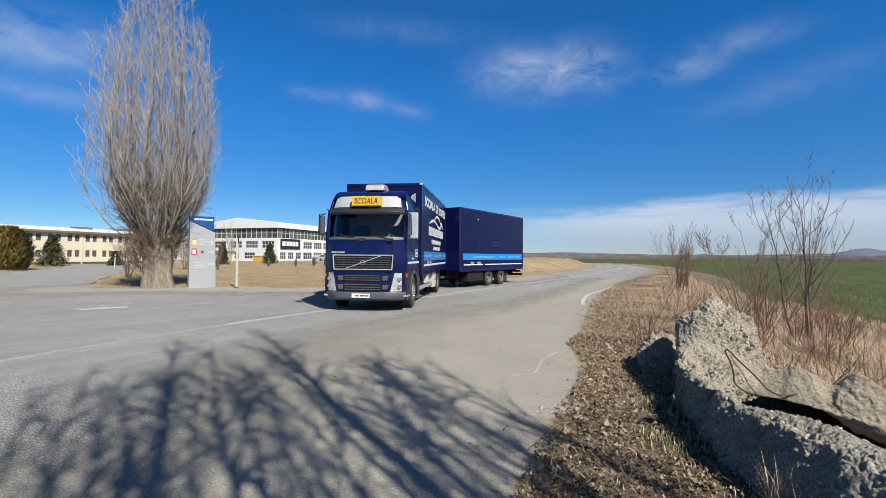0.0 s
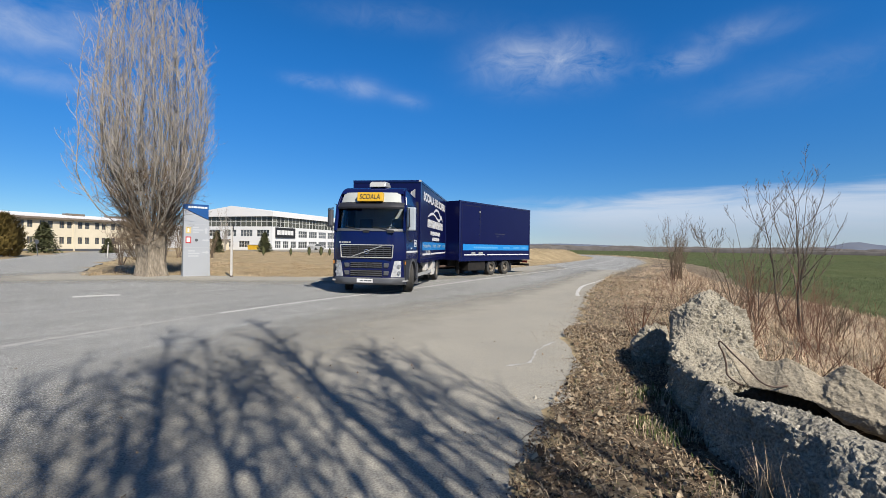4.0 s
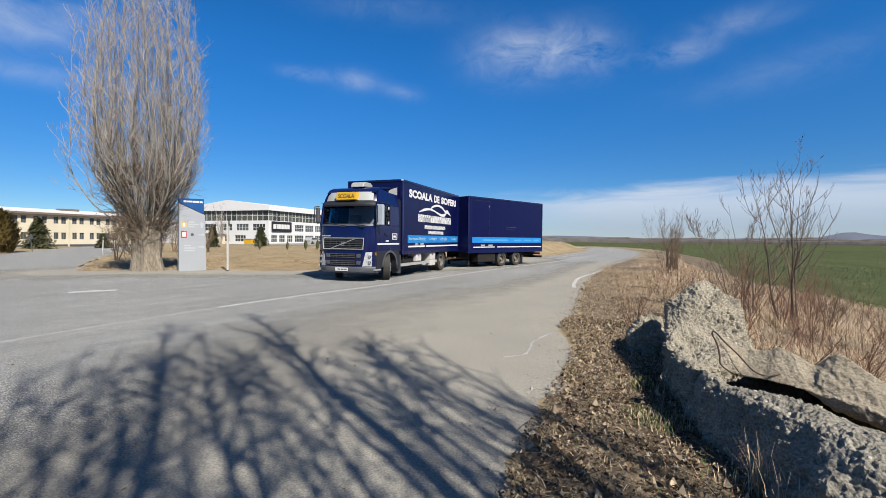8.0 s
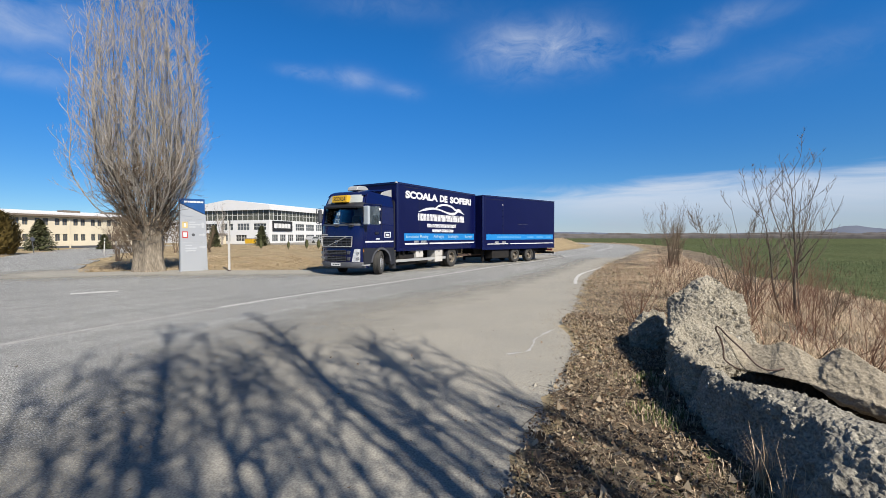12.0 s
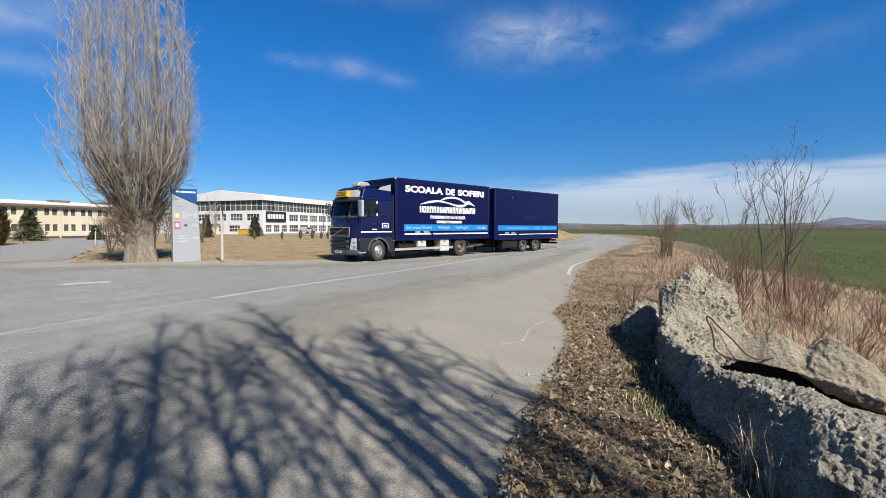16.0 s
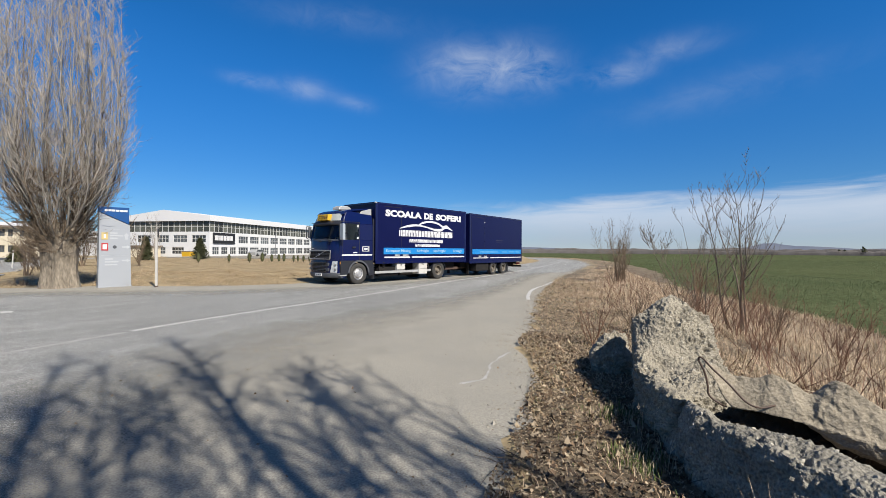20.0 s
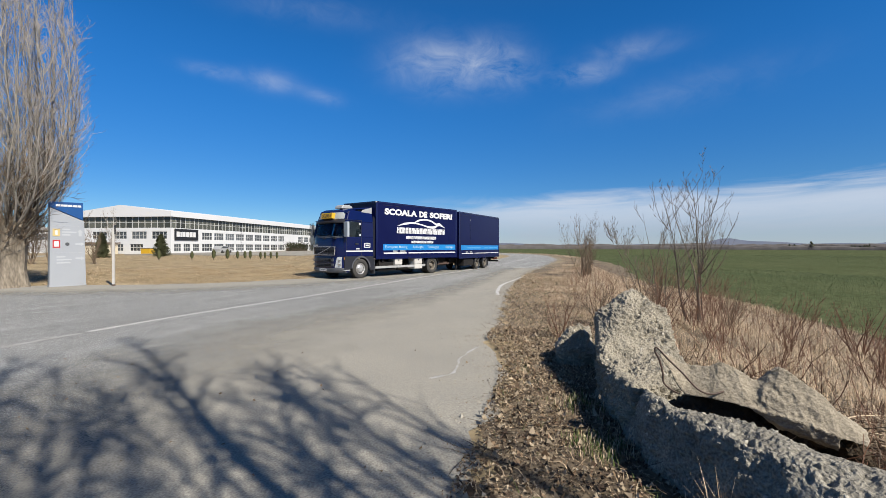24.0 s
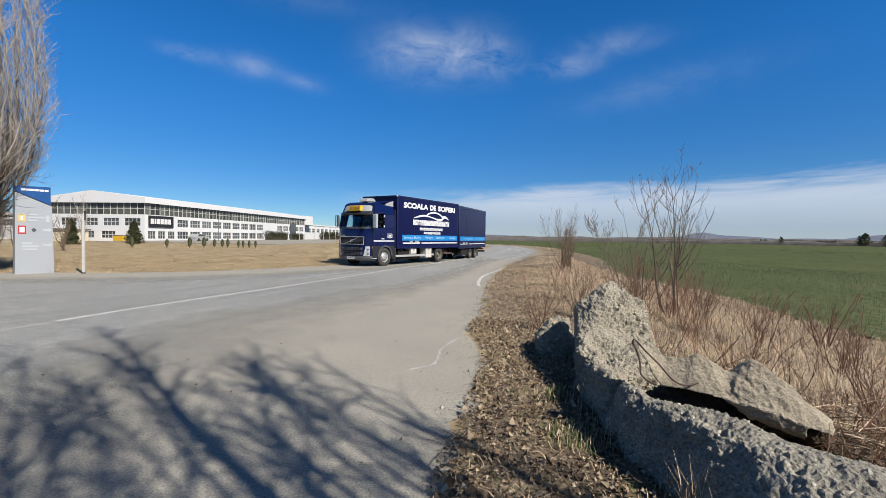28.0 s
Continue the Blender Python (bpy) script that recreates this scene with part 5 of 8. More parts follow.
    for z0, z1 in ((0.87, 1.05), (0.6, 0.8)):
        il = obj("air_inlet", Build().box(1.355, 1.377, -0.52, 0.52, z0, z1), "under", bm_)
        for k in range(3):
            zz = z0 + (z1 - z0) * (k + 0.5) / 3
            obj("slat", Build().box(1.377, 1.397, -0.52, 0.52, zz - 0.01, zz + 0.01), "plastic_grey", il)
        for y in (-0.26, 0.0, 0.26):
            obj("upright", Build().box(1.376, 1.392, y - 0.01, y + 0.01, z0, z1), "plastic", il)
    for s in (1, -1):
        for z in (0.95, 0.7):
            obj("fog_lamp", Build().prism([(s * 0.57, z - 0.06), (s * 0.71, z - 0.06), (s * 0.74, z + 0.07), (s * 0.57, z + 0.07)], "x", 1.315, 1.373), "plastic_grey", bm_, bevel=0.01)
        ua, ub = (0.75, 0.9) if s > 0 else (-0.9, -0.75)
        lens = curved_front([0.58, 0.75, 0.9, 1.1], [1.452, 1.45, 1.445, 1.435], 1.2, 0.18, ua, ub, 6, 0.05)
        # its inner edge leans in towards the foot
        lens.v = [(x + 0.3 * k, y - s * k, z) for x, y, z in lens.v for k in (0.11 * (1.1 - z) / 0.52 * max(0.0, (1.08 - abs(y)) / 0.18),)]
        hl = obj("headlight", lens, "lamp_clear", tk, "clear-lensed headlight", smooth=True)
        for z in (0.72, 0.93):
            obj("reflector", Build().tube([(1.19, s * 1.03, z), (1.245, s * 1.03, z)], 0.055, 12), "chrome", hl)
        obj("indicator", Build().box(0.98, 1.08, s * 1.19, s * 1.225, 0.98, 1.08), "amber", tk)
        # wheel arch, steps, mirrors
        y0, y1 = (0.86, 1.23) if s > 0 else (-1.23, -0.86)
        arch = Build()
        arch.add(*(lambda q: (q.v, q.f))(ring_arch(0, 0.5, 0.56, 0.66, 0, 180, y0, y1)))
        arch.prism([(0.56, 0.5), (0.66, 0.5), (1.04, 0.42), (1.06, 1.13), (0.3, 1.13), (0.45, 0.95)], "y", y0, y1)
        arch.prism([(-0.56, 0.5), (-0.66, 0.38), (-0.9, 0.4), (-0.86, 1.13), (-0.3, 1.13), (-0.45, 0.95)], "y", y0 + 0.02 * s, y1 - 0.02 * s)
        wa = obj("wheel_arch", arch, "plastic", tk)
        obj("arch_rim", ring_arch(0, 0.5, 0.565, 0.64, 4, 176, s * 1.222, s * 1.242, 20), "plastic_grey", wa, "grey rim of the wheel arch")
        obj("step", Build().box(0.7, 1.1, s * 0.95, s * 1.232, 0.42, 0.47), "alu", tk)
        obj("mudflap", Build().box(-0.93, -0.91, min(y0, y1), max(y0, y1), 0.2, 0.95), "plastic_grey", tk)
        arm = Build().tube([(1.1, s * 1.22, 2.8), (1.22, s * 1.345, 2.78), (1.22, s * 1.365, 2.2), (1.15, s * 1.23, 2.14)], 0.022, 6)
        mr = obj("mirror_arm", arm, "plastic", tk)
        obj("mirror", Build().box(1.0, 1.14, s * 1.25, s * (1.53 if s > 0 else 1.38), 2.08 if s > 0 else 2.2, 2.83 if s > 0 else 2.76), "mirror_shell" if s > 0 else "plastic_grey", mr, "pale mirror housing" if s > 0 else "", bevel=0.035)
        obj("mirror_glass", Build().box(0.992, 0.999, s * 1.29, s * 1.44, 2.18, 2.74), "glass_cab", mr)
    pl = obj("number_plate", Build().box(1.385, 1.407, -0.3, 0.22, 0.4, 0.52), "white", tk, "white number plate")
    pb = Build()
    for y, w in ((-0.2, 0.1), (-0.06, 0.12), (0.08, 0.11)):
        pb.box(1.407, 1.409, y, y + w, 0.44, 0.48)
    obj("plate_bars", pb, "plastic_grey", pl)
    # chassis
    ch = Build()
    for y in (-0.42, 0.42):
        ch.box(-8.0, 0.9, y - 0.04, y + 0.04, 0.62, 0.9)
    for x in (-1.5, -3.4, -5.0, -6.6, -7.8):
        ch.box(x - 0.06, x + 0.06, -0.4, 0.4, 0.66, 0.86)
    obj("chassis", ch, "under", tk)
    obj("axle", Build().tube([(0, -1.0, 0.5), (0, 1.0, 0.5)], 0.08, 8), "under", tk)
    obj("axle", Build().tube([(-5.72, -1.0, 0.5), (-5.72, 1.0, 0.5)], 0.1, 8), "under", tk)
    obj("differential", Build().lathe([(-0.24, 0.0), (-0.2, 0.16), (0, 0.26), (0.2, 0.16), (0.24, 0.0)], 0, -5.72, 0.52, 14), "under", tk, smooth=True)
    obj("fuel_tank", Build().box(-2.7, -1.25, 0.5, 1.12, 0.3, 0.82), "under", tk, bevel=0.08)
    obj("air_tank", Build().tube([(-3.9, 0.75, 0.42), (-3.0, 0.75, 0.42)], 0.15, 14), "under", tk, smooth=True)
    obj("air_filter", Build().tube([(-1.6, 0.95, 0.88), (-1.6, 1.18, 0.88)], 0.1, 14), "under", tk, smooth=True)
    obj("battery_box", Build().box(-2.7, -1.2, -1.1, -0.5, 0.35, 0.85), "under", tk, bevel=0.03)
    obj("spare_carrier", Build().box(-4.4, -3.0, -1.1, -0.55, 0.35, 0.82), "under", tk, bevel=0.03)
    for s in (1, -1):
        gd = obj("side_guard", Build().box(-5.05, -1.0, s * 1.2 - 0.015, s * 1.2 + 0.015, 0.46, 0.58), "alu", tk)
        for x in (-1.3, -3.0, -4.9):
            obj("bracket", Build().box(x - 0.03, x + 0.03, s * 1.12, s * 1.185, 0.44, 0.95), "under", gd)
    for x0, x1, z0 in ((-3.02, -2.44, 0.6), (-4.72, -4.06, 0.34)):
        bx = obj("tool_box", Build().box(x0, x1, 0.75, 1.245, z0, 0.96), "pole_white", tk, "white locker with a dark lock", bevel=0.015)
        obj("lock", Build().box((x0 + x1) / 2 - 0.035, (x0 + x1) / 2 + 0.035, 1.245, 1.252, 0.82, 0.9), "black", bx)
        obj("lid_gap", Build().box(x0 + 0.02, x1 - 0.02, 1.245, 1.248, 0.62, 0.633), "under", bx)
    for s in (1, -1):
        obj("rear_mudguard", ring_arch(-5.72, 0.5, 0.55, 0.58, 5, 175, *((0.62, 1.24) if s > 0 else (-1.24, -0.62))), "plastic", tk)
        obj("rear_bracket", Build().box(-7.6, -6.4, s * 1.05 - 0.02, s * 1.05 + 0.02, 0.5, 0.6), "rust", tk)
    obj("drawbar_head", Build().box(-7.5, -6.7, -0.2, 0.2, 0.42, 0.66), "rust", tk)
    # box body
    box = obj("box_body", Build().box(-8.12, -0.97, -1.275, 1.275, 0.99, 4.0), "navy_box", tk, bevel=0.02)
    for x in (-0.97, -8.12):
        for s in (1, -1):
            obj("corner_post", Build().box(x - 0.02 if x > -2 else x - 0.012, x + 0.14 if x < -2 else x + 0.012, s * 1.275 - 0.02 * s, s * 1.292, 0.97, 4.01) if x < -2 else Build().box(x - 0.12, x + 0.012, s * 1.255, s * 1.292, 0.97, 4.01), "navy", box, bevel=0.01)
    obj("roof_rail", Build().box(-8.14, -0.95, 1.262, 1.29, 3.93, 4.012), "navy", box)
    obj("roof_rail", Build().box(-8.14, -0.95, -1.29, -1.262, 3.93, 4.012), "navy", box)
    obj("roof_rail", Build().box(-0.97, -0.945, -1.262, 1.262, 3.93, 4.012), "navy", box)
    # added pale block imitates a white reflection on the upper front corner
    obj("corner_glint", Build().box(-1.05, -0.94, 1.2, 1.3, 3.94, 4.02), "alu", box, "pale block in place of a glint at the box corner", bevel=0.02)
    obj("sill_rail", Build().box(-8.13, -0.96, 1.25, 1.296, 0.95, 1.1), "navy", box)
    for i in range(7):
        x = -1.5 - 1.0 * i
        obj("lashing_ring", Build().box(x - 0.04, x + 0.04, 1.296, 1.304, 0.99, 1.03), "under", box)
    gap = Build().box(-2.72, -2.7, 1.2762, 1.279, 1.1, 3.85).box(-1.5, -2.72, 1.2762, 1.279, 3.83, 3.85)
    obj("side_door_gap", gap, "black", box)
    band = obj("blue_band", Build().box(-8.0, -1.5, 1.2765, 1.28, 1.42, 1.75), "band_blue", box, "light blue band")
    for nm, a, c in (("European", -1.65, -2.6), ("Moving", -2.71, -3.4), ("Airfreight", -3.85, -4.8), ("Seafreight", -5.2, -6.25), ("Storage", -6.95, -7.75)):
        side_text("lettering", nm, a, c, 1.49, 1.68, band, "white_text", 0.004)
    obj("white_stripe", Build().box(-3.35, -1.55, 1.2765, 1.28, 1.23, 1.3), "white", box)
    obj("white_stripe", Build().box(-8.08, -3.5, 1.2765, 1.28, 1.23, 1.3), "white", box)
    word_bars("small_print", -2.25, -2.6, 1.31, 1.41, box, "alu", 4, 3)
    word_bars("small_print", -2.82, -3.25, 1.31, 1.41, box, "alu", 5, 4)
    for word, a, c in (("SCOALA", -1.6, -4.23), ("DE", -4.43, -5.14), ("SOFERI", -5.38, -7.62)):
        side_text("school_lettering", word, a, c, 3.34, 3.69, box, "white_gloss", 0.055)
    word_bars("web_address", -2.55, -6.88, 2.36, 2.69, box, "white_gloss", 18, 5, strokes=True)
    word_bars("category_line", -3.3, -6.0, 2.05, 2.22, box, "white_gloss", 17, 6, strokes=True)
    word_bars("phone_line", -3.75, -5.75, 1.82, 1.96, box, "white_gloss", 12, 7, strokes=True)
    obj("car_outline", arc_strip([(-2.6, 2.77), (-3.15, 2.9), (-3.85, 2.98), (-4.55, 2.92), (-5.3, 2.79), (-5.85, 2.8), (-6.25, 2.95), (-6.85, 2.8)], (0.02, 0.12, 0.1, 0.07, 0.09, 0.15, 0.1, 0.03), 1.2815), "white_gloss", box, "white car outline mark")
    obj("car_outline", arc_strip([(-3.9, 2.95), (-4.35, 3.14), (-4.95, 3.22), (-5.55, 3.15), (-6.0, 2.98), (-6.3, 3.03), (-6.78, 2.82)], (0.04, 0.1, 0.1, 0.1, 0.1, 0.12, 0.03), 1.2817), "white_gloss", box)
    obj("rear_door", Build().box(-8.14, -8.121, -1.2, 1.2, 1.1, 3.9), "navy", box)
    return tk


def make_trailer():
    tl = thing("trailer", "dark blue box trailer coupled behind the lorry", "trailer")
    box = obj("box_body", Build().box(-3.43, 3.83, -1.275, 1.275, 0.86, 3.97), "navy_box", tl, bevel=0.02)
    for s in (1, -1):
        obj("corner_post", Build().box(3.72, 3.845, s * 1.255, s * 1.292, 0.84, 3.98), "navy", box, bevel=0.01)
        obj("corner_post", Build().box(-3.445, -3.33, s * 1.255, s * 1.292, 0.84, 3.98), "navy", box, bevel=0.01)
        obj("roof_rail", Build().box(-3.44, 3.84, s * 1.262, s * 1.29, 3.9, 3.982), "navy", box)
        obj("sill_rail", Build().box(-3.44, 3.84, s * 1.25, s * 1.296, 0.82, 1.0), "navy", box)
    gap = Build().box(1.98, 2.0, 1.2762, 1.279, 0.98, 3.78).box(2.0, 3.6, 1.2762, 1.279, 3.76, 3.78).box(3.6, 3.62, 1.2762, 1.279, 0.98, 3.78)
    obj("side_door_gap", gap, "black", box)
    for z in (3.45, 3.1, 2.75, 2.2):
        obj("hinge", Build().box(2.0, 2.08, 1.277, 1.295, z, z + 0.07), "alu" if z > 3.4 else "navy", box)
    band = obj("blue_band", Build().box(-3.3, 3.5, 1.2765, 1.28, 1.4, 1.72), "band_blue", box, "light blue band")
    for a, c, k in ((2.55, 0.2, 14), (-0.35, -1.1, 8), (-1.4, -2.2, 8), (-2.45, -3.05, 6)):
        word_bars("faint_lettering", a, c, 1.5, 1.6, band, "band_text", k, int(40 + a * 3), 1.2802)
    obj("white_stripe", Build().box(1.5, 3.4, 1.2765, 1.28, 1.13, 1.18), "white", box)
    obj("white_stripe", Build().box(-3.35, 1.3, 1.2765, 1.28, 1.13, 1.18), "white", box)
    word_bars("small_print", 2.75, 2.4, 1.2, 1.3, box, "alu", 4, 3)
    word_bars("small_print", 2.1, 1.7, 1.2, 1.3, box, "alu", 5, 4)
    obj("scratch_mark", Build().box(-0.5, 0.5, 1.277, 1.279, 2.33, 2.345).box(-0.35, 0.4, 1.277, 1.279, 2.18, 2.19), "plastic_grey", box)
    ch = Build()
    for y in (-0.45, 0.45):
        ch.box(-3.3, 3.7, y - 0.05, y + 0.05, 0.55, 0.84)
    for x in (-2.8, -1.4, 1.4, 2.8):
        ch.box(x - 0.06, x + 0.06, -1.1, 1.1, 0.66, 0.82)
    obj("chassis", ch, "under", tl)
    obj("drawbar", Build().tube([(2.5, 0.4, 0.55), (5.62, 0.0, 0.5)], 0.07, 6).tube([(2.5, -0.4, 0.55), (5.62, 0.0, 0.5)], 0.07, 6), "rust", tl)
    obj("support_leg", Build().box(3.2, 3.32, 0.7, 0.82, 0.12, 0.86), "under", tl)
    obj("support_leg", Build().box(3.2, 3.32, -0.82, -0.7, 0.12, 0.86), "under", tl)
    obj("side_locker", Build().box(1.35, 2.9, 0.65, 1.2, 0.3, 0.82), "under", tl, bevel=0.03)
    obj("side_locker", Build().box(1.35, 2.9, -1.2, -0.65, 0.3, 0.82), "under", tl, bevel=0.03)
    for x in (0.72, -0.72):
        obj("axle", Build().tube([(x, -1.0, 0.44), (x, 1.0, 0.44)], 0.08, 8), "under", tl)
    for s in (1, -1):
        obj("mudguard", ring_arch(0.72, 0.44, 0.47, 0.49, 10, 170, *((0.75, 1.24) if s > 0 else (-1.24, -0.75))), "plastic", tl)
        obj("mudguard", ring_arch(-0.72, 0.44, 0.47, 0.49, 10, 170, *((0.75, 1.24) if s > 0 else (-1.24, -0.75))), "plastic", tl)
        obj("tail_lamp", Build().box(-3.5, -3.42, s * 0.9 - 0.2, s * 0.9 + 0.2, 0.62, 0.76), "red", tl)
    obj("rear_bumper", Build().box(-3.55, -3.43, -1.2, 1.2, 0.42, 0.56).box(-3.3, -3.43, 0.5, 0.6, 0.42, 0.86).box(-3.3, -3.43, -0.6, -0.5, 0.42, 0.86), "under", tl)
    obj("mudflap", Build().box(-1.32, -1.3, 0.8, 1.24, 0.15, 0.62), "plastic_grey", tl)
    obj("rear_door", Build().box(-3.46, -3.431, -1.2, 1.2, 1.0, 3.85), "navy", box)
    return tl


M["mirror_shell"] = mat("mirror_shell", (0.2714, 0.304, 0.3366), 0.35, var=0.3, scale=5)
M["white_text"] = mat("white_text", (0.2986, 0.3909, 0.4614), 0.5)
M["white_gloss"] = mat("white_gloss", (0.5117, 0.5117, 0.5179), 0.4)
M["band_text"] = mat("band_text", (0.0652, 0.228, 0.4343), 0.5)
truck = make_truck()
WHEELS = []
for s in (1, -1):
    WHEELS.append((wheel("front_wheel", truck, 0, s * 1.06, 0.5, 0.5, 0.3, "front", s), (0, s * 1.06, 0.5), 0.5, True))
    WHEELS.append((wheel("rear_wheel", truck, -5.72, s * 1.07, 0.5, 0.5, 0.28, "rear", s), (-5.72, s * 1.07, 0.5), 0.5, False))
    WHEELS.append((wheel("inner_wheel", truck, -5.72, s * 0.74, 0.5, 0.5, 0.28, "rear", s), (-5.72, s * 0.74, 0.5), 0.5, False))
trailer = make_trailer()
TWHEELS = []
for s in (1, -1):
    for x in (0.72, -0.72):
        TWHEELS.append((wheel("trailer_wheel", trailer, x, s * 1.07, 0.43, 0.43, 0.3, "rear", s), (x, s * 1.07, 0.43), 0.43))
HITCH, DRAW = 6.84, 5.62
STEER = ((0, 3), (2, 6), (3.5, 18), (5.5, 28), (7, 31), (10, 29), (12.5, 27), (14.5, 24), (15.5, 19), (16.2, 12), (17, 2), (18, -1), (21, 0), (24, -2), (26, -4), (28, -6))


def motions():
    rows, rows2 = [], []
    run, run2 = [0.0], [0.0]
    back = []
    for t, x, y, a, a2 in HAUL:
        m = pose(x, y, 0, 0, 0, a)
        c, s, c2, s2 = math.cos(radians(a)), math.sin(radians(a)), math.cos(radians(a2)), math.sin(radians(a2))
        m2 = pose(x - HITCH * c - DRAW * c2, y - HITCH * s - DRAW * s2, 0, 0, 0, a2)
        if rows:
            f1, f2 = Vector((c, s, 0)), Vector((c2, s2, 0))
            axle0, axle1 = rows[-1][1] @ Vector((-5.72, 0, 0)), m @ Vector((-5.72, 0, 0))
            run.append(run[-1] + (axle1 - axle0).dot(f1))
            run2.append(run2[-1] + (m2.translation - rows2[-1][1].translation).dot(f2))
        rows.append((t, m))
        rows2.append((t, m2))
    walk(truck, rows)
    walk(trailer, rows2)
    ts = [r[0] for r in rows]
    grid = [i * 0.5 for i in range(57)]
    st, sv = [q[0] for q in STEER], [q[1] for q in STEER]
    for w, p, r, steered in WHEELS:
        walk(w, [(t, pose(*p, 0, 0, np.interp(t, st, sv) if steered else 0) @ Matrix.Rotation(np.interp(t, ts, run) / r, 4, "Y")) for t in grid])
    for w, p, r in TWHEELS:
        walk(w, [(t, pose(*p) @ Matrix.Rotation(np.interp(t, ts, run2) / r, 4, "Y")) for t in grid])


# ---- signs by the junction ----
def make_totem():
    a, b = Vector((-13.16, 19.45, 0)), Vector((-12.4, 20.35, 0))
    d = (b - a).normalized()
    yaw = math.degrees(math.atan2(d.y, d.x))
    tt = thing("totem_sign", "grey metal totem sign with a blue top and direction panels", "sign", at=pose(-13.16, 19.45, 0.02, 0, 0, yaw))
    L = (b - a).length
    H = 3.36
    lean = 0.03
    body = obj("body", Build().prism([(0, -0.02), (L, -0.02), (L - 0.06, 2.62), (0.0 + lean, 3.12), (lean * 0.9, 2.6)], "y", 0, 0.24), "sign_grey", tt, bevel=0.012)
    obj("blue_top", Build().prism([(lean, H), (L - 0.1, H + 0.02), (L - 0.1, 2.66), (lean, 3.15)], "y", -0.012, 0.25), "sign_blue", tt, "deep blue slanted head", bevel=0.008)
    obj("foot_plate", Build().box(-0.02, L + 0.02, -0.03, 0.27, -0.06, 0.015), "sign_grey", tt)
    lt = Build()
    for i, w in enumerate((0.13, 0.06, 0.13, 0.13, 0.13, 0.12)):
        x = 0.2 + sum((0.13, 0.06, 0.13, 0.13, 0.13, 0.12)[:i]) + 0.022 * i
        lt.box(x, x + w, -0.018, -0.0125, 3.185, 3.265)
    obj("letter_shapes", lt, "white", tt)
    pn = obj("panel", Build().box(0.1, 0.33, -0.008, -0.001, 1.99, 2.29), "yellow_pale", tt, "yellow gate square")
    obj("mark", Build().box(0.18, 0.25, -0.011, -0.0085, 2.05, 2.22), "white", pn)
    pr = obj("panel", Build().box(0.1, 0.33, -0.008, -0.001, 1.53, 1.84), "red", tt, "red gate square")
    obj("mark", Build().box(0.14, 0.29, -0.011, -0.0085, 1.58, 1.79), "white", pr)
    obj("badge", Build().tube([(0.56, -0.008, 1.68), (0.56, -0.001, 1.68)], 0.07, 14), "plastic_grey", tt)
    for z, x0, x1, k in ((2.24, 0.4, 0.66, 1), (2.13, 0.4, 0.86, 1), (2.02, 0.4, 0.66, 1), (1.14, 0.22, 0.5, 1), (1.02, 0.22, 0.7, 1), (0.9, 0.22, 0.66, 1)):
        obj("text_bar", Build().box(x0, x1, -0.006, -0.001, z, z + 0.06), "print_pale", tt)
    for z in (2.41, 1.32):
        obj("divider", Build().box(0.1, L - 0.12, -0.005, -0.001, z, z + 0.012), "print_pale", tt)
    for z, up in ((2.12, True), (1.68, False), (1.1, False)):
        c = 0.98
        if up:
            ar = [(c - 0.05, z - 0.12), (c + 0.05, z - 0.12), (c + 0.05, z + 0.04), (c + 0.1, z + 0.04), (c, z + 0.16), (c - 0.1, z + 0.04), (c - 0.05, z + 0.04)]
        else:
            ar = [(c - 0.16, z - 0.035), (c + 0.02, z - 0.035), (c + 0.02, z - 0.08), (c + 0.15, z), (c + 0.02, z + 0.08), (c + 0.02, z + 0.035), (c - 0.16, z + 0.035)]
        obj("arrow", Build().prism(ar, "y", -0.006, -0.001), "print_pale", tt)


def make_post():
    p = thing("marker_post", "slim weathered white post with a dark cap", "post", at=pose(-11.1, 19.95, 0.02))
    obj("shaft", Build().box(-0.042, 0.042, -0.042, 0.042, -0.1, 2.35), "pole_white", p, bevel=0.01)
    obj("cap", Build().box(0.03, 0.075, -0.02, 0.03, 2.1, 2.47), "black", p, bevel=0.008)
    obj("foot", Build().tube([(0, 0, -0.05), (0, 0, 0.04)], [0.07, 0.055], 8), "rust", p)


make_totem()
make_post()


# ---- broken concrete on the verge ----
def stone_meshes():
    rr = random.Random(77)
    out = []
    for j in range(6):
        bm = bmesh.new()
        bmesh.ops.create_icosphere(bm, subdivisions=1, radius=1)
        sx, sy, sz = rr.uniform(0.8, 1.3), rr.uniform(0.7, 1.1), rr.uniform(0.5, 0.8)
        for v in bm.verts:
            g = rr.uniform(0.82, 1.12)
            v.co = (v.co.x * sx * g, v.co.y * sy * g, v.co.z * sz * g)
        me = bpy.data.meshes.new("stone")
        bm.to_mesh(me)
        bm.free()
        me.materials.append(M["aggregate"])
        out.append(me)
    return out


STONES = stone_meshes()


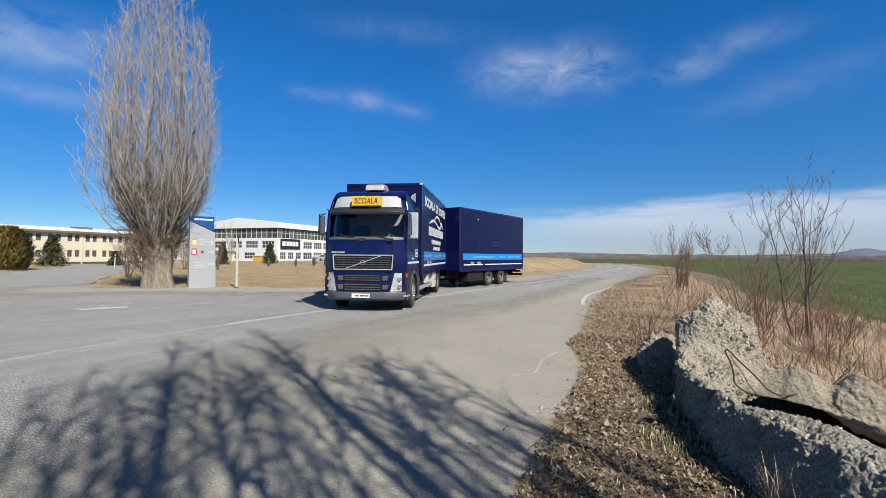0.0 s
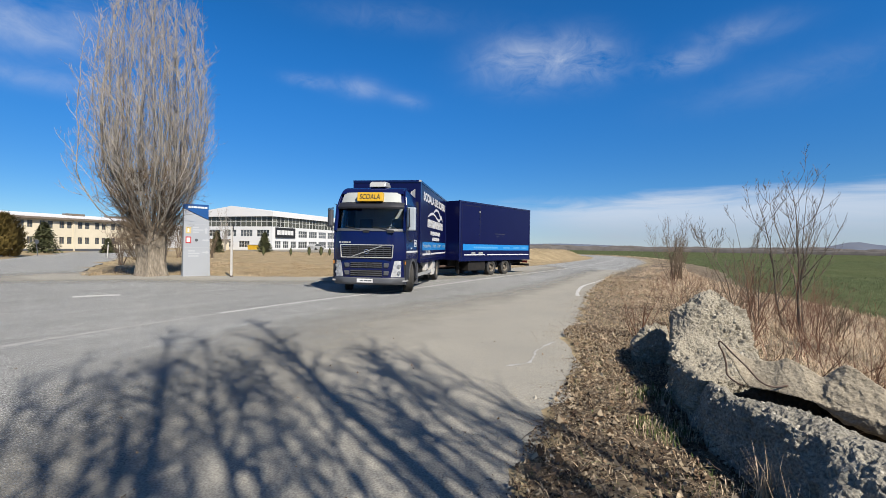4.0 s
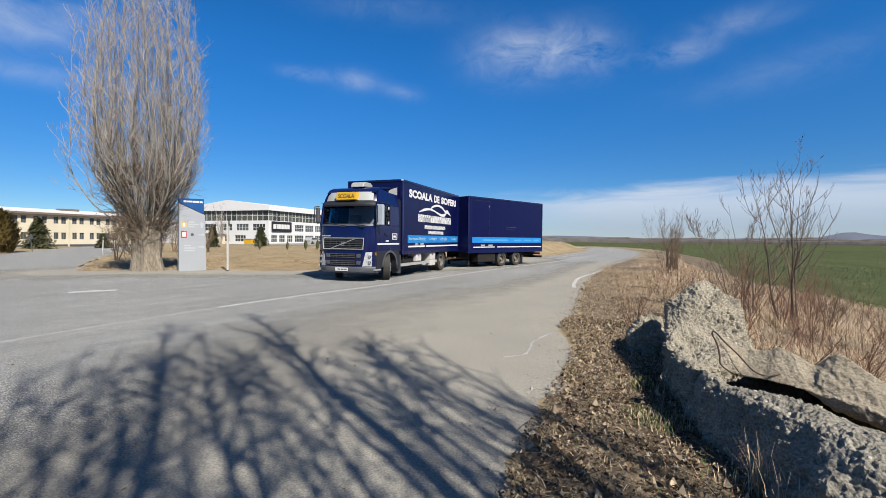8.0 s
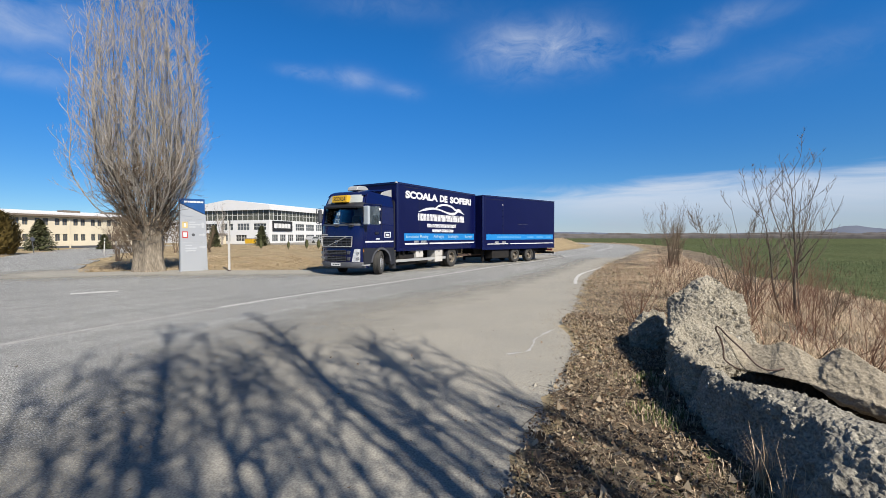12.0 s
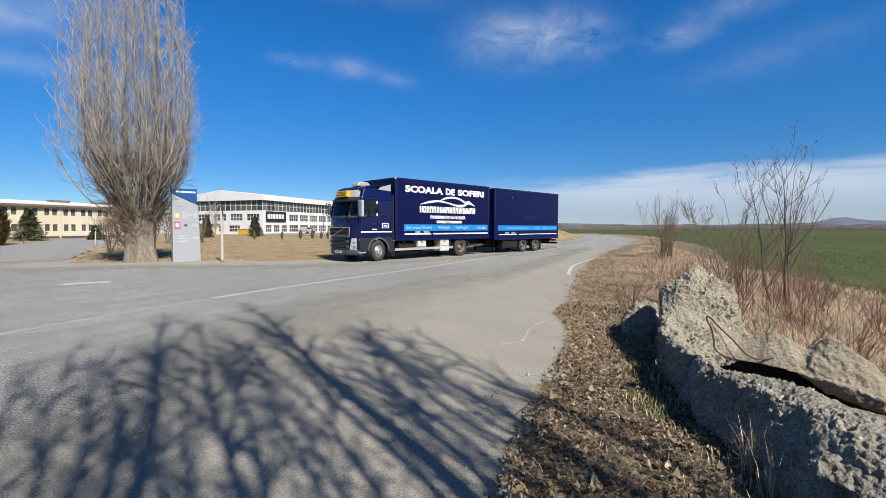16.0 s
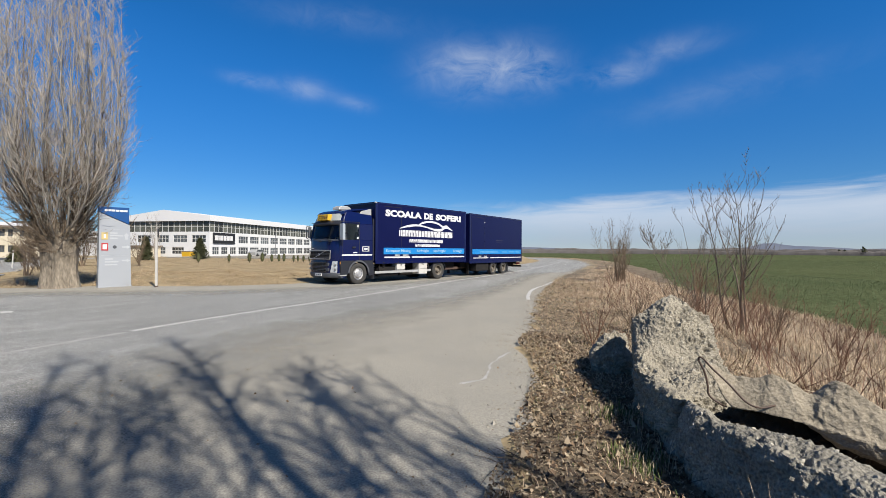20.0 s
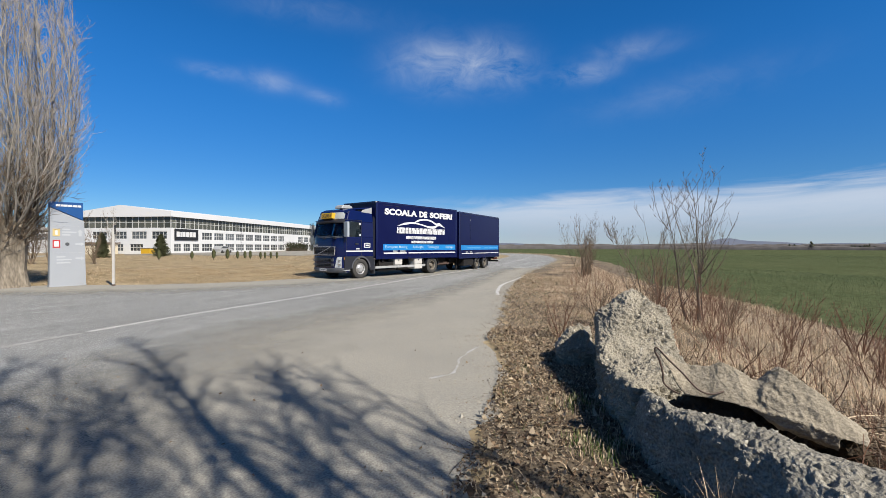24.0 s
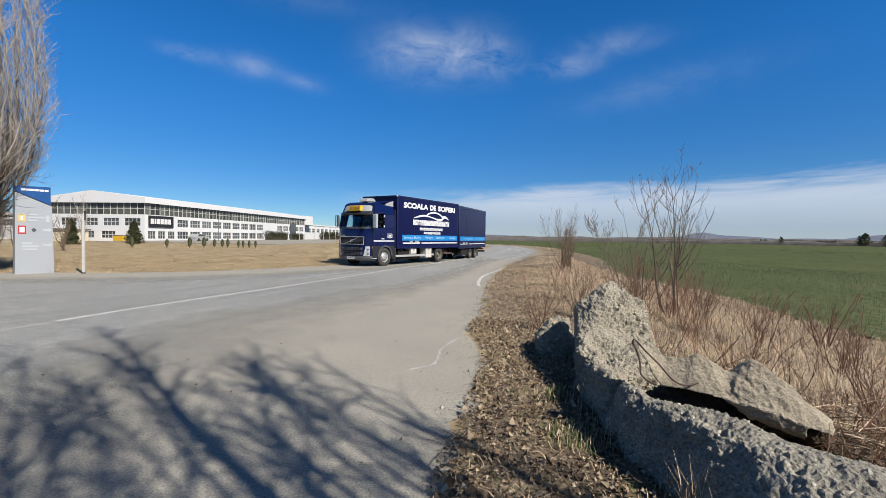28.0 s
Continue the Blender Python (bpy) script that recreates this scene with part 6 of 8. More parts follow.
def rocky(name, hulls, material, label, voxel=0.03, amp=1.0, seed=0.0, stones=0, category="concrete block"):
    """A rough lump: convex pieces fused, then roughened at three scales with stones standing out."""
    bm = bmesh.new()
    for pts in hulls:
        vs = [bm.verts.new(p) for p in pts]
        r = bmesh.ops.convex_hull(bm, input=vs)
        junk = [g for g in r["geom_interior"] if isinstance(g, bmesh.types.BMVert)]
        bmesh.ops.delete(bm, geom=list(set(junk)), context="VERTS")
    bmesh.ops.recalc_face_normals(bm, faces=bm.faces)
    me = bpy.data.meshes.new(name)
    bm.to_mesh(me)
    bm.free()
    o = bpy.data.objects.new(name, me)
    scene.collection.objects.link(o)
    md = o.modifiers.new("fuse", "REMESH")
    md.mode, md.voxel_size = "VOXEL", voxel
    sm = o.modifiers.new("soften", "SMOOTH")
    sm.factor, sm.iterations = 0.5, 1
    out = bpy.data.meshes.new_from_object(o.evaluated_get(bpy.context.evaluated_depsgraph_get()))
    bpy.data.objects.remove(o)
    k = len(out.vertices)
    co = np.empty(k * 3)
    no = np.empty(k * 3)
    out.vertices.foreach_get("co", co)
    out.vertices.foreach_get("normal", no)
    co, no = co.reshape(k, 3), no.reshape(k, 3)
    for i in range(k):
        p = Vector(co[i]) + Vector((seed, seed, 0))
        d = 0.06 * noise.noise(p * 2.1) + 0.045 * noise.noise(p * 5.3)
        # broken patches with knobs, ridges and pits between sandy smooth ones
        k_ = min(1.0, max(0.3, 0.62 + 1.6 * noise.noise(p * 1.6 + Vector((2, 9, 4)))))
        d += 0.05 * k_ * (0.28 - abs(noise.noise(p * 9.0)))
        q = noise.voronoi(p * 19.0)[0]
        d += 0.065 * k_ * max(0.0, 0.42 - q[0])
        d -= 0.11 * k_ * max(0.0, noise.noise(p * 11.0 + Vector((7, 3, 1))) - 0.2)
        d += 0.034 * k_ * noise.noise(p * 29.0) + 0.016 * noise.noise(p * 52.0)
        co[i] += no[i] * d * amp
    out.vertices.foreach_set("co", co.ravel())
    out.materials.clear()
    out.materials.append(M[material])
    out.polygons.foreach_set("use_smooth", [False] * len(out.polygons))
    out.name = name
    o = tagged(new(name, out), label, category)
    # stones that stand out of the broken faces
    rr = random.Random(int(seed))
    for j in range(stones):
        i = rr.randrange(k)
        if co[i][2] < 0.08:
            continue
        c = new("stone", STONES[rr.randrange(len(STONES))])
        sc = rr.uniform(0.009, 0.024) * (1.5 if rr.random() < 0.12 else 1.0)
        c.parent = o
        c.matrix_local = Matrix.Translation(Vector(co[i]) - Vector(no[i]) * sc * 0.35) @ Euler((rr.uniform(0, 6), rr.uniform(0, 6), rr.uniform(0, 6))).to_matrix().to_4x4() @ Matrix.Scale(sc, 4)
    return o


rocky("concrete_chunk", [[(2.58, 5.0, 0.47), (2.75, 5.4, 0.66), (2.94, 5.8, 0.82), (3.2, 5.82, 0.98), (3.34, 5.7, 1.12), (3.44, 5.62, 1.08), (3.64, 5.52, 0.88), (3.56, 5.25, 0.62), (3.46, 5.0, 0.47), (3.35, 6.05, 0.98),
                           (2.6, 5.0, -0.12), (2.95, 5.85, -0.12), (3.3, 6.2, -0.15), (3.8, 5.9, -0.15), (3.85, 5.3, -0.15), (3.55, 4.95, -0.15)],
                          [(2.4, 4.2, 0.25), (2.46, 4.6, 0.33), (2.58, 5.05, 0.48), (3.46, 5.05, 0.5), (2.45, 4.06, 0.45), (2.88, 4.2, 0.42), (3.25, 4.5, 0.42), (2.9, 4.5, 0.45),
                           (2.38, 4.15, -0.12), (2.6, 5.05, -0.12), (3.55, 5.05, -0.15), (3.3, 4.4, -0.15), (2.85, 4.15, -0.12)]],
      "concrete", "large rough grey concrete lump with exposed stones, upright on the verge", 0.0145, 1.0, 3.0, 200)
# beam: along it, its front and back upper edges and its foot
_bs = [(2.36, 3.86, 2.48, 3.96, 2.38, 4.15), (2.32, 3.58, 2.4, 3.64, 2.33, 3.65), (2.36, 3.24, 2.5, 3.28, 2.29, 3.22), (2.4, 2.94, 2.63, 3.0, 2.28, 2.85), (2.46, 2.68, 2.73, 2.74, 2.26, 2.58), (2.5, 2.32, 2.89, 2.42, 2.24, 2.22), (2.64, 1.84, 3.1, 1.98, 2.38, 1.72), (2.75, 1.1, 3.4, 1.3, 2.65, 1.05)]
_bh = []
for _p, _q in zip(_bs, _bs[1:]):
    _h = []
    for _a, _b, _c, _d, _e, _f in (_p, _q):
        _z = 0.5 + 0.05 * min(1.0, max(0.0, (3.7 - _b) / 0.7))
        _k = min(1.0, max(0.0, (2.95 - _b) / 0.5))
        _h.append(((_a, _b, _z - 0.03), (_a - 0.035 + (_e - _a) * 0.85 * _k, _b, 0.33), (_a - 0.02, _b, -0.12), ((_a + _c) / 2, (_b + _d) / 2, _z + 0.005), (_c, _d, _z - 0.015), (_c + 0.1, _d + 0.06, 0.3), (_c + 0.12, _d + 0.08, -0.12)))
        _h.append(((_a + (_e - _a) * (0.2 + 0.6 * _k), _b, 0.34), (_e + 0.01, _f, 0.17), (_e - 0.02, _f, 0.06), (_e, _f, -0.12), (_c, _d, 0.3), (_c, _d, -0.12)))
    _bh += [_h[0] + _h[2], _h[1] + _h[3]]
rocky("concrete_beam", _bh, "concrete_darker", "long broken concrete beam with a pitted face, lying on the verge", 0.0115, 0.52, 9.0, 140)
SA, SD, SN = Vector((2.40, 3.78, 0)), Vector((0.787, -0.617, 0)), Vector((0.617, 0.787, 0))


def slab_at(s, z, back=0.0):
    return tuple(SA + SD * s + SN * back + Vector((0, 0, z)))


# broken slab: (along, underside, crest, depth of the crest)
_st = [(0.07, 0.795, 0.845, 0.05), (0.135, 0.71, 0.785, 0.1), (0.19, 0.6, 0.74, 0.14), (0.24, 0.53, 0.728, 0.17), (0.33, 0.53, 0.728, 0.2), (0.39, 0.53, 0.745, 0.2), (0.46, 0.528, 0.787, 0.2), (0.54, 0.522, 0.762, 0.2), (0.645, 0.505, 0.69, 0.22),
       (0.675, 0.5, 0.676, 0.22), (0.755, 0.485, 0.762, 0.24), (0.8, 0.478, 0.795, 0.25), (0.85, 0.47, 0.778, 0.25), (0.94, 0.45, 0.708, 0.25), (1.04, 0.428, 0.635, 0.25), (1.11, 0.412, 0.55, 0.23), (1.25, 0.38, 0.45, 0.2)]
_hulls = []
for (s0, l0, c0, d0), (s1, l1, c1, d1) in zip(_st, _st[1:]):
    _hulls.append([slab_at(s0, l0), slab_at(s0, c0, min(0.13, d0)), slab_at(s0, c0 - 0.04, d0 + 0.06), slab_at(s0, l0 - 0.03, d0 + 0.08), slab_at(s1, l1), slab_at(s1, c1, min(0.13, d1)), slab_at(s1, c1 - 0.04, d1 + 0.06), slab_at(s1, l1 - 0.03, d1 + 0.08)])
# its smooth underside curves down to the beam
for (s0, l0, c0, d0), (s1, l1, c1, d1) in zip(_st[8:15], _st[9:16]):
    k0, k1 = 0.11 * min(1.0, (s0 - 0.6) / 0.2), 0.11 * min(1.0, (s1 - 0.6) / 0.2)
    _hulls.append([slab_at(s0, l0 + 0.02), slab_at(s0, l0 - k0 * 0.6, 0.015), slab_at(s0, l0 - k0, 0.07), slab_at(s0, l0, 0.2), slab_at(s1, l1 + 0.02), slab_at(s1, l1 - k1 * 0.6, 0.015), slab_at(s1, l1 - k1, 0.07), slab_at(s1, l1, 0.2)])
rocky("concrete_slab", _hulls, "concrete_tan", "thin broken tan-grey concrete slab propped behind the beam", 0.011, 0.2, 21.0, 0)
rocky("soil_mound", [[slab_at(0.0, 0.34, 0.0), slab_at(0.05, 0.36, 0.3), slab_at(0.0, -0.12, 0.0), slab_at(0.3, 0.48, 0.26), slab_at(1.2, 0.38, 0.24), slab_at(1.25, 0.4, 0.44), slab_at(0.45, 0.5, 0.44), slab_at(0.35, -0.12, 0.34), slab_at(1.4, -0.12, 0.3), slab_at(1.4, -0.12, 0.7), slab_at(0.4, -0.12, 0.7)]], "soil_gap_shade", "dark soil under the propped slab, colour deepened as the gap's shade", 0.022, 1.1, 27.0, 0, "soil")
rocky("concrete_lump", [[(2.71, 6.5, 0.29), (2.83, 6.5, 0.45), (2.99, 6.5, 0.55), (3.15, 6.5, 0.5), (2.68, 6.5, 0.0), (2.66, 6.4, -0.1), (2.85, 6.2, -0.1), (3.2, 6.2, -0.1), (3.3, 6.9, -0.1), (2.8, 6.9, -0.1), (3.1, 6.8, 0.4), (2.82, 6.75, 0.3), (2.82, 6.32, 0.2), (3.0, 6.28, 0.3)]],
      "concrete", "smaller rough concrete lump beside the large one", 0.02, 0.9, 33.0, 60)
_w = [(0.2, 0.52, 0.06), (0.175, 0.555, -0.03), (0.105, 0.61, -0.05), (0.095, 0.69, -0.05), (0.073, 0.78, -0.05), (0.04, 0.845, -0.05), (0.048, 0.872, -0.05), (0.078, 0.852, -0.05), (0.125, 0.8, -0.05), (0.225, 0.705, -0.045), (0.32, 0.605, -0.045), (0.4, 0.578, -0.03), (0.48, 0.592, 0.04)]
_pts = catmull([slab_at(*q) for q in _w], 0.02)
obj("bent_rebar", Build().tube([tuple(p) for p in _pts], 0.007, 6), "rust", label="bent rusty reinforcing bar sticking out of the slab", category="steel bar", smooth=True)


# ---- the tree behind the camera that shades the road ----
def make_shade_tree():
    rr = random.Random(8)
    bx, by = 2.3, -2.05
    tr = thing("bare_tree", "bare many-stemmed tree by the roadside casting its shadow on the asphalt", "tree", at=pose(bx, by, 0))
    pu, su = Vector((0.8, 0.6, 0)), Vector((-0.6, 0.8, 0))
    obj("trunk", Build().tube([(0, 0, -0.15), (0.02, 0.03, 0.5), (0.0, 0.0, 1.0)], [0.34, 0.26, 0.24], 12), "bark_grey", tr, smooth=True)
    tw = Build()
    # upright stems side by side: place across the light low down and at the top, height, radius
    stems = [(1.25, 1.3, 10.0, 0.16), (1.08, 1.14, 8.4, 0.05), (0.25, 0.42, 7.0, 0.05), (0.08, 0.27, 8.6, 0.058), (-0.09, -0.11, 7.2, 0.03), (-0.4, -0.16, 9.2, 0.07), (-0.52, -0.68, 7.4, 0.048),
             (-0.74, -0.84, 7.3, 0.048), (-0.9, -1.2, 7.6, 0.034), (1.46, 2.3, 6.6, 0.04), (1.85, 2.42, 6.8, 0.034), (2.57, 2.95, 6.6, 0.03), (-1.18, -1.6, 7.2, 0.032),
             (0.5, 0.8, 7.4, 0.034), (0.86, 0.78, 7.0, 0.028), (-1.5, -2.3, 6.6, 0.034), (-1.85, -2.8, 5.8, 0.03), (2.2, 2.7, 6.6, 0.026), (1.62, 1.7, 7.2, 0.03),
             (-0.3, -0.4, 7.8, 0.024), (0.66, 0.6, 7.4, 0.024), (2.05, 2.1, 6.2, 0.026)]
    for lo, hi, h, r in stems:
        r = r * 1.3 if r < 0.1 else r
        s = rr.uniform(-0.6, 0.6)
        foot = Vector((0, 0, 0.75))
        knee = pu * (lo * 0.5) + su * s * 0.5 + Vector((0, 0, 1.55))
        pts = [tuple(foot), tuple(knee)]
        n = 8
        ph = rr.uniform(0, 6)
        for i in range(n + 1):
            u = i / n
            z = 2.6 + (h - 2.6) * u
            f = max(0.0, (z - 4.3) / (h - 4.3))
            pts.append(tuple(pu * (lo * (0.86 + 0.14 * min(1, u * 4)) + (hi - lo) * f + 0.035 * math.sin(ph + i * 1.4)) + su * (s + 0.05 * math.cos(ph + i)) + Vector((0, 0, z * 1.193))))
        pts = [tuple(q) for q in catmull(pts, 0.4)]
        rad = [r * (1 - 0.9 * (i / (len(pts) - 1)) ** 0.65) + 0.006 for i in range(len(pts))]
        obj("stem", Build().tube(pts, rad, 6), "bark_grey", tr, smooth=True)
        for j in range(int(min(r, 0.11) * 95)):
            u = rr.uniform(0.5, 0.95)
            q, d = at_len(pts, u)
            a = rr.uniform(0, 2 * math.pi)
            b, br = branchy(rr, q, d + Vector((math.cos(a) * 0.5, math.sin(a) * 0.5, 0.1)), rr.uniform(1.0, 2.2) * (1.3 - 0.7 * u), min(r, 0.1) * 0.38 * (1.3 - u * 0.8) + 0.004, 7, 0.13, 0.08, 0.3)
            obj("branch", Build().tube(b, br, 5), "bark_grey", tr)
            for k in range(9):
                q3, d3 = at_len(b, rr.uniform(0.15, 0.98))
                a2 = rr.uniform(0, 2 * math.pi)
                c, cr = branchy(rr, q3, d3 + Vector((math.cos(a2) * 0.7, math.sin(a2) * 0.7, 0.15)), rr.uniform(0.3, 0.8), 0.0085, 4, 0.16, 0.06, 0.4)
                tw.tube(c, cr, 3, cap=False)
        for j in range(int(h * (9.5 if lo > 1.4 else 6.2))):
            u = rr.uniform(0.28, 0.99)
            q, d = at_len(pts, u)
            a = rr.uniform(0, 2 * math.pi)
            sp = rr.uniform(0.3, 0.85)
            ln = rr.uniform(0.4, 1.4) * (1.2 - 0.55 * u)
            b, br = branchy(rr, q, d + Vector((math.cos(a) * sp, math.sin(a) * sp, 0.15)), ln, rr.uniform(0.007, 0.015) * (1.25 - 0.5 * u), 5, 0.12, 0.08, 0.3)
            tw.tube(b, br, 3, cap=False)
            for k in range(3):
                q3, d3 = at_len(b, rr.uniform(0.2, 0.95))
                a2 = rr.uniform(0, 2 * math.pi)
                c, cr = branchy(rr, q3, d3 + Vector((math.cos(a2) * 0.6, math.sin(a2) * 0.6, 0.2)), ln * rr.uniform(0.25, 0.5), 0.0065, 2, 0.12, 0.08, 0.4)
                tw.tube(c, cr, 3, cap=False)
    obj("twig_crown", tw, "twig_dark", tr, kind="stuff")


make_shade_tree()

# ---- shrubs on the verge ----
sapling(7.42, 10.2, -0.45, 3.95, 5, 0.15, 5, "bare grey-brown sapling with several forking stems in the ditch", 0.027, (-0.06, 0.0))
sapling(6.3, 10.0, -0.4, 3.0, 4, 0.12, 17, "slender bare sapling beside the forked one", 0.018, (0.02, 0.0))
bare_shrub("bare_bush", 10.2, 23.0, -0.2, 3.7, 10, 0.36, 23, "bare brown bush on the verge by the bend", 0.03, "twig_brown", 18)
bare_shrub("bare_bush", 11.6, 25.4, -0.25, 2.9, 9, 0.42, 29, "bare brown bush on the verge by the bend", 0.028, "twig_brown", 15)
bare_shrub("bare_bush", 3.35, 8.1, 0.0, 1.25, 7, 0.5, 31, "small reddish bare bush behind the concrete", 0.012, "red_stem", 6)
bare_shrub("bare_bush", 8.6, 13.2, -0.45, 1.7, 8, 0.6, 37, "low bare bush in the dry grass", 0.016, "twig_dark", 6)
bare_shrub("bare_bush", 9.3, 8.2, -0.5, 1.5, 8, 0.6, 41, "low bare bush in the dry grass", 0.016, "red_stem", 6)
bare_shrub("bramble_bush", 5.4, 4.2, -0.2, 1.25, 12, 0.9, 43, "tangled reddish bramble behind the concrete slab", 0.01, "red_stem", 6)
bare_shrub("bramble_bush", 4.3, 2.6, -0.1, 1.0, 12, 1.0, 47, "tangled reddish bramble behind the concrete slab", 0.01, "red_stem", 6)
bare_shrub("bramble_bush", 3.9, 3.3, -0.1, 0.8, 14, 1.1, 48, "tangled reddish bramble at the slab's end", 0.008, "red_stem", 8)
bare_shrub("bramble_bush", 3.6, 2.75, -0.05, 0.7, 14, 1.2, 49, "tangled reddish bramble at the slab's end", 0.008, "red_stem", 8)
bare_shrub("bramble_bush", 4.9, 5.4, -0.2, 1.1, 12, 0.9, 50, "tangled reddish bramble behind the concrete", 0.009, "red_stem", 8)
bare_shrub("bramble_bush", 4.4, 7.2, -0.2, 1.2, 12, 0.8, 51, "tangled reddish bramble behind the concrete", 0.009, "red_stem", 8)
for i, (x, y) in enumerate(((3.75, 2.35), (4.15, 3.0), (4.5, 3.9), (3.5, 3.55), (5.3, 3.2), (4.2, 4.6))):
    bare_shrub("bramble_bush", x, y, -0.1, 0.75, 16, 1.3, 520 + i, "low tangled brown bramble at the slab's end", 0.008, "leaf_dry" if i % 2 else "red_stem", 9)
for i, (x, y, h) in enumerate(((5.0, 8.3, 1.5), (5.8, 9.2, 1.7), (6.7, 9.3, 1.6), (7.9, 9.8, 1.5), (5.7, 7.4, 1.2), (8.4, 11.0, 1.6), (4.5, 9.0, 1.2), (7.0, 10.9, 1.9), (7.2, 7.6, 1.3))):
    bare_shrub("bare_bush", x, y, float(hgt([x], [y])[0]), h, 11, 0.5, 560 + i, "thin red-brown bare bush in the dry grass", 0.009, "red_stem" if i % 3 else "twig_brown", 8)
bare_shrub("bramble_bush", 6.8, 5.8, -0.35, 1.5, 10, 0.7, 53, "tangled reddish bramble in the dry grass", 0.012, "red_stem", 7)

for x, y, h, sd in ((2.3, 4.3, 0.55, 1), (2.29, 4.02, 0.55, 2), (2.26, 3.85, 0.5, 3), (2.55, 6.15, 0.45, 4)):
    bare_shrub("dry_weed", x, y, 0.0, h, 2, 0.12, 500 + sd, "thin pale dead weed standing against the concrete", 0.0035, "straw_pale", 1)

# ---- trees and hedges by the factory ----
thuja(-43.2, 37.0, 0.0, 4.0, 1.75, 3, "needle_gold", "broad golden-green conifer beside the side road")
conifer(-51.5, 49.2, 0.0, 3.7, 2.1, 5, "needle", "dark green spruce in front of the office block")
conifer(-38.4, 63.2, 0.0, 3.3, 1.0, 7, "needle", "dark green spruce before the factory")
conifer(-35.2, 71.5, 0.0, 3.4, 1.5, 9, "needle", "dark green spruce before the factory")
conifer(-48.0, 54.5, 0.0, 1.9, 0.9, 13, "needle", "small young spruce in front of the office block")
bare_shrub("bare_tree", -47.6, 55.5, 0.0, 4.2, 8, 0.5, 61, "small bare tree in front of the office block", 0.07, "twig_dark", 16)
bare_shrub("bare_tree", -46.0, 78.0, 0.0, 8.0, 6, 0.2, 67, "slim bare tree before the factory end wall", 0.07, "twig_tan", 14)
bare_shrub("bare_tree", -24.0, 28.5, 0.0, 3.0, 6, 0.4, 71, "bare shrub behind the poplar", 0.04, "twig_dark", 10)
bare_shrub("bare_tree", -21.5, 27.5, 0.0, 3.6, 7, 0.35, 73, "bare shrub behind the poplar", 0.04, "twig_dark", 10)
bare_shrub("bare_tree", 2.0, 95.0, 1.0, 5.5, 6, 0.4, 79, "lone bare tree on the far bank", 0.09, "twig_dark", 10)


def cypress(x, y, h, r, seed):
    rr = random.Random(seed)
    c = thing("clipped_cypress", "small clipped dark cypress before the factory", "shrub", "clipped cypresses", at=pose(x, y, 0.12))
    b = Build()
    for i in range(220):
        u = rr.random()
        a = rr.uniform(0, 2 * math.pi)
        rad = r * math.sin(math.pi * min(1, 0.12 + 0.88 * u)) ** 0.7 * rr.uniform(0.75, 1.05)
        p = Vector((rad * math.cos(a), rad * math.sin(a), 0.1 + u * h))
        s = Vector((-math.sin(a), math.cos(a), 0)) * 0.07
        t = Vector((math.cos(a) * 0.05, math.sin(a) * 0.05, 0.3))
        b.add([tuple(p - s), tuple(p + s), tuple(p + t)], [(0, 1, 2)])
    obj("trunk", Build().tube([(0, 0, -0.3), (0, 0, h * 0.6)], 0.05, 5), "twig_dark", c)
    obj("foliage", b, "needle", c)


for i, (x, y, h) in enumerate(((-25.75, 52.3, 1.25), (-22.9, 53.7, 0.95), (-20.85, 54.5, 1.3), (-19.5, 55.0, 1.35), (-18.5, 55.4, 1.0), (-17.75, 55.7, 1.0), (-17.2, 55.9, 1.1), (-16.1, 56.2, 0.8), (-15.6, 56.3, 0.75), (-14.97, 56.5, 0.75), (-14.3, 56.7, 0.75))):
    cypress(x, y, h * 0.6, 0.15 * h, 100 + i)
for x, y, h in ((-33.7, 38.3, 1.5), (-37.4, 43.9, 1.4), (-36.2, 44.3, 1.3)):
    sk_ = thing("marker_stake", "thin white marker stake at the roadside", "post", "marker stakes", at=pose(x, y, 0, 0, 4, 0))
    obj("shaft", Build().box(-0.04, 0.04, -0.03, 0.03, -0.2, h), "pole_white", sk_, bevel=0.006)
    obj("cap", Build().box(-0.045, 0.045, -0.035, 0.035, h - 0.25, h - 0.12), "black", sk_)
sp_ = thing("sign_post", "leaning grey signpost with a round plate beside the side road", "sign", at=pose(-43.0, 40.5, 0, 0, -8, 0))
obj("shaft", Build().tube([(0, 0, -0.2), (0, 0, 1.5)], 0.04, 8), "plastic_grey", sp_)
obj("plate", Build().tube([(0.06, 0, 1.4), (0.09, 0, 1.4)], 0.22, 18), "plastic_grey", sp_)
for i, (x, y, h) in enumerate(((-31.2, 42.4, 4.4), (-29.9, 42.6, 5.0), (-28.6, 43.4, 4.6), (-30.4, 45.0, 5.4), (-27.2, 44.2, 3.6))):
    bare_shrub("bare_tree", x, y, 0.0, h, 7, 0.4, 400 + i, "brown bare tree in the thicket beyond the poplar", 0.05, "twig_brown", 16)
for i, (x, y, h) in enumerate(((-16.4, 21.2, 0.8), (-13.9, 21.6, 0.9), (-17.3, 20.6, 0.6))):
    bare_shrub("bare_bush", x, y, 0.0, h, 9, 0.9, 430 + i, "low dry brush round the poplar's foot", 0.01, "twig_brown", 7)


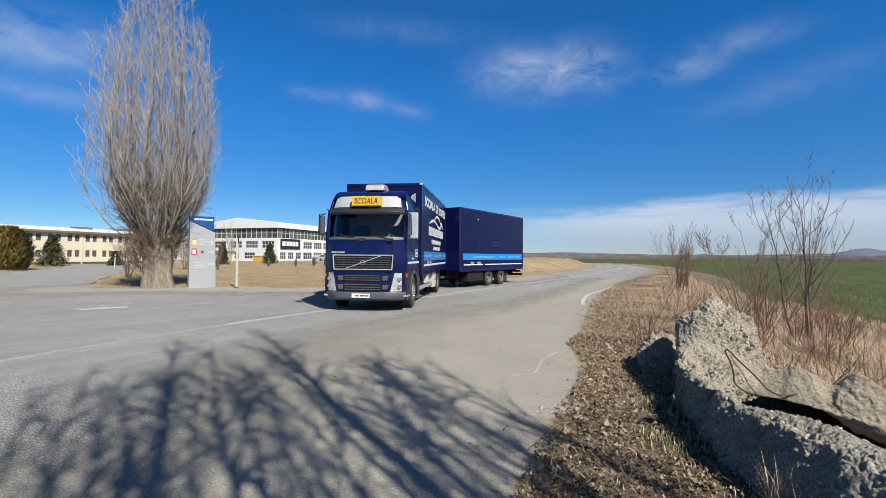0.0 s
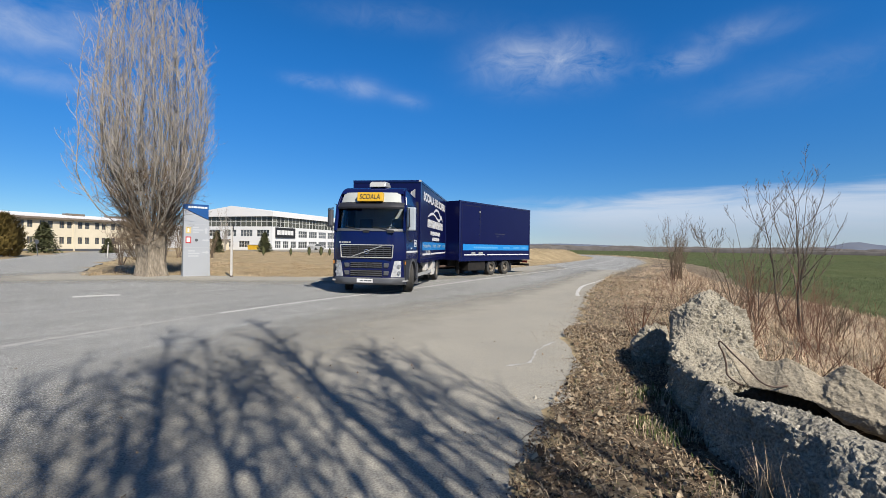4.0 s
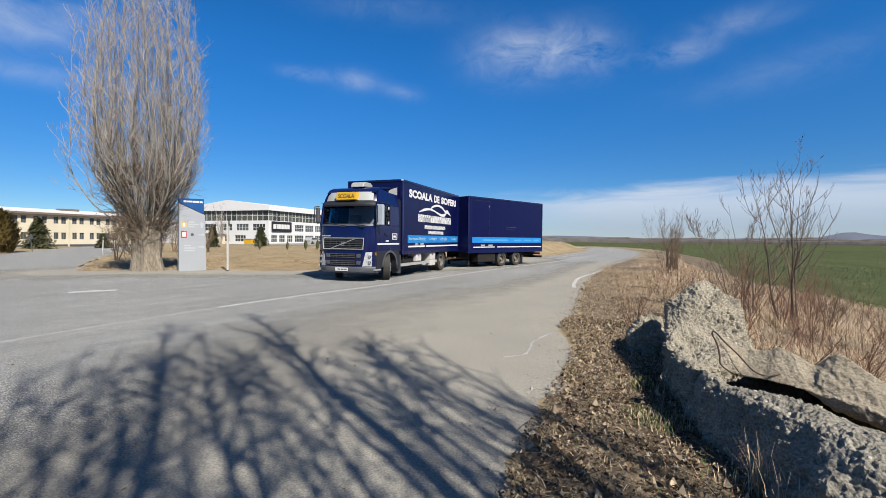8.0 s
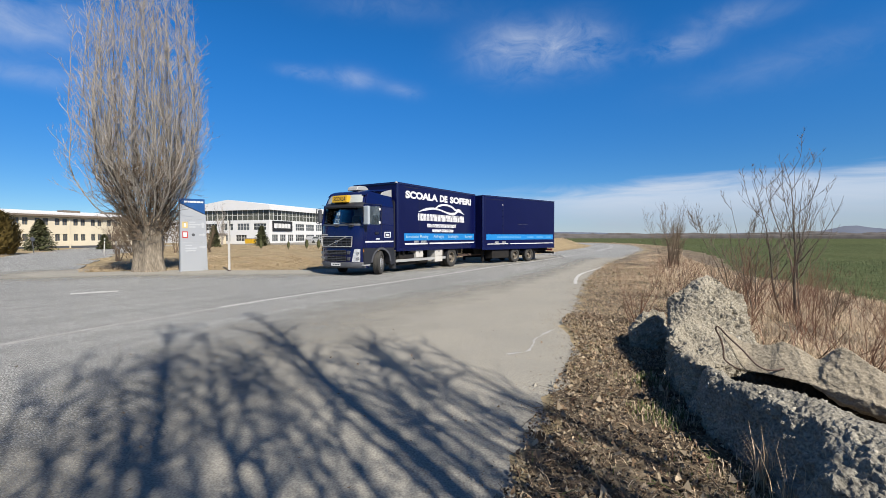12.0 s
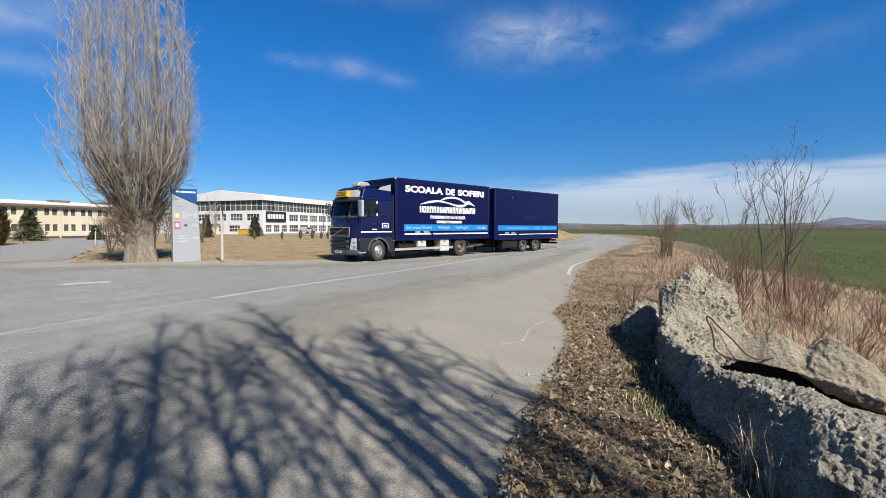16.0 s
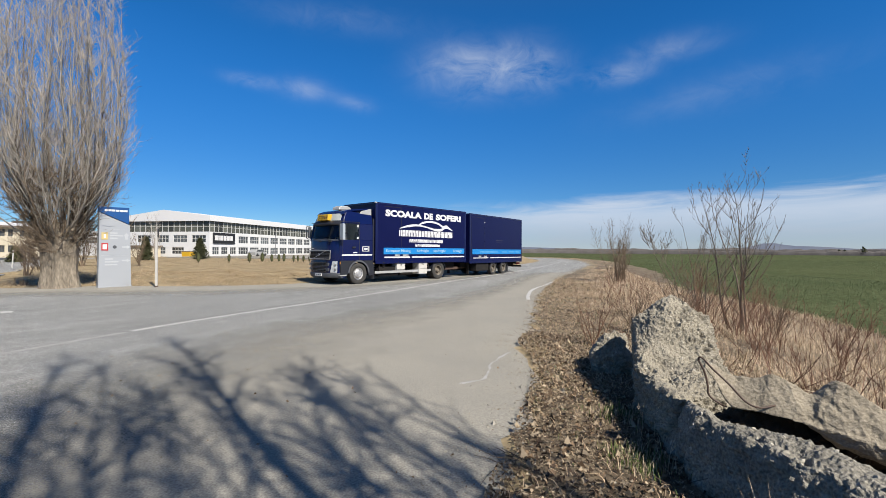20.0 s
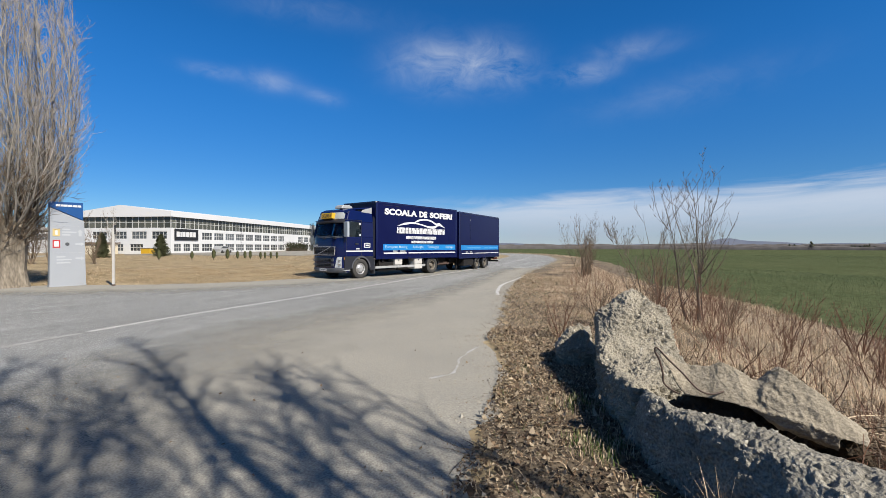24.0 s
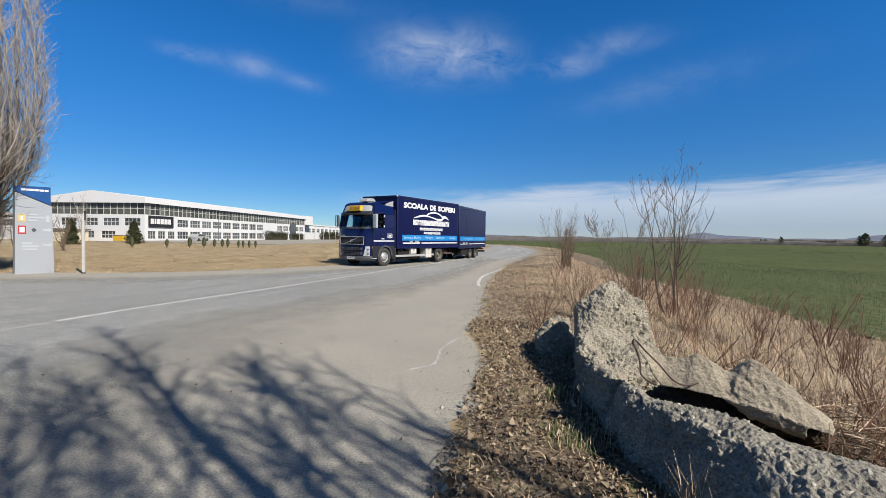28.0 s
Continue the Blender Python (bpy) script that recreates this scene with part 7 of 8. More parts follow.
def parked_car(x, y, z, yaw):
    c = thing("parked_car", "small silver car parked on the service road", "car", at=pose(x, y, z, 0, 0, yaw))
    obj("body", Build().prism([(-2.05, 0.3), (2.05, 0.3), (2.1, 0.62), (1.95, 0.82), (0.95, 0.95), (0.35, 1.4), (-1.2, 1.44), (-1.85, 1.0), (-2.1, 0.9)], "y", -0.85, 0.85), "alu", c, bevel=0.05)
    for s in (1, -1):
        obj("side_window", Build().prism([(0.85, 0.96), (0.3, 1.34), (-1.15, 1.37), (-1.6, 0.98)], "y", s * 0.851, s * 0.862), "win_dark", c)
        for wx in (1.3, -1.3):
            obj("wheel", Build().tube([(wx, s * 0.7, 0.31), (wx, s * 0.88, 0.31)], 0.31, 14), "rubber", c)


parked_car(-35.5, 96.0, 0.22, 75.0)


def hedge(name, p, length, depth, h, seed, label):
    rr = random.Random(seed)
    hd = thing(name, label, "hedge", at=frame_at((p.x, p.y, -0.2)))
    b = Build()
    for i in range(int(length * depth * h * 34)):
        c = Vector((rr.uniform(0, length), rr.uniform(0, depth), h * (0.05 + 0.95 * rr.random() ** 0.6) * (0.85 + 0.15 * math.sin(i * 0.37))))
        s = rr.uniform(0.15, 0.35)
        d1 = Vector((rr.gauss(0, 1), rr.gauss(0, 1), rr.gauss(0, 1))).normalized() * s
        d2 = Vector((rr.gauss(0, 1), rr.gauss(0, 1), rr.gauss(0, 1))).normalized() * s
        b.add([tuple(c), tuple(c + d1), tuple(c + d1 * 0.4 + d2)], [(0, 1, 2)])
    obj("foliage", b, "hedge", hd)
    obj("branches", Build().box(0.5, length - 0.5, 0.7, depth - 0.7, 0, h * 0.45), "twig_dark", hd)


hedge("hedge", Vector((-45.2, 95.14, 0)) + U * 40 + N * 5, 13, 2.2, 3.1, 5, "tall dark evergreen hedge along the factory front")
hedge("hedge", Vector((-45.2, 95.14, 0)) + U * 58 + N * 5, 7, 2.2, 2.6, 6, "tall dark evergreen hedge along the factory front")
hedge("hedge", Vector((-45.2, 95.14, 0)) + U * 78 + N * 7, 18, 2.5, 3.4, 7, "tall dark evergreen hedge along the factory front")
for i, al in enumerate((50, 54, 62, 70, 76, 82)):
    q = Vector((-45.2, 95.14, 0)) + U * al + N * 9.5
    fp_ = thing("flag_pole", "thin white flag pole before the factory", "pole", "flag poles", at=pose(q.x, q.y, -0.2))
    obj("shaft", Build().tube([(0, 0, -0.1), (0, 0, 5.4)], [0.07, 0.05], 8), "pole_white", fp_)
    obj("base", Build().box(-0.2, 0.2, -0.2, 0.2, -0.1, 0.12), "plastic_grey", fp_)
lamp_q = Vector((-45.2, 95.14, 0)) + U * 13 + N * 7
lp = thing("lamp_post", "grey street lamp post before the factory", "street lamp", at=pose(lamp_q.x, lamp_q.y, -0.2))
obj("shaft", Build().tube([(0, 0, 0), (0, 0, 5.8), (0.2, -0.1, 6.0)], [0.07, 0.05, 0.04], 8), "plastic_grey", lp)
obj("head", Build().box(0.1, 0.75, -0.16, 0.02, 5.95, 6.08), "alu", lp, bevel=0.02)
srv = [Vector((-45.2, 95.14, 0)) + U * a + N * n for a, n in ((-12, 1.0), (130, 1.0), (130, 33.0), (-12, 33.0))]
sheet("paved_yard", [(q.x, q.y) for q in srv], 0.22, "asphalt_worn", "pale paved yard along the factory front", "yard", 0.3)


# ---- distance ----
HILL_AZ = 0.67

def make_distance():
    rr = random.Random(2)
    # low wooded line beyond the field: three uneven rows of crowns
    v, f = [], []
    for row, (d, low) in enumerate(((428, 2.3), (455, 3.2), (490, 4.2))):
        n = 1500
        base = len(v)
        for i in range(n + 1):
            a = -0.28 + 1.73 * i / n
            q = a * 430
            hh = low + 1.0 * noise.noise(Vector((q * 0.05, row * 5.1, 0))) + 0.7 * noise.noise(Vector((q * 0.17, row * 3.3, 2))) + 0.3 * noise.noise(Vector((q * 0.6, row, 5))) + 1.6 * max(0, noise.noise(Vector((a * 9, 7.7, row))))
            hh = max(0.5, hh)
            for k, (dd, z) in enumerate(((0.0, -0.8), (0.4, hh * 0.7), (1.4, hh), (4.0, hh * 0.4))):
                v.append(((d + dd) * math.sin(a), (d + dd) * math.cos(a), z))
        for i in range(n):
            for k in range(3):
                p0 = base + i * 4 + k
                f.append((p0, p0 + 4, p0 + 5, p0 + 1))
    tagged(new("far_woods", raw("far_woods", v, f, ["tree_far"], smooth=True)), "low brown line of bare trees beyond the field", "trees", kind="stuff")
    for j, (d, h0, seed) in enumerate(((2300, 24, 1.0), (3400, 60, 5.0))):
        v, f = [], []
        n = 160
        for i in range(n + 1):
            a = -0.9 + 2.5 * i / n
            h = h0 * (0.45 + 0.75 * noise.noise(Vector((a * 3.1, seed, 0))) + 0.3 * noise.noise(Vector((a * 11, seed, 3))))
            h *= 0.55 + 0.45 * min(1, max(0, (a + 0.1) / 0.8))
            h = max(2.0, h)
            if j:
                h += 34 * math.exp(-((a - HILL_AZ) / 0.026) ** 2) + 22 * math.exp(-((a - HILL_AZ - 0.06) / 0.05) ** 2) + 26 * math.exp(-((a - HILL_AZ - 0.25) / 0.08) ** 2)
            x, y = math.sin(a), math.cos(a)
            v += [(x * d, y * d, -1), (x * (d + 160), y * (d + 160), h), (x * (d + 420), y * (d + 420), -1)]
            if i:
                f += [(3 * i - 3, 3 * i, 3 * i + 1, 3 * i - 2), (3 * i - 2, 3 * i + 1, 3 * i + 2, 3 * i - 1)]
        tagged(new("hills_%d" % (j + 1), raw("hills", v, f, ["hill"], smooth=True)), "hills on the horizon, haze put into their blue-grey colour", "hills", kind="structure")


make_distance()
def copse(az, d, w, h, seed):
    """A far clump of evergreens: crowns of many small facets on trunks."""
    rr = random.Random(seed)
    c = thing("far_copse", "dark clump of evergreens beyond the field", "trees", "far copses", at=pose(d * math.sin(az), d * math.cos(az), -0.6, 0, 0, -math.degrees(az)))
    b = Build()
    tops = [(rr.uniform(-w / 2, w / 2), h * rr.uniform(0.6, 1.0)) for i in range(max(2, int(w / 2.2)))]
    for x0, hh in tops:
        for i in range(170):
            u = rr.random() ** 0.8
            rad = hh * 0.34 * math.sin(math.pi * (0.15 + 0.85 * u) ** 0.8) * math.sqrt(rr.random())
            a = rr.uniform(0, 6.28)
            p = Vector((x0 + rad * math.cos(a), rad * math.sin(a), hh * (0.08 + 0.92 * u)))
            d1 = Vector((rr.gauss(0, 1), rr.gauss(0, 1), rr.gauss(0, 1))).normalized() * hh * 0.11
            d2 = Vector((rr.gauss(0, 1), rr.gauss(0, 1), rr.gauss(0, 1))).normalized() * hh * 0.11
            b.add([tuple(p), tuple(p + d1), tuple(p + d2)], [(0, 1, 2)])
    for x0, hh in tops:
        obj("trunk", Build().tube([(x0, 0, 0), (x0, 0, hh * 0.5)], hh * 0.02, 5), "twig_dark", c)
    obj("crown", b, "needle", c)


for i, (a, d, w, h) in enumerate(((0.772, 430, 5, 6), (0.797, 430, 5, 7), (0.85, 440, 12, 4.5), (0.875, 440, 9, 4), (0.915, 425, 16, 10), (0.955, 425, 13, 8.5), (0.33, 440, 12, 4.5), (0.5, 440, 15, 4))):
    copse(a, d, w, h, 300 + i)


# ---- grass, leaves and gravel ----
rng = np.random.default_rng(5)


def blades(pos, height, width, lean, material_ids, rs):
    """Bent blades as arrays: a quad and a tip each."""
    n = len(pos)
    a = rs.uniform(0, 2 * np.pi, n)
    d = np.stack([np.cos(a), np.sin(a), np.zeros(n)], -1)
    s = np.stack([-np.sin(a), np.cos(a), np.zeros(n)], -1) * (width / 2)[:, None]
    up = np.array([0, 0, 1.0])
    p1 = pos + up * (height * 0.55 / (1 + 0.25 * lean))[:, None] + d * (height * lean * 0.35)[:, None]
    p2 = pos + up * (height * np.maximum(0.12, 1 - 0.42 * lean))[:, None] + d * (height * lean)[:, None]
    v = np.stack([pos - s, pos + s, p1 + s * 0.8, p1 - s * 0.8, p2], 1).reshape(-1, 3)
    b = np.arange(n) * 5
    quads = np.stack([b, b + 1, b + 2, b + 3], -1)
    tris = np.stack([b + 3, b + 2, b + 4], -1)
    return v, quads, tris, material_ids


def stuff_mesh(name, sets, mats, label, category):
    vs, fs, mi = [], [], []
    o = 0
    for v, q, t, m in sets:
        vs.append(v)
        fs += (q + o).tolist()
        fs += (t + o).tolist()
        mi += m.tolist() + m.tolist()
        o += len(v)
    me = raw(name, np.concatenate(vs).tolist(), fs, mats, mi)
    return tagged(new(name, me), label, category, kind="stuff")


def scatter(n, x0, x1, y0, y1, rs, keep):
    x, y = rs.uniform(x0, x1, n), rs.uniform(y0, y1, n)
    k = keep(x, y)
    return x[k], y[k]


FIELD_C = [tuple(p) for p in FIELD_EDGE] + [(4000, 172), (4000, -60)]
EDGE_R_C = EDGE_R[::2]
ROCKS = [(3.1, 5.2, 0.5), (3.3, 5.75, 0.42), (2.8, 4.5, 0.42), (2.45, 3.75, 0.12), (2.45, 3.3, 0.14), (2.55, 2.85, 0.22), (2.7, 2.4, 0.3), (2.85, 1.9, 0.32), (3.1, 1.3, 0.35), (2.95, 3.45, 0.25), (2.95, 6.5, 0.27)]


def clear_of_rocks(x, y, grow=0.0):
    ok = np.ones(x.shape, bool)
    for a, b, r in ROCKS:
        ok &= np.hypot(x - a, y - b) > r + grow
    return ok


def right_verge(x, y):
    return in_poly(x, y, RIGHT_SIDE) & ~in_poly(x, y, FIELD_C)


def make_right_grass():
    sets = []
    # tall pale straw towards the ditch
    for n, box, hs, w, dmin in ((150000, (2, 14, 0.5, 18), (0.12, 0.36), 0.005, 1.5), (80000, (3, 18, 16, 40), (0.15, 0.36), 0.01, 1.2), (26000, (8, 36, 38, 112), (0.2, 0.45), 0.03, 0.8)):
        x, y = scatter(n, *box, rng, right_verge)
        d = seg_dist(x, y, EDGE_R_C)
        k = (d > dmin + rng.normal(0, 0.5, len(x))) & clear_of_rocks(x, y)
        # clumps
        cl = np.array([noise.noise(Vector((a * 0.9, b * 0.9, 8.0))) for a, b in zip(x, y)])
        k &= cl > rng.uniform(-0.75, 0.25, len(x))
        x, y, d, cl = x[k], y[k], d[k], cl[k]
        z = hgt(x, y) - 0.01
        h = rng.uniform(*hs, len(x)) * (0.35 + 0.65 * smooth01(1.2, 4.0, d)) * (0.8 + 0.5 * cl)
        m = rng.choice([0, 1, 1, 2], len(x), p=[0.38, 0.3, 0.27, 0.05])
        sets.append(blades(np.stack([x, y, z], -1), h, np.full(len(x), w) * rng.uniform(0.7, 1.5, len(x)), np.abs(rng.normal(0.8, 0.6, len(x))), m, rng))
    # short turf by the road
    x, y = scatter(125000, 0.3, 9, -1, 26, rng, right_verge)
    d = seg_dist(x, y, EDGE_R_C)
    k = (d > 0.12) & (d < 3.4) & clear_of_rocks(x, y) & (rng.random(len(x)) < 0.3 + 0.7 * smooth01(3.5, 6.5, y))
    x, y = x[k], y[k]
    z = hgt(x, y) - 0.01
    m = rng.choice([0, 1, 2, 3], len(x), p=[0.6, 0.15, 0.15, 0.1])
    sets.append(blades(np.stack([x, y, z], -1), rng.uniform(0.04, 0.14, len(x)), rng.uniform(0.003, 0.006, len(x)), rng.uniform(0.6, 2.6, len(x)), m, rng))
    # green tufts by the concrete and straw tufts against the beam
    for cx, cy, n, r, hh, mm in ((2.3, 4.8, 420, 0.12, 0.13, 3), (2.06, 3.95, 460, 0.11, 0.12, 3), (2.25, 2.85, 60, 0.035, 0.4, 0), (2.22, 2.57, 44, 0.04, 0.36, 0), (2.08, 3.75, 150, 0.09, 0.12, 3), (2.1, 2.8, 200, 0.2, 0.1, 3), (1.6, 2.9, 90, 0.3, 0.07, 3)):
        x, y = cx + rng.normal(0, r, n), cy + rng.normal(0, r, n)
        z = hgt(x, y) - 0.01
        m = np.where(rng.random(n) < 0.6, mm, 1)
        sets.append(blades(np.stack([x, y, z], -1), rng.uniform(0.4, 1.1, n) * hh, rng.uniform(0.004, 0.007, n), rng.uniform(0.1, 0.6, n), m, rng))
    stuff_mesh("dry_grass", sets, ["straw", "straw_pale", "red_stem", "grass_green"], "tall dry straw-coloured grass on the verge and ditch", "grass")


def make_left_grass():
    def keep(x, y):
        return ~in_poly(x, y, ROAD_C) & ~in_poly(x, y, RIGHT_SIDE)
    sets = []
    for n, box, hs, w in ((110000, (-20, 6, 18, 34), (0.05, 0.2), 0.008), (60000, (-42, 12, 30, 62), (0.07, 0.18), 0.014), (30000, (-45, 24, 60, 120), (0.1, 0.24), 0.03)):
        x, y = scatter(n, *box, rng, keep)
        cl = np.array([noise.noise(Vector((a * 0.45, b * 0.45, 3.0))) for a, b in zip(x, y)])
        k = cl > rng.uniform(-0.9, 0.4, len(x))
        x, y, cl = x[k], y[k], cl[k]
        z = hgt(x, y) - 0.01
        m = rng.choice([0, 1, 2], len(x), p=[0.55, 0.4, 0.05])
        clump = np.array([noise.noise(Vector((a * 1.3, b * 1.3, 6.0))) for a, b in zip(x, y)])
        sets.append(blades(np.stack([x, y, z], -1), rng.uniform(*hs, len(x)) * (0.8 + 0.6 * cl + 2.6 * np.maximum(0, clump - 0.1)), np.full(len(x), w) * rng.uniform(0.6, 1.4, len(x)), rng.uniform(0.7, 2.2, len(x)), m, rng))
    stuff_mesh("verge_grass", sets, ["straw_dull", "straw", "leaf_dry"], "short matted dry grass between the road and factory", "grass")


def make_crop():
    x1, y1 = scatter(40000, 8, 34, 2, 40, rng, lambda a, b: in_poly(a, b, FIELD_C))
    x2, y2 = scatter(46000, 10, 110, 8, 110, rng, lambda a, b: in_poly(a, b, FIELD_C) & ((a > 33) | (b > 39)))
    x, y = np.concatenate([x1, x2]), np.concatenate([y1, y2])
    z = np.full(len(x), -0.475)
    far = np.hypot(x, y)
    m = np.zeros(len(x), int)
    sets = [blades(np.stack([x, y, z], -1), rng.uniform(0.05, 0.13, len(x)), 0.002 + far * 0.0004, rng.uniform(0.2, 1.0, len(x)), m, rng)]
    stuff_mesh("wheat_shoots", sets, ["field_blade"], "short green wheat shoots in the field", "crop")


def make_stems():
    """Thin upright reddish stalks standing in the straw."""
    rr = random.Random(77)
    b = Build()
    c = 0
    while c < 850:
        x, y = rr.uniform(2.5, 13), rr.uniform(1.0, 30)
        xa, ya = np.array([x]), np.array([y])
        if not right_verge(xa, ya)[0] or not clear_of_rocks(xa, ya, 0.05)[0]:
            continue
        d = seg_dist(xa, ya, EDGE_R_C)[0]
        if d < 2.0 or d > 8.5 or noise.noise(Vector((x * 0.8, y * 0.8, 5.5))) < rr.uniform(-0.5, 0.35):
            continue
        z = hgt(xa, ya)[0]
        h = rr.uniform(0.3, 1.0)
        pts, rad = branchy(rr, (x, y, z - 0.03), (rr.gauss(0, 0.45), rr.gauss(0, 0.45), 1), h, 0.0058, 4, 0.12, 0.0, 0.35)
        b.tube(pts, rad, 3, cap=False)
        if rr.random() < 0.5:
            p, d3 = at_len(pts, rr.uniform(0.4, 0.8))
            q, qr = branchy(rr, p, d3 + Vector((rr.gauss(0, 0.5), rr.gauss(0, 0.5), 0.1)), h * 0.4, 0.0035, 3, 0.1, 0.0, 0.4)
            b.tube(q, qr, 3, cap=False)
        c += 1
    me = b.mesh("red_stalks", "red_stem")
    tagged(new("red_stalks", me), "thin reddish dead stalks standing in the straw", "stalks", kind="stuff")


def flakes(x, y, z, size, rs, lift=0.6):
    """Curled leaf shapes: two quads folded along the rib."""
    n = len(x)
    a = rs.uniform(0, 2 * np.pi, n)
    u = np.stack([np.cos(a), np.sin(a), rs.normal(0, 0.35, n)], -1) * size[:, None]
    w = np.stack([-np.sin(a), np.cos(a), rs.normal(0, 0.7, n)], -1) * (size * rs.uniform(0.16, 0.5, n))[:, None]
    c = np.stack([x, y, z], -1)
    up = np.zeros((n, 3))
    up[:, 2] = size * rs.uniform(0.05, lift, n)
    sk = u * rs.uniform(-0.35, 0.35, n)[:, None]
    v = np.stack([c - u * 0.5, c + w + up + sk, c + u * 0.5, c - w + up * 0.8 - sk * 0.6, c + u * 0.05], 1).reshape(-1, 3)
    b = np.arange(n) * 5
    f1 = np.stack([b, b + 4, b + 1], -1)
    f2 = np.stack([b + 4, b + 2, b + 1], -1)
    f3 = np.stack([b, b + 3, b + 4], -1)
    f4 = np.stack([b + 4, b + 3, b + 2], -1)
    return v, np.concatenate([f1, f2, f3, f4])


def make_leaves():
    x1, y1 = scatter(110000, 0.3, 6, -1.0, 9, rng, right_verge)
    x2, y2 = scatter(26000, 2.0, 9, 8, 22, rng, right_verge)
    x, y = np.concatenate([x1, x2]), np.concatenate([y1, y2])
    d = seg_dist(x, y, EDGE_R_C)
    drift = np.array([noise.noise(Vector((a * 2.3, b * 2.3, 4.0))) for a, b in zip(x, y)])
    k = (d < rng.uniform(0.3, 3.6, len(x))) & clear_of_rocks(x, y) & (drift > rng.uniform(-1.3, 0.2, len(x)))
    x, y = x[k], y[k]
    z = hgt(x, y) + rng.uniform(0.0, 0.03, len(x))
    # crumbs of litter that spill over the asphalt's edge
    i = rng.integers(22, 130, 8000)
    E = np.array(EDGE_R)
    d = E[i + 1] - E[i - 1]
    nn = np.stack([d[:, 1], -d[:, 0]], -1) / np.hypot(d[:, 0], d[:, 1])[:, None]
    p = E[i] - nn * rng.exponential(0.15, len(i))[:, None] + rng.normal(0, 0.12, (len(i), 2))
    x, y, z = np.concatenate([x, p[:, 0]]), np.concatenate([y, p[:, 1]]), np.concatenate([z, np.maximum(hgt(p[:, 0], p[:, 1]), 0.0) + 0.006])
    size = rng.uniform(0.009, 0.036, len(x)) * np.where(rng.random(len(x)) < 0.12, 2.0, 1.0)
    size[-len(i):] = rng.uniform(0.005, 0.016, len(i))
    v, f = flakes(x, y, z, size, rng)
    n = len(x)
    # dark leaves near, their colour also deepening the beam's shade; paler farther along
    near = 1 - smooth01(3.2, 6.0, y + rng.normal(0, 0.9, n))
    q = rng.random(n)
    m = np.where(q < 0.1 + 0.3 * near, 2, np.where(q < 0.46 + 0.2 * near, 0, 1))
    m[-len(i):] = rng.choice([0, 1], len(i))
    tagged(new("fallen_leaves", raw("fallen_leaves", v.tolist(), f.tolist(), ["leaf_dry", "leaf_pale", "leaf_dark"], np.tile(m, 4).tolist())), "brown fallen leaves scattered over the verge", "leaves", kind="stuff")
    # a few strays on the asphalt
    xs, ys = rng.uniform(-6, 2.2, 170), rng.uniform(1.5, 13, 170)
    kk = in_poly(xs, ys, ROAD_C)
    xs, ys = xs[kk], ys[kk]
    v, f = flakes(xs, ys, np.full(len(xs), 0.006), rng.uniform(0.015, 0.04, len(xs)), rng, 0.3)
    tagged(new("stray_leaves", raw("stray_leaves", v.tolist(), f.tolist(), ["leaf_dry"])), "few dry leaves lying on the asphalt", "leaves", kind="stuff")


def make_gravel():
    """Angular grit along the broken road edge."""
    i = rng.integers(24, 200, 8200)
    E = np.array(EDGE_R)
    off = np.abs(rng.normal(0, 0.38, len(i))) * rng.choice([-0.4, 1], len(i))
    d = E[np.minimum(i + 1, len(E) - 1)] - E[i - 1]
    nn = np.stack([d[:, 1], -d[:, 0]], -1) / np.hypot(d[:, 0], d[:, 1])[:, None]
    p = E[i] + nn * off[:, None] + rng.normal(0, 0.15, (len(i), 2))
    z = np.maximum(0.0, hgt(p[:, 0], p[:, 1]))
    s = rng.uniform(0.006, 0.02, len(i)) * np.where(rng.random(len(i)) < 0.04, 2.2, 1)
    c = np.stack([p[:, 0], p[:, 1], z], -1)
    base = np.array([(1, 0, 0), (-0.5, 0.87, 0), (-0.5, -0.87, 0), (0, 0, 0.9)])
    jit = rng.normal(0, 0.25, (len(i), 4, 3))
    v = (c[:, None, :] + (base[None] + jit) * s[:, None, None]).reshape(-1, 3)
    b = np.arange(len(i)) * 4
    f = np.concatenate([np.stack([b, b + 1, b + 3], -1), np.stack([b + 1, b + 2, b + 3], -1), np.stack([b + 2, b, b + 3], -1)])
    tagged(new("gravel", raw("gravel", v.tolist(), f.tolist(), ["stone"])), "loose pale grit along the broken asphalt edge", "gravel", kind="stuff")


make_right_grass()
make_left_grass()
make_crop()
make_stems()
make_leaves()
make_gravel()


def make_sticks():
    """Short dead sticks lying about on the verge."""
    rr = random.Random(91)
    b = Build()
    xs, ys = scatter(5200, 0.3, 6.5, -1.0, 12, rng, right_verge)
    d = seg_dist(xs, ys, EDGE_R_C)
    k = (d < rng.uniform(0.4, 3.2, len(xs))) & clear_of_rocks(xs, ys)
    xs, ys = xs[k], ys[k]
    zs = hgt(xs, ys)
    for x, y, z in zip(xs.tolist(), ys.tolist(), zs.tolist()):
        a = rr.uniform(0, 6.28)
        q, qr = branchy(rr, (x, y, z + 0.015), (math.cos(a), math.sin(a), rr.uniform(-0.05, 0.25)), rr.uniform(0.06, 0.3), rr.uniform(0.0015, 0.004), 3, 0.2, 0.0, 0.5)
        b.tube(q, qr, 3, cap=False)
    tagged(new("dead_sticks", b.mesh("dead_sticks", "twig_dark")), "short dead sticks littering the verge", "sticks", kind="stuff")


make_sticks()


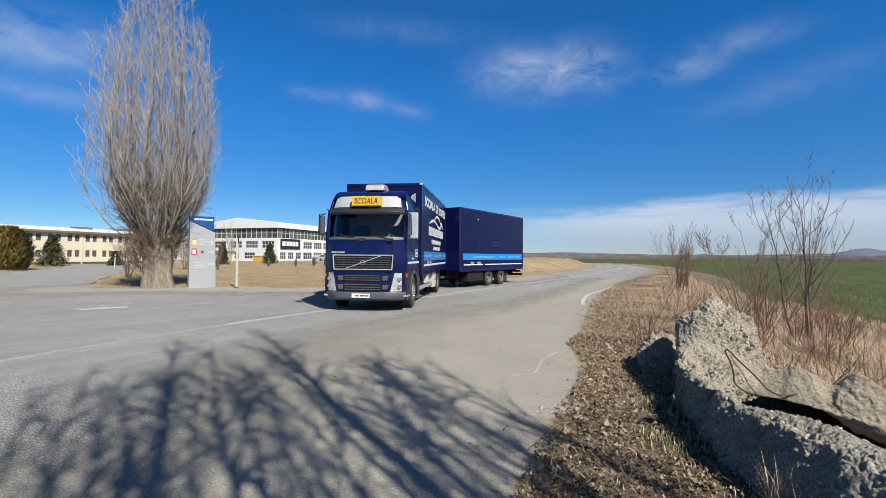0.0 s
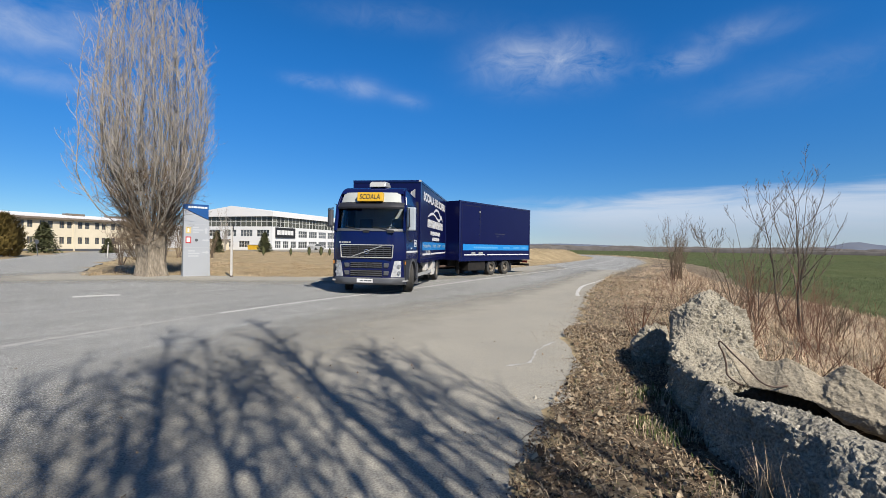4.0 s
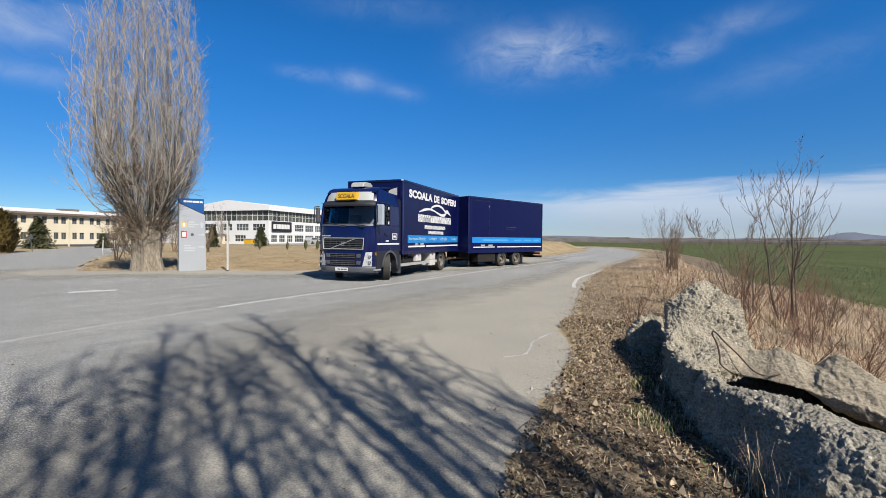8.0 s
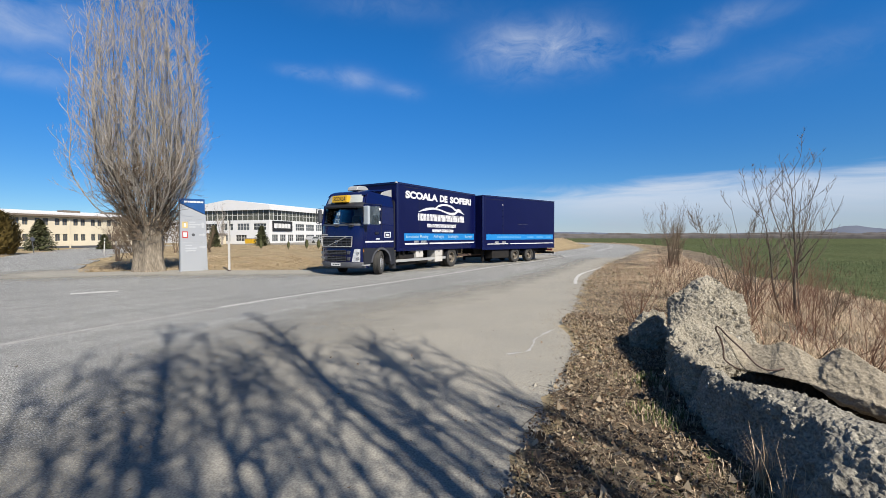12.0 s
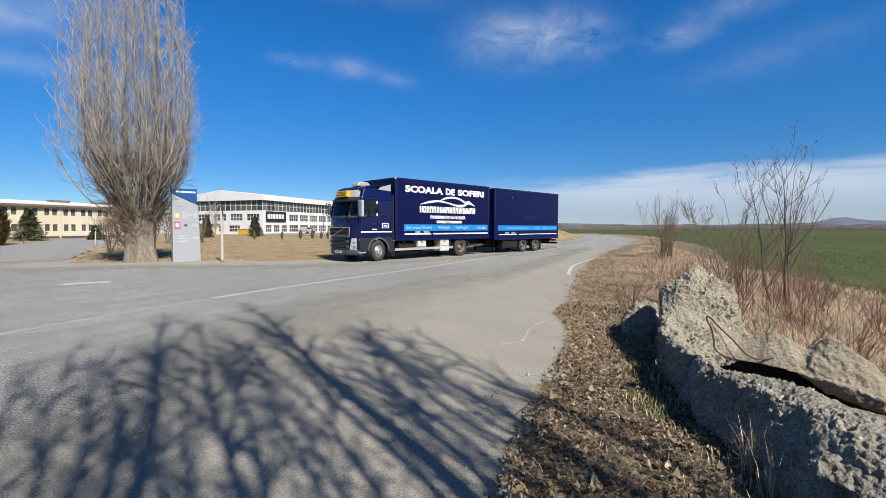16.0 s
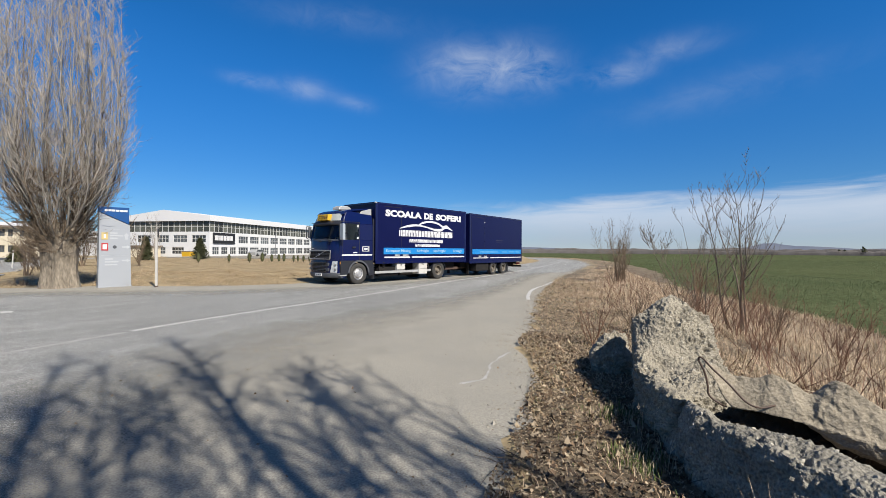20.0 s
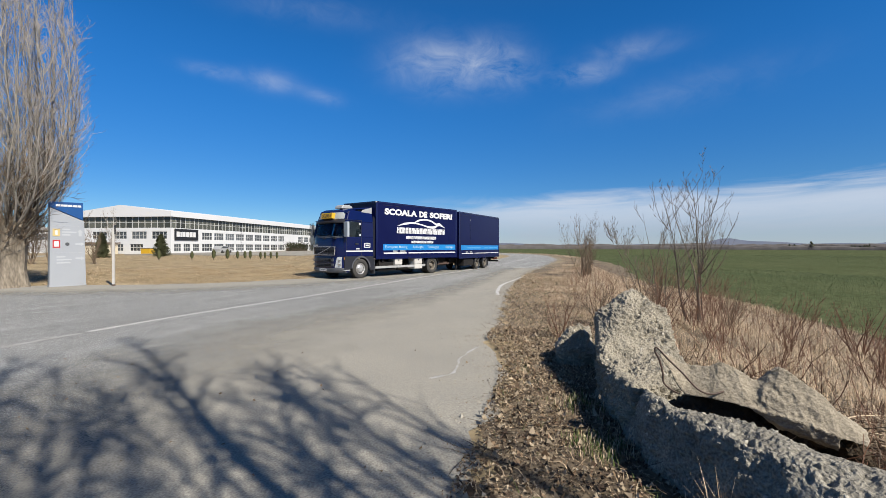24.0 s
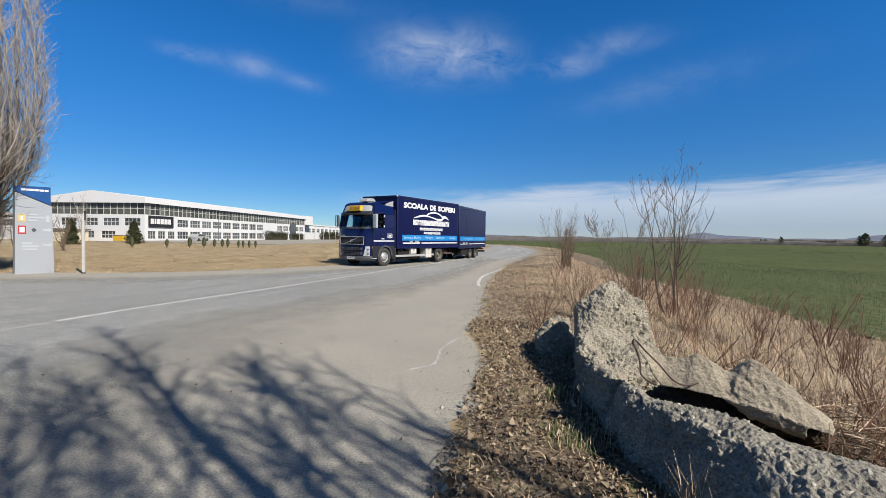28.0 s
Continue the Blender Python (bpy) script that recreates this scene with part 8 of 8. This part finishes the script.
def make_brush_heap():
    """Dead canes and sticks tangled at the slab's end."""
    rr = random.Random(93)
    for name, n, material, label in (("brush_heap", 420, "twig_brown", "tangled heap of brown dead canes at the slab's end"), ("cane_heap", 260, "straw_pale", "pale dry canes lying among the brown brush")):
        b = Build()
        for i in range(n):
            x, y = 3.95 + rr.gauss(0, 0.5), 2.7 + rr.gauss(0, 0.75)
            if not clear_of_rocks(np.array([x]), np.array([y]), 0.12)[0] or SN.dot(Vector((x, y, 0)) - SA) < 0.3:
                continue
            a = rr.uniform(0, 6.28)
            z = float(hgt([x], [y])[0]) + rr.uniform(0.0, 0.26)
            q, qr = branchy(rr, (x, y, z), (math.cos(a), math.sin(a), rr.uniform(-0.1, 0.45)), rr.uniform(0.25, 0.8), rr.uniform(0.003, 0.006), 5, 0.18, -0.05, 0.5)
            b.tube(q, qr, 4, cap=False)
        tagged(new(name, b.mesh(name, material)), label, "brush", kind="stuff")


make_brush_heap()


def make_dust(line, xs, ys, reach, bulge, label):
    """Pale dust on the asphalt beside a verge, thinning out towards the lane."""
    X, Y = np.meshgrid(xs, ys, indexing="ij")
    x, y = X.ravel(), Y.ravel()
    d = seg_dist(x, y, line)
    wide = reach + bulge * np.exp(-((y - 8.0) / 7.0) ** 2)
    a = np.clip(1.25 - d / wide, 0, 1) - 1.3 * (1 - smooth01(-1.2, 1.2, y))
    ins = in_poly(x, y, ROAD_C)
    ny = len(ys)
    v = np.stack([x, y, np.full(len(x), 0.0035)], -1).tolist()
    f = []
    for i in range(len(xs) - 1):
        for j in range(ny - 1):
            q = (i * ny + j, (i + 1) * ny + j, (i + 1) * ny + j + 1, i * ny + j + 1)
            if (any if ys[j] > 0.6 else all)(bool(ins[k]) for k in q) and max(a[k] for k in q) > 0:
                f.append(q)
    me = raw("dust_layer", v, f, ["dust"])
    at = me.attributes.new("cover", "FLOAT", "POINT")
    at.data.foreach_set("value", a)
    tagged(new("dust_layer", me), label, "dust", kind="structure")


def dust_mat():
    m = mat("dust", (0.2440, 0.2310, 0.2000), 0.95, var=0.5, scale=0.8, other=(0.196, 0.188, 0.17), fine=0.3, bump=0.3, bump_scale=60, spec=0.2)
    n, l = m.node_tree.nodes, m.node_tree.links
    at = n.new("ShaderNodeAttribute")
    at.attribute_name = "cover"
    co, ns = n.new("ShaderNodeTexCoord"), n.new("ShaderNodeTexNoise")
    ns.inputs["Scale"].default_value, ns.inputs["Detail"].default_value = 1.1, 9
    l.new(co.outputs["Object"], ns.inputs["Vector"])
    ad, mr = n.new("ShaderNodeMath"), n.new("ShaderNodeMapRange")
    ad.operation = "ADD"
    l.new(at.outputs["Fac"], ad.inputs[0])
    soft = n.new("ShaderNodeMath")
    soft.operation = "MULTIPLY"
    soft.inputs[1].default_value = 0.55
    l.new(ns.outputs[0], soft.inputs[0])
    l.new(soft.outputs[0], ad.inputs[1])
    mr.inputs[1].default_value, mr.inputs[2].default_value, mr.inputs[4].default_value = 0.25, 1.0, 0.9
    l.new(ad.outputs[0], mr.inputs[0])
    tr, mx = n.new("ShaderNodeBsdfTransparent"), n.new("ShaderNodeMixShader")
    l.new(mr.outputs[0], mx.inputs[0])
    l.new(tr.outputs[0], mx.inputs[1])
    l.new(n["Principled BSDF"].outputs[0], mx.inputs[2])
    l.new(mx.outputs[0], n["Material Output"].inputs[0])
    return m


M["dust"] = dust_mat()
make_dust(EDGE_R_C, np.arange(-6, 12, 0.25), np.arange(-4, 34, 0.25), 2.0, 2.8, "pale dust and grit on the asphalt beside the verge")
make_dust(EDGE_L[:60:3], np.arange(-24, 8, 0.5), np.arange(11, 42, 0.5), 3.4, 0.0, "tan dust on the asphalt along the factory's verge")
obj("scuff_mark", ribbon(catmull([(0.86, 5.98), (1.02, 6.08), (1.2, 6.2), (1.28, 6.5), (1.38, 6.9), (1.62, 7.4), (1.78, 7.65)], 0.1), 0.035, 0.0065, 0.02, 5), "line_old", label="thin pale scuff line on the asphalt", category="road marking", kind="structure")


motions()
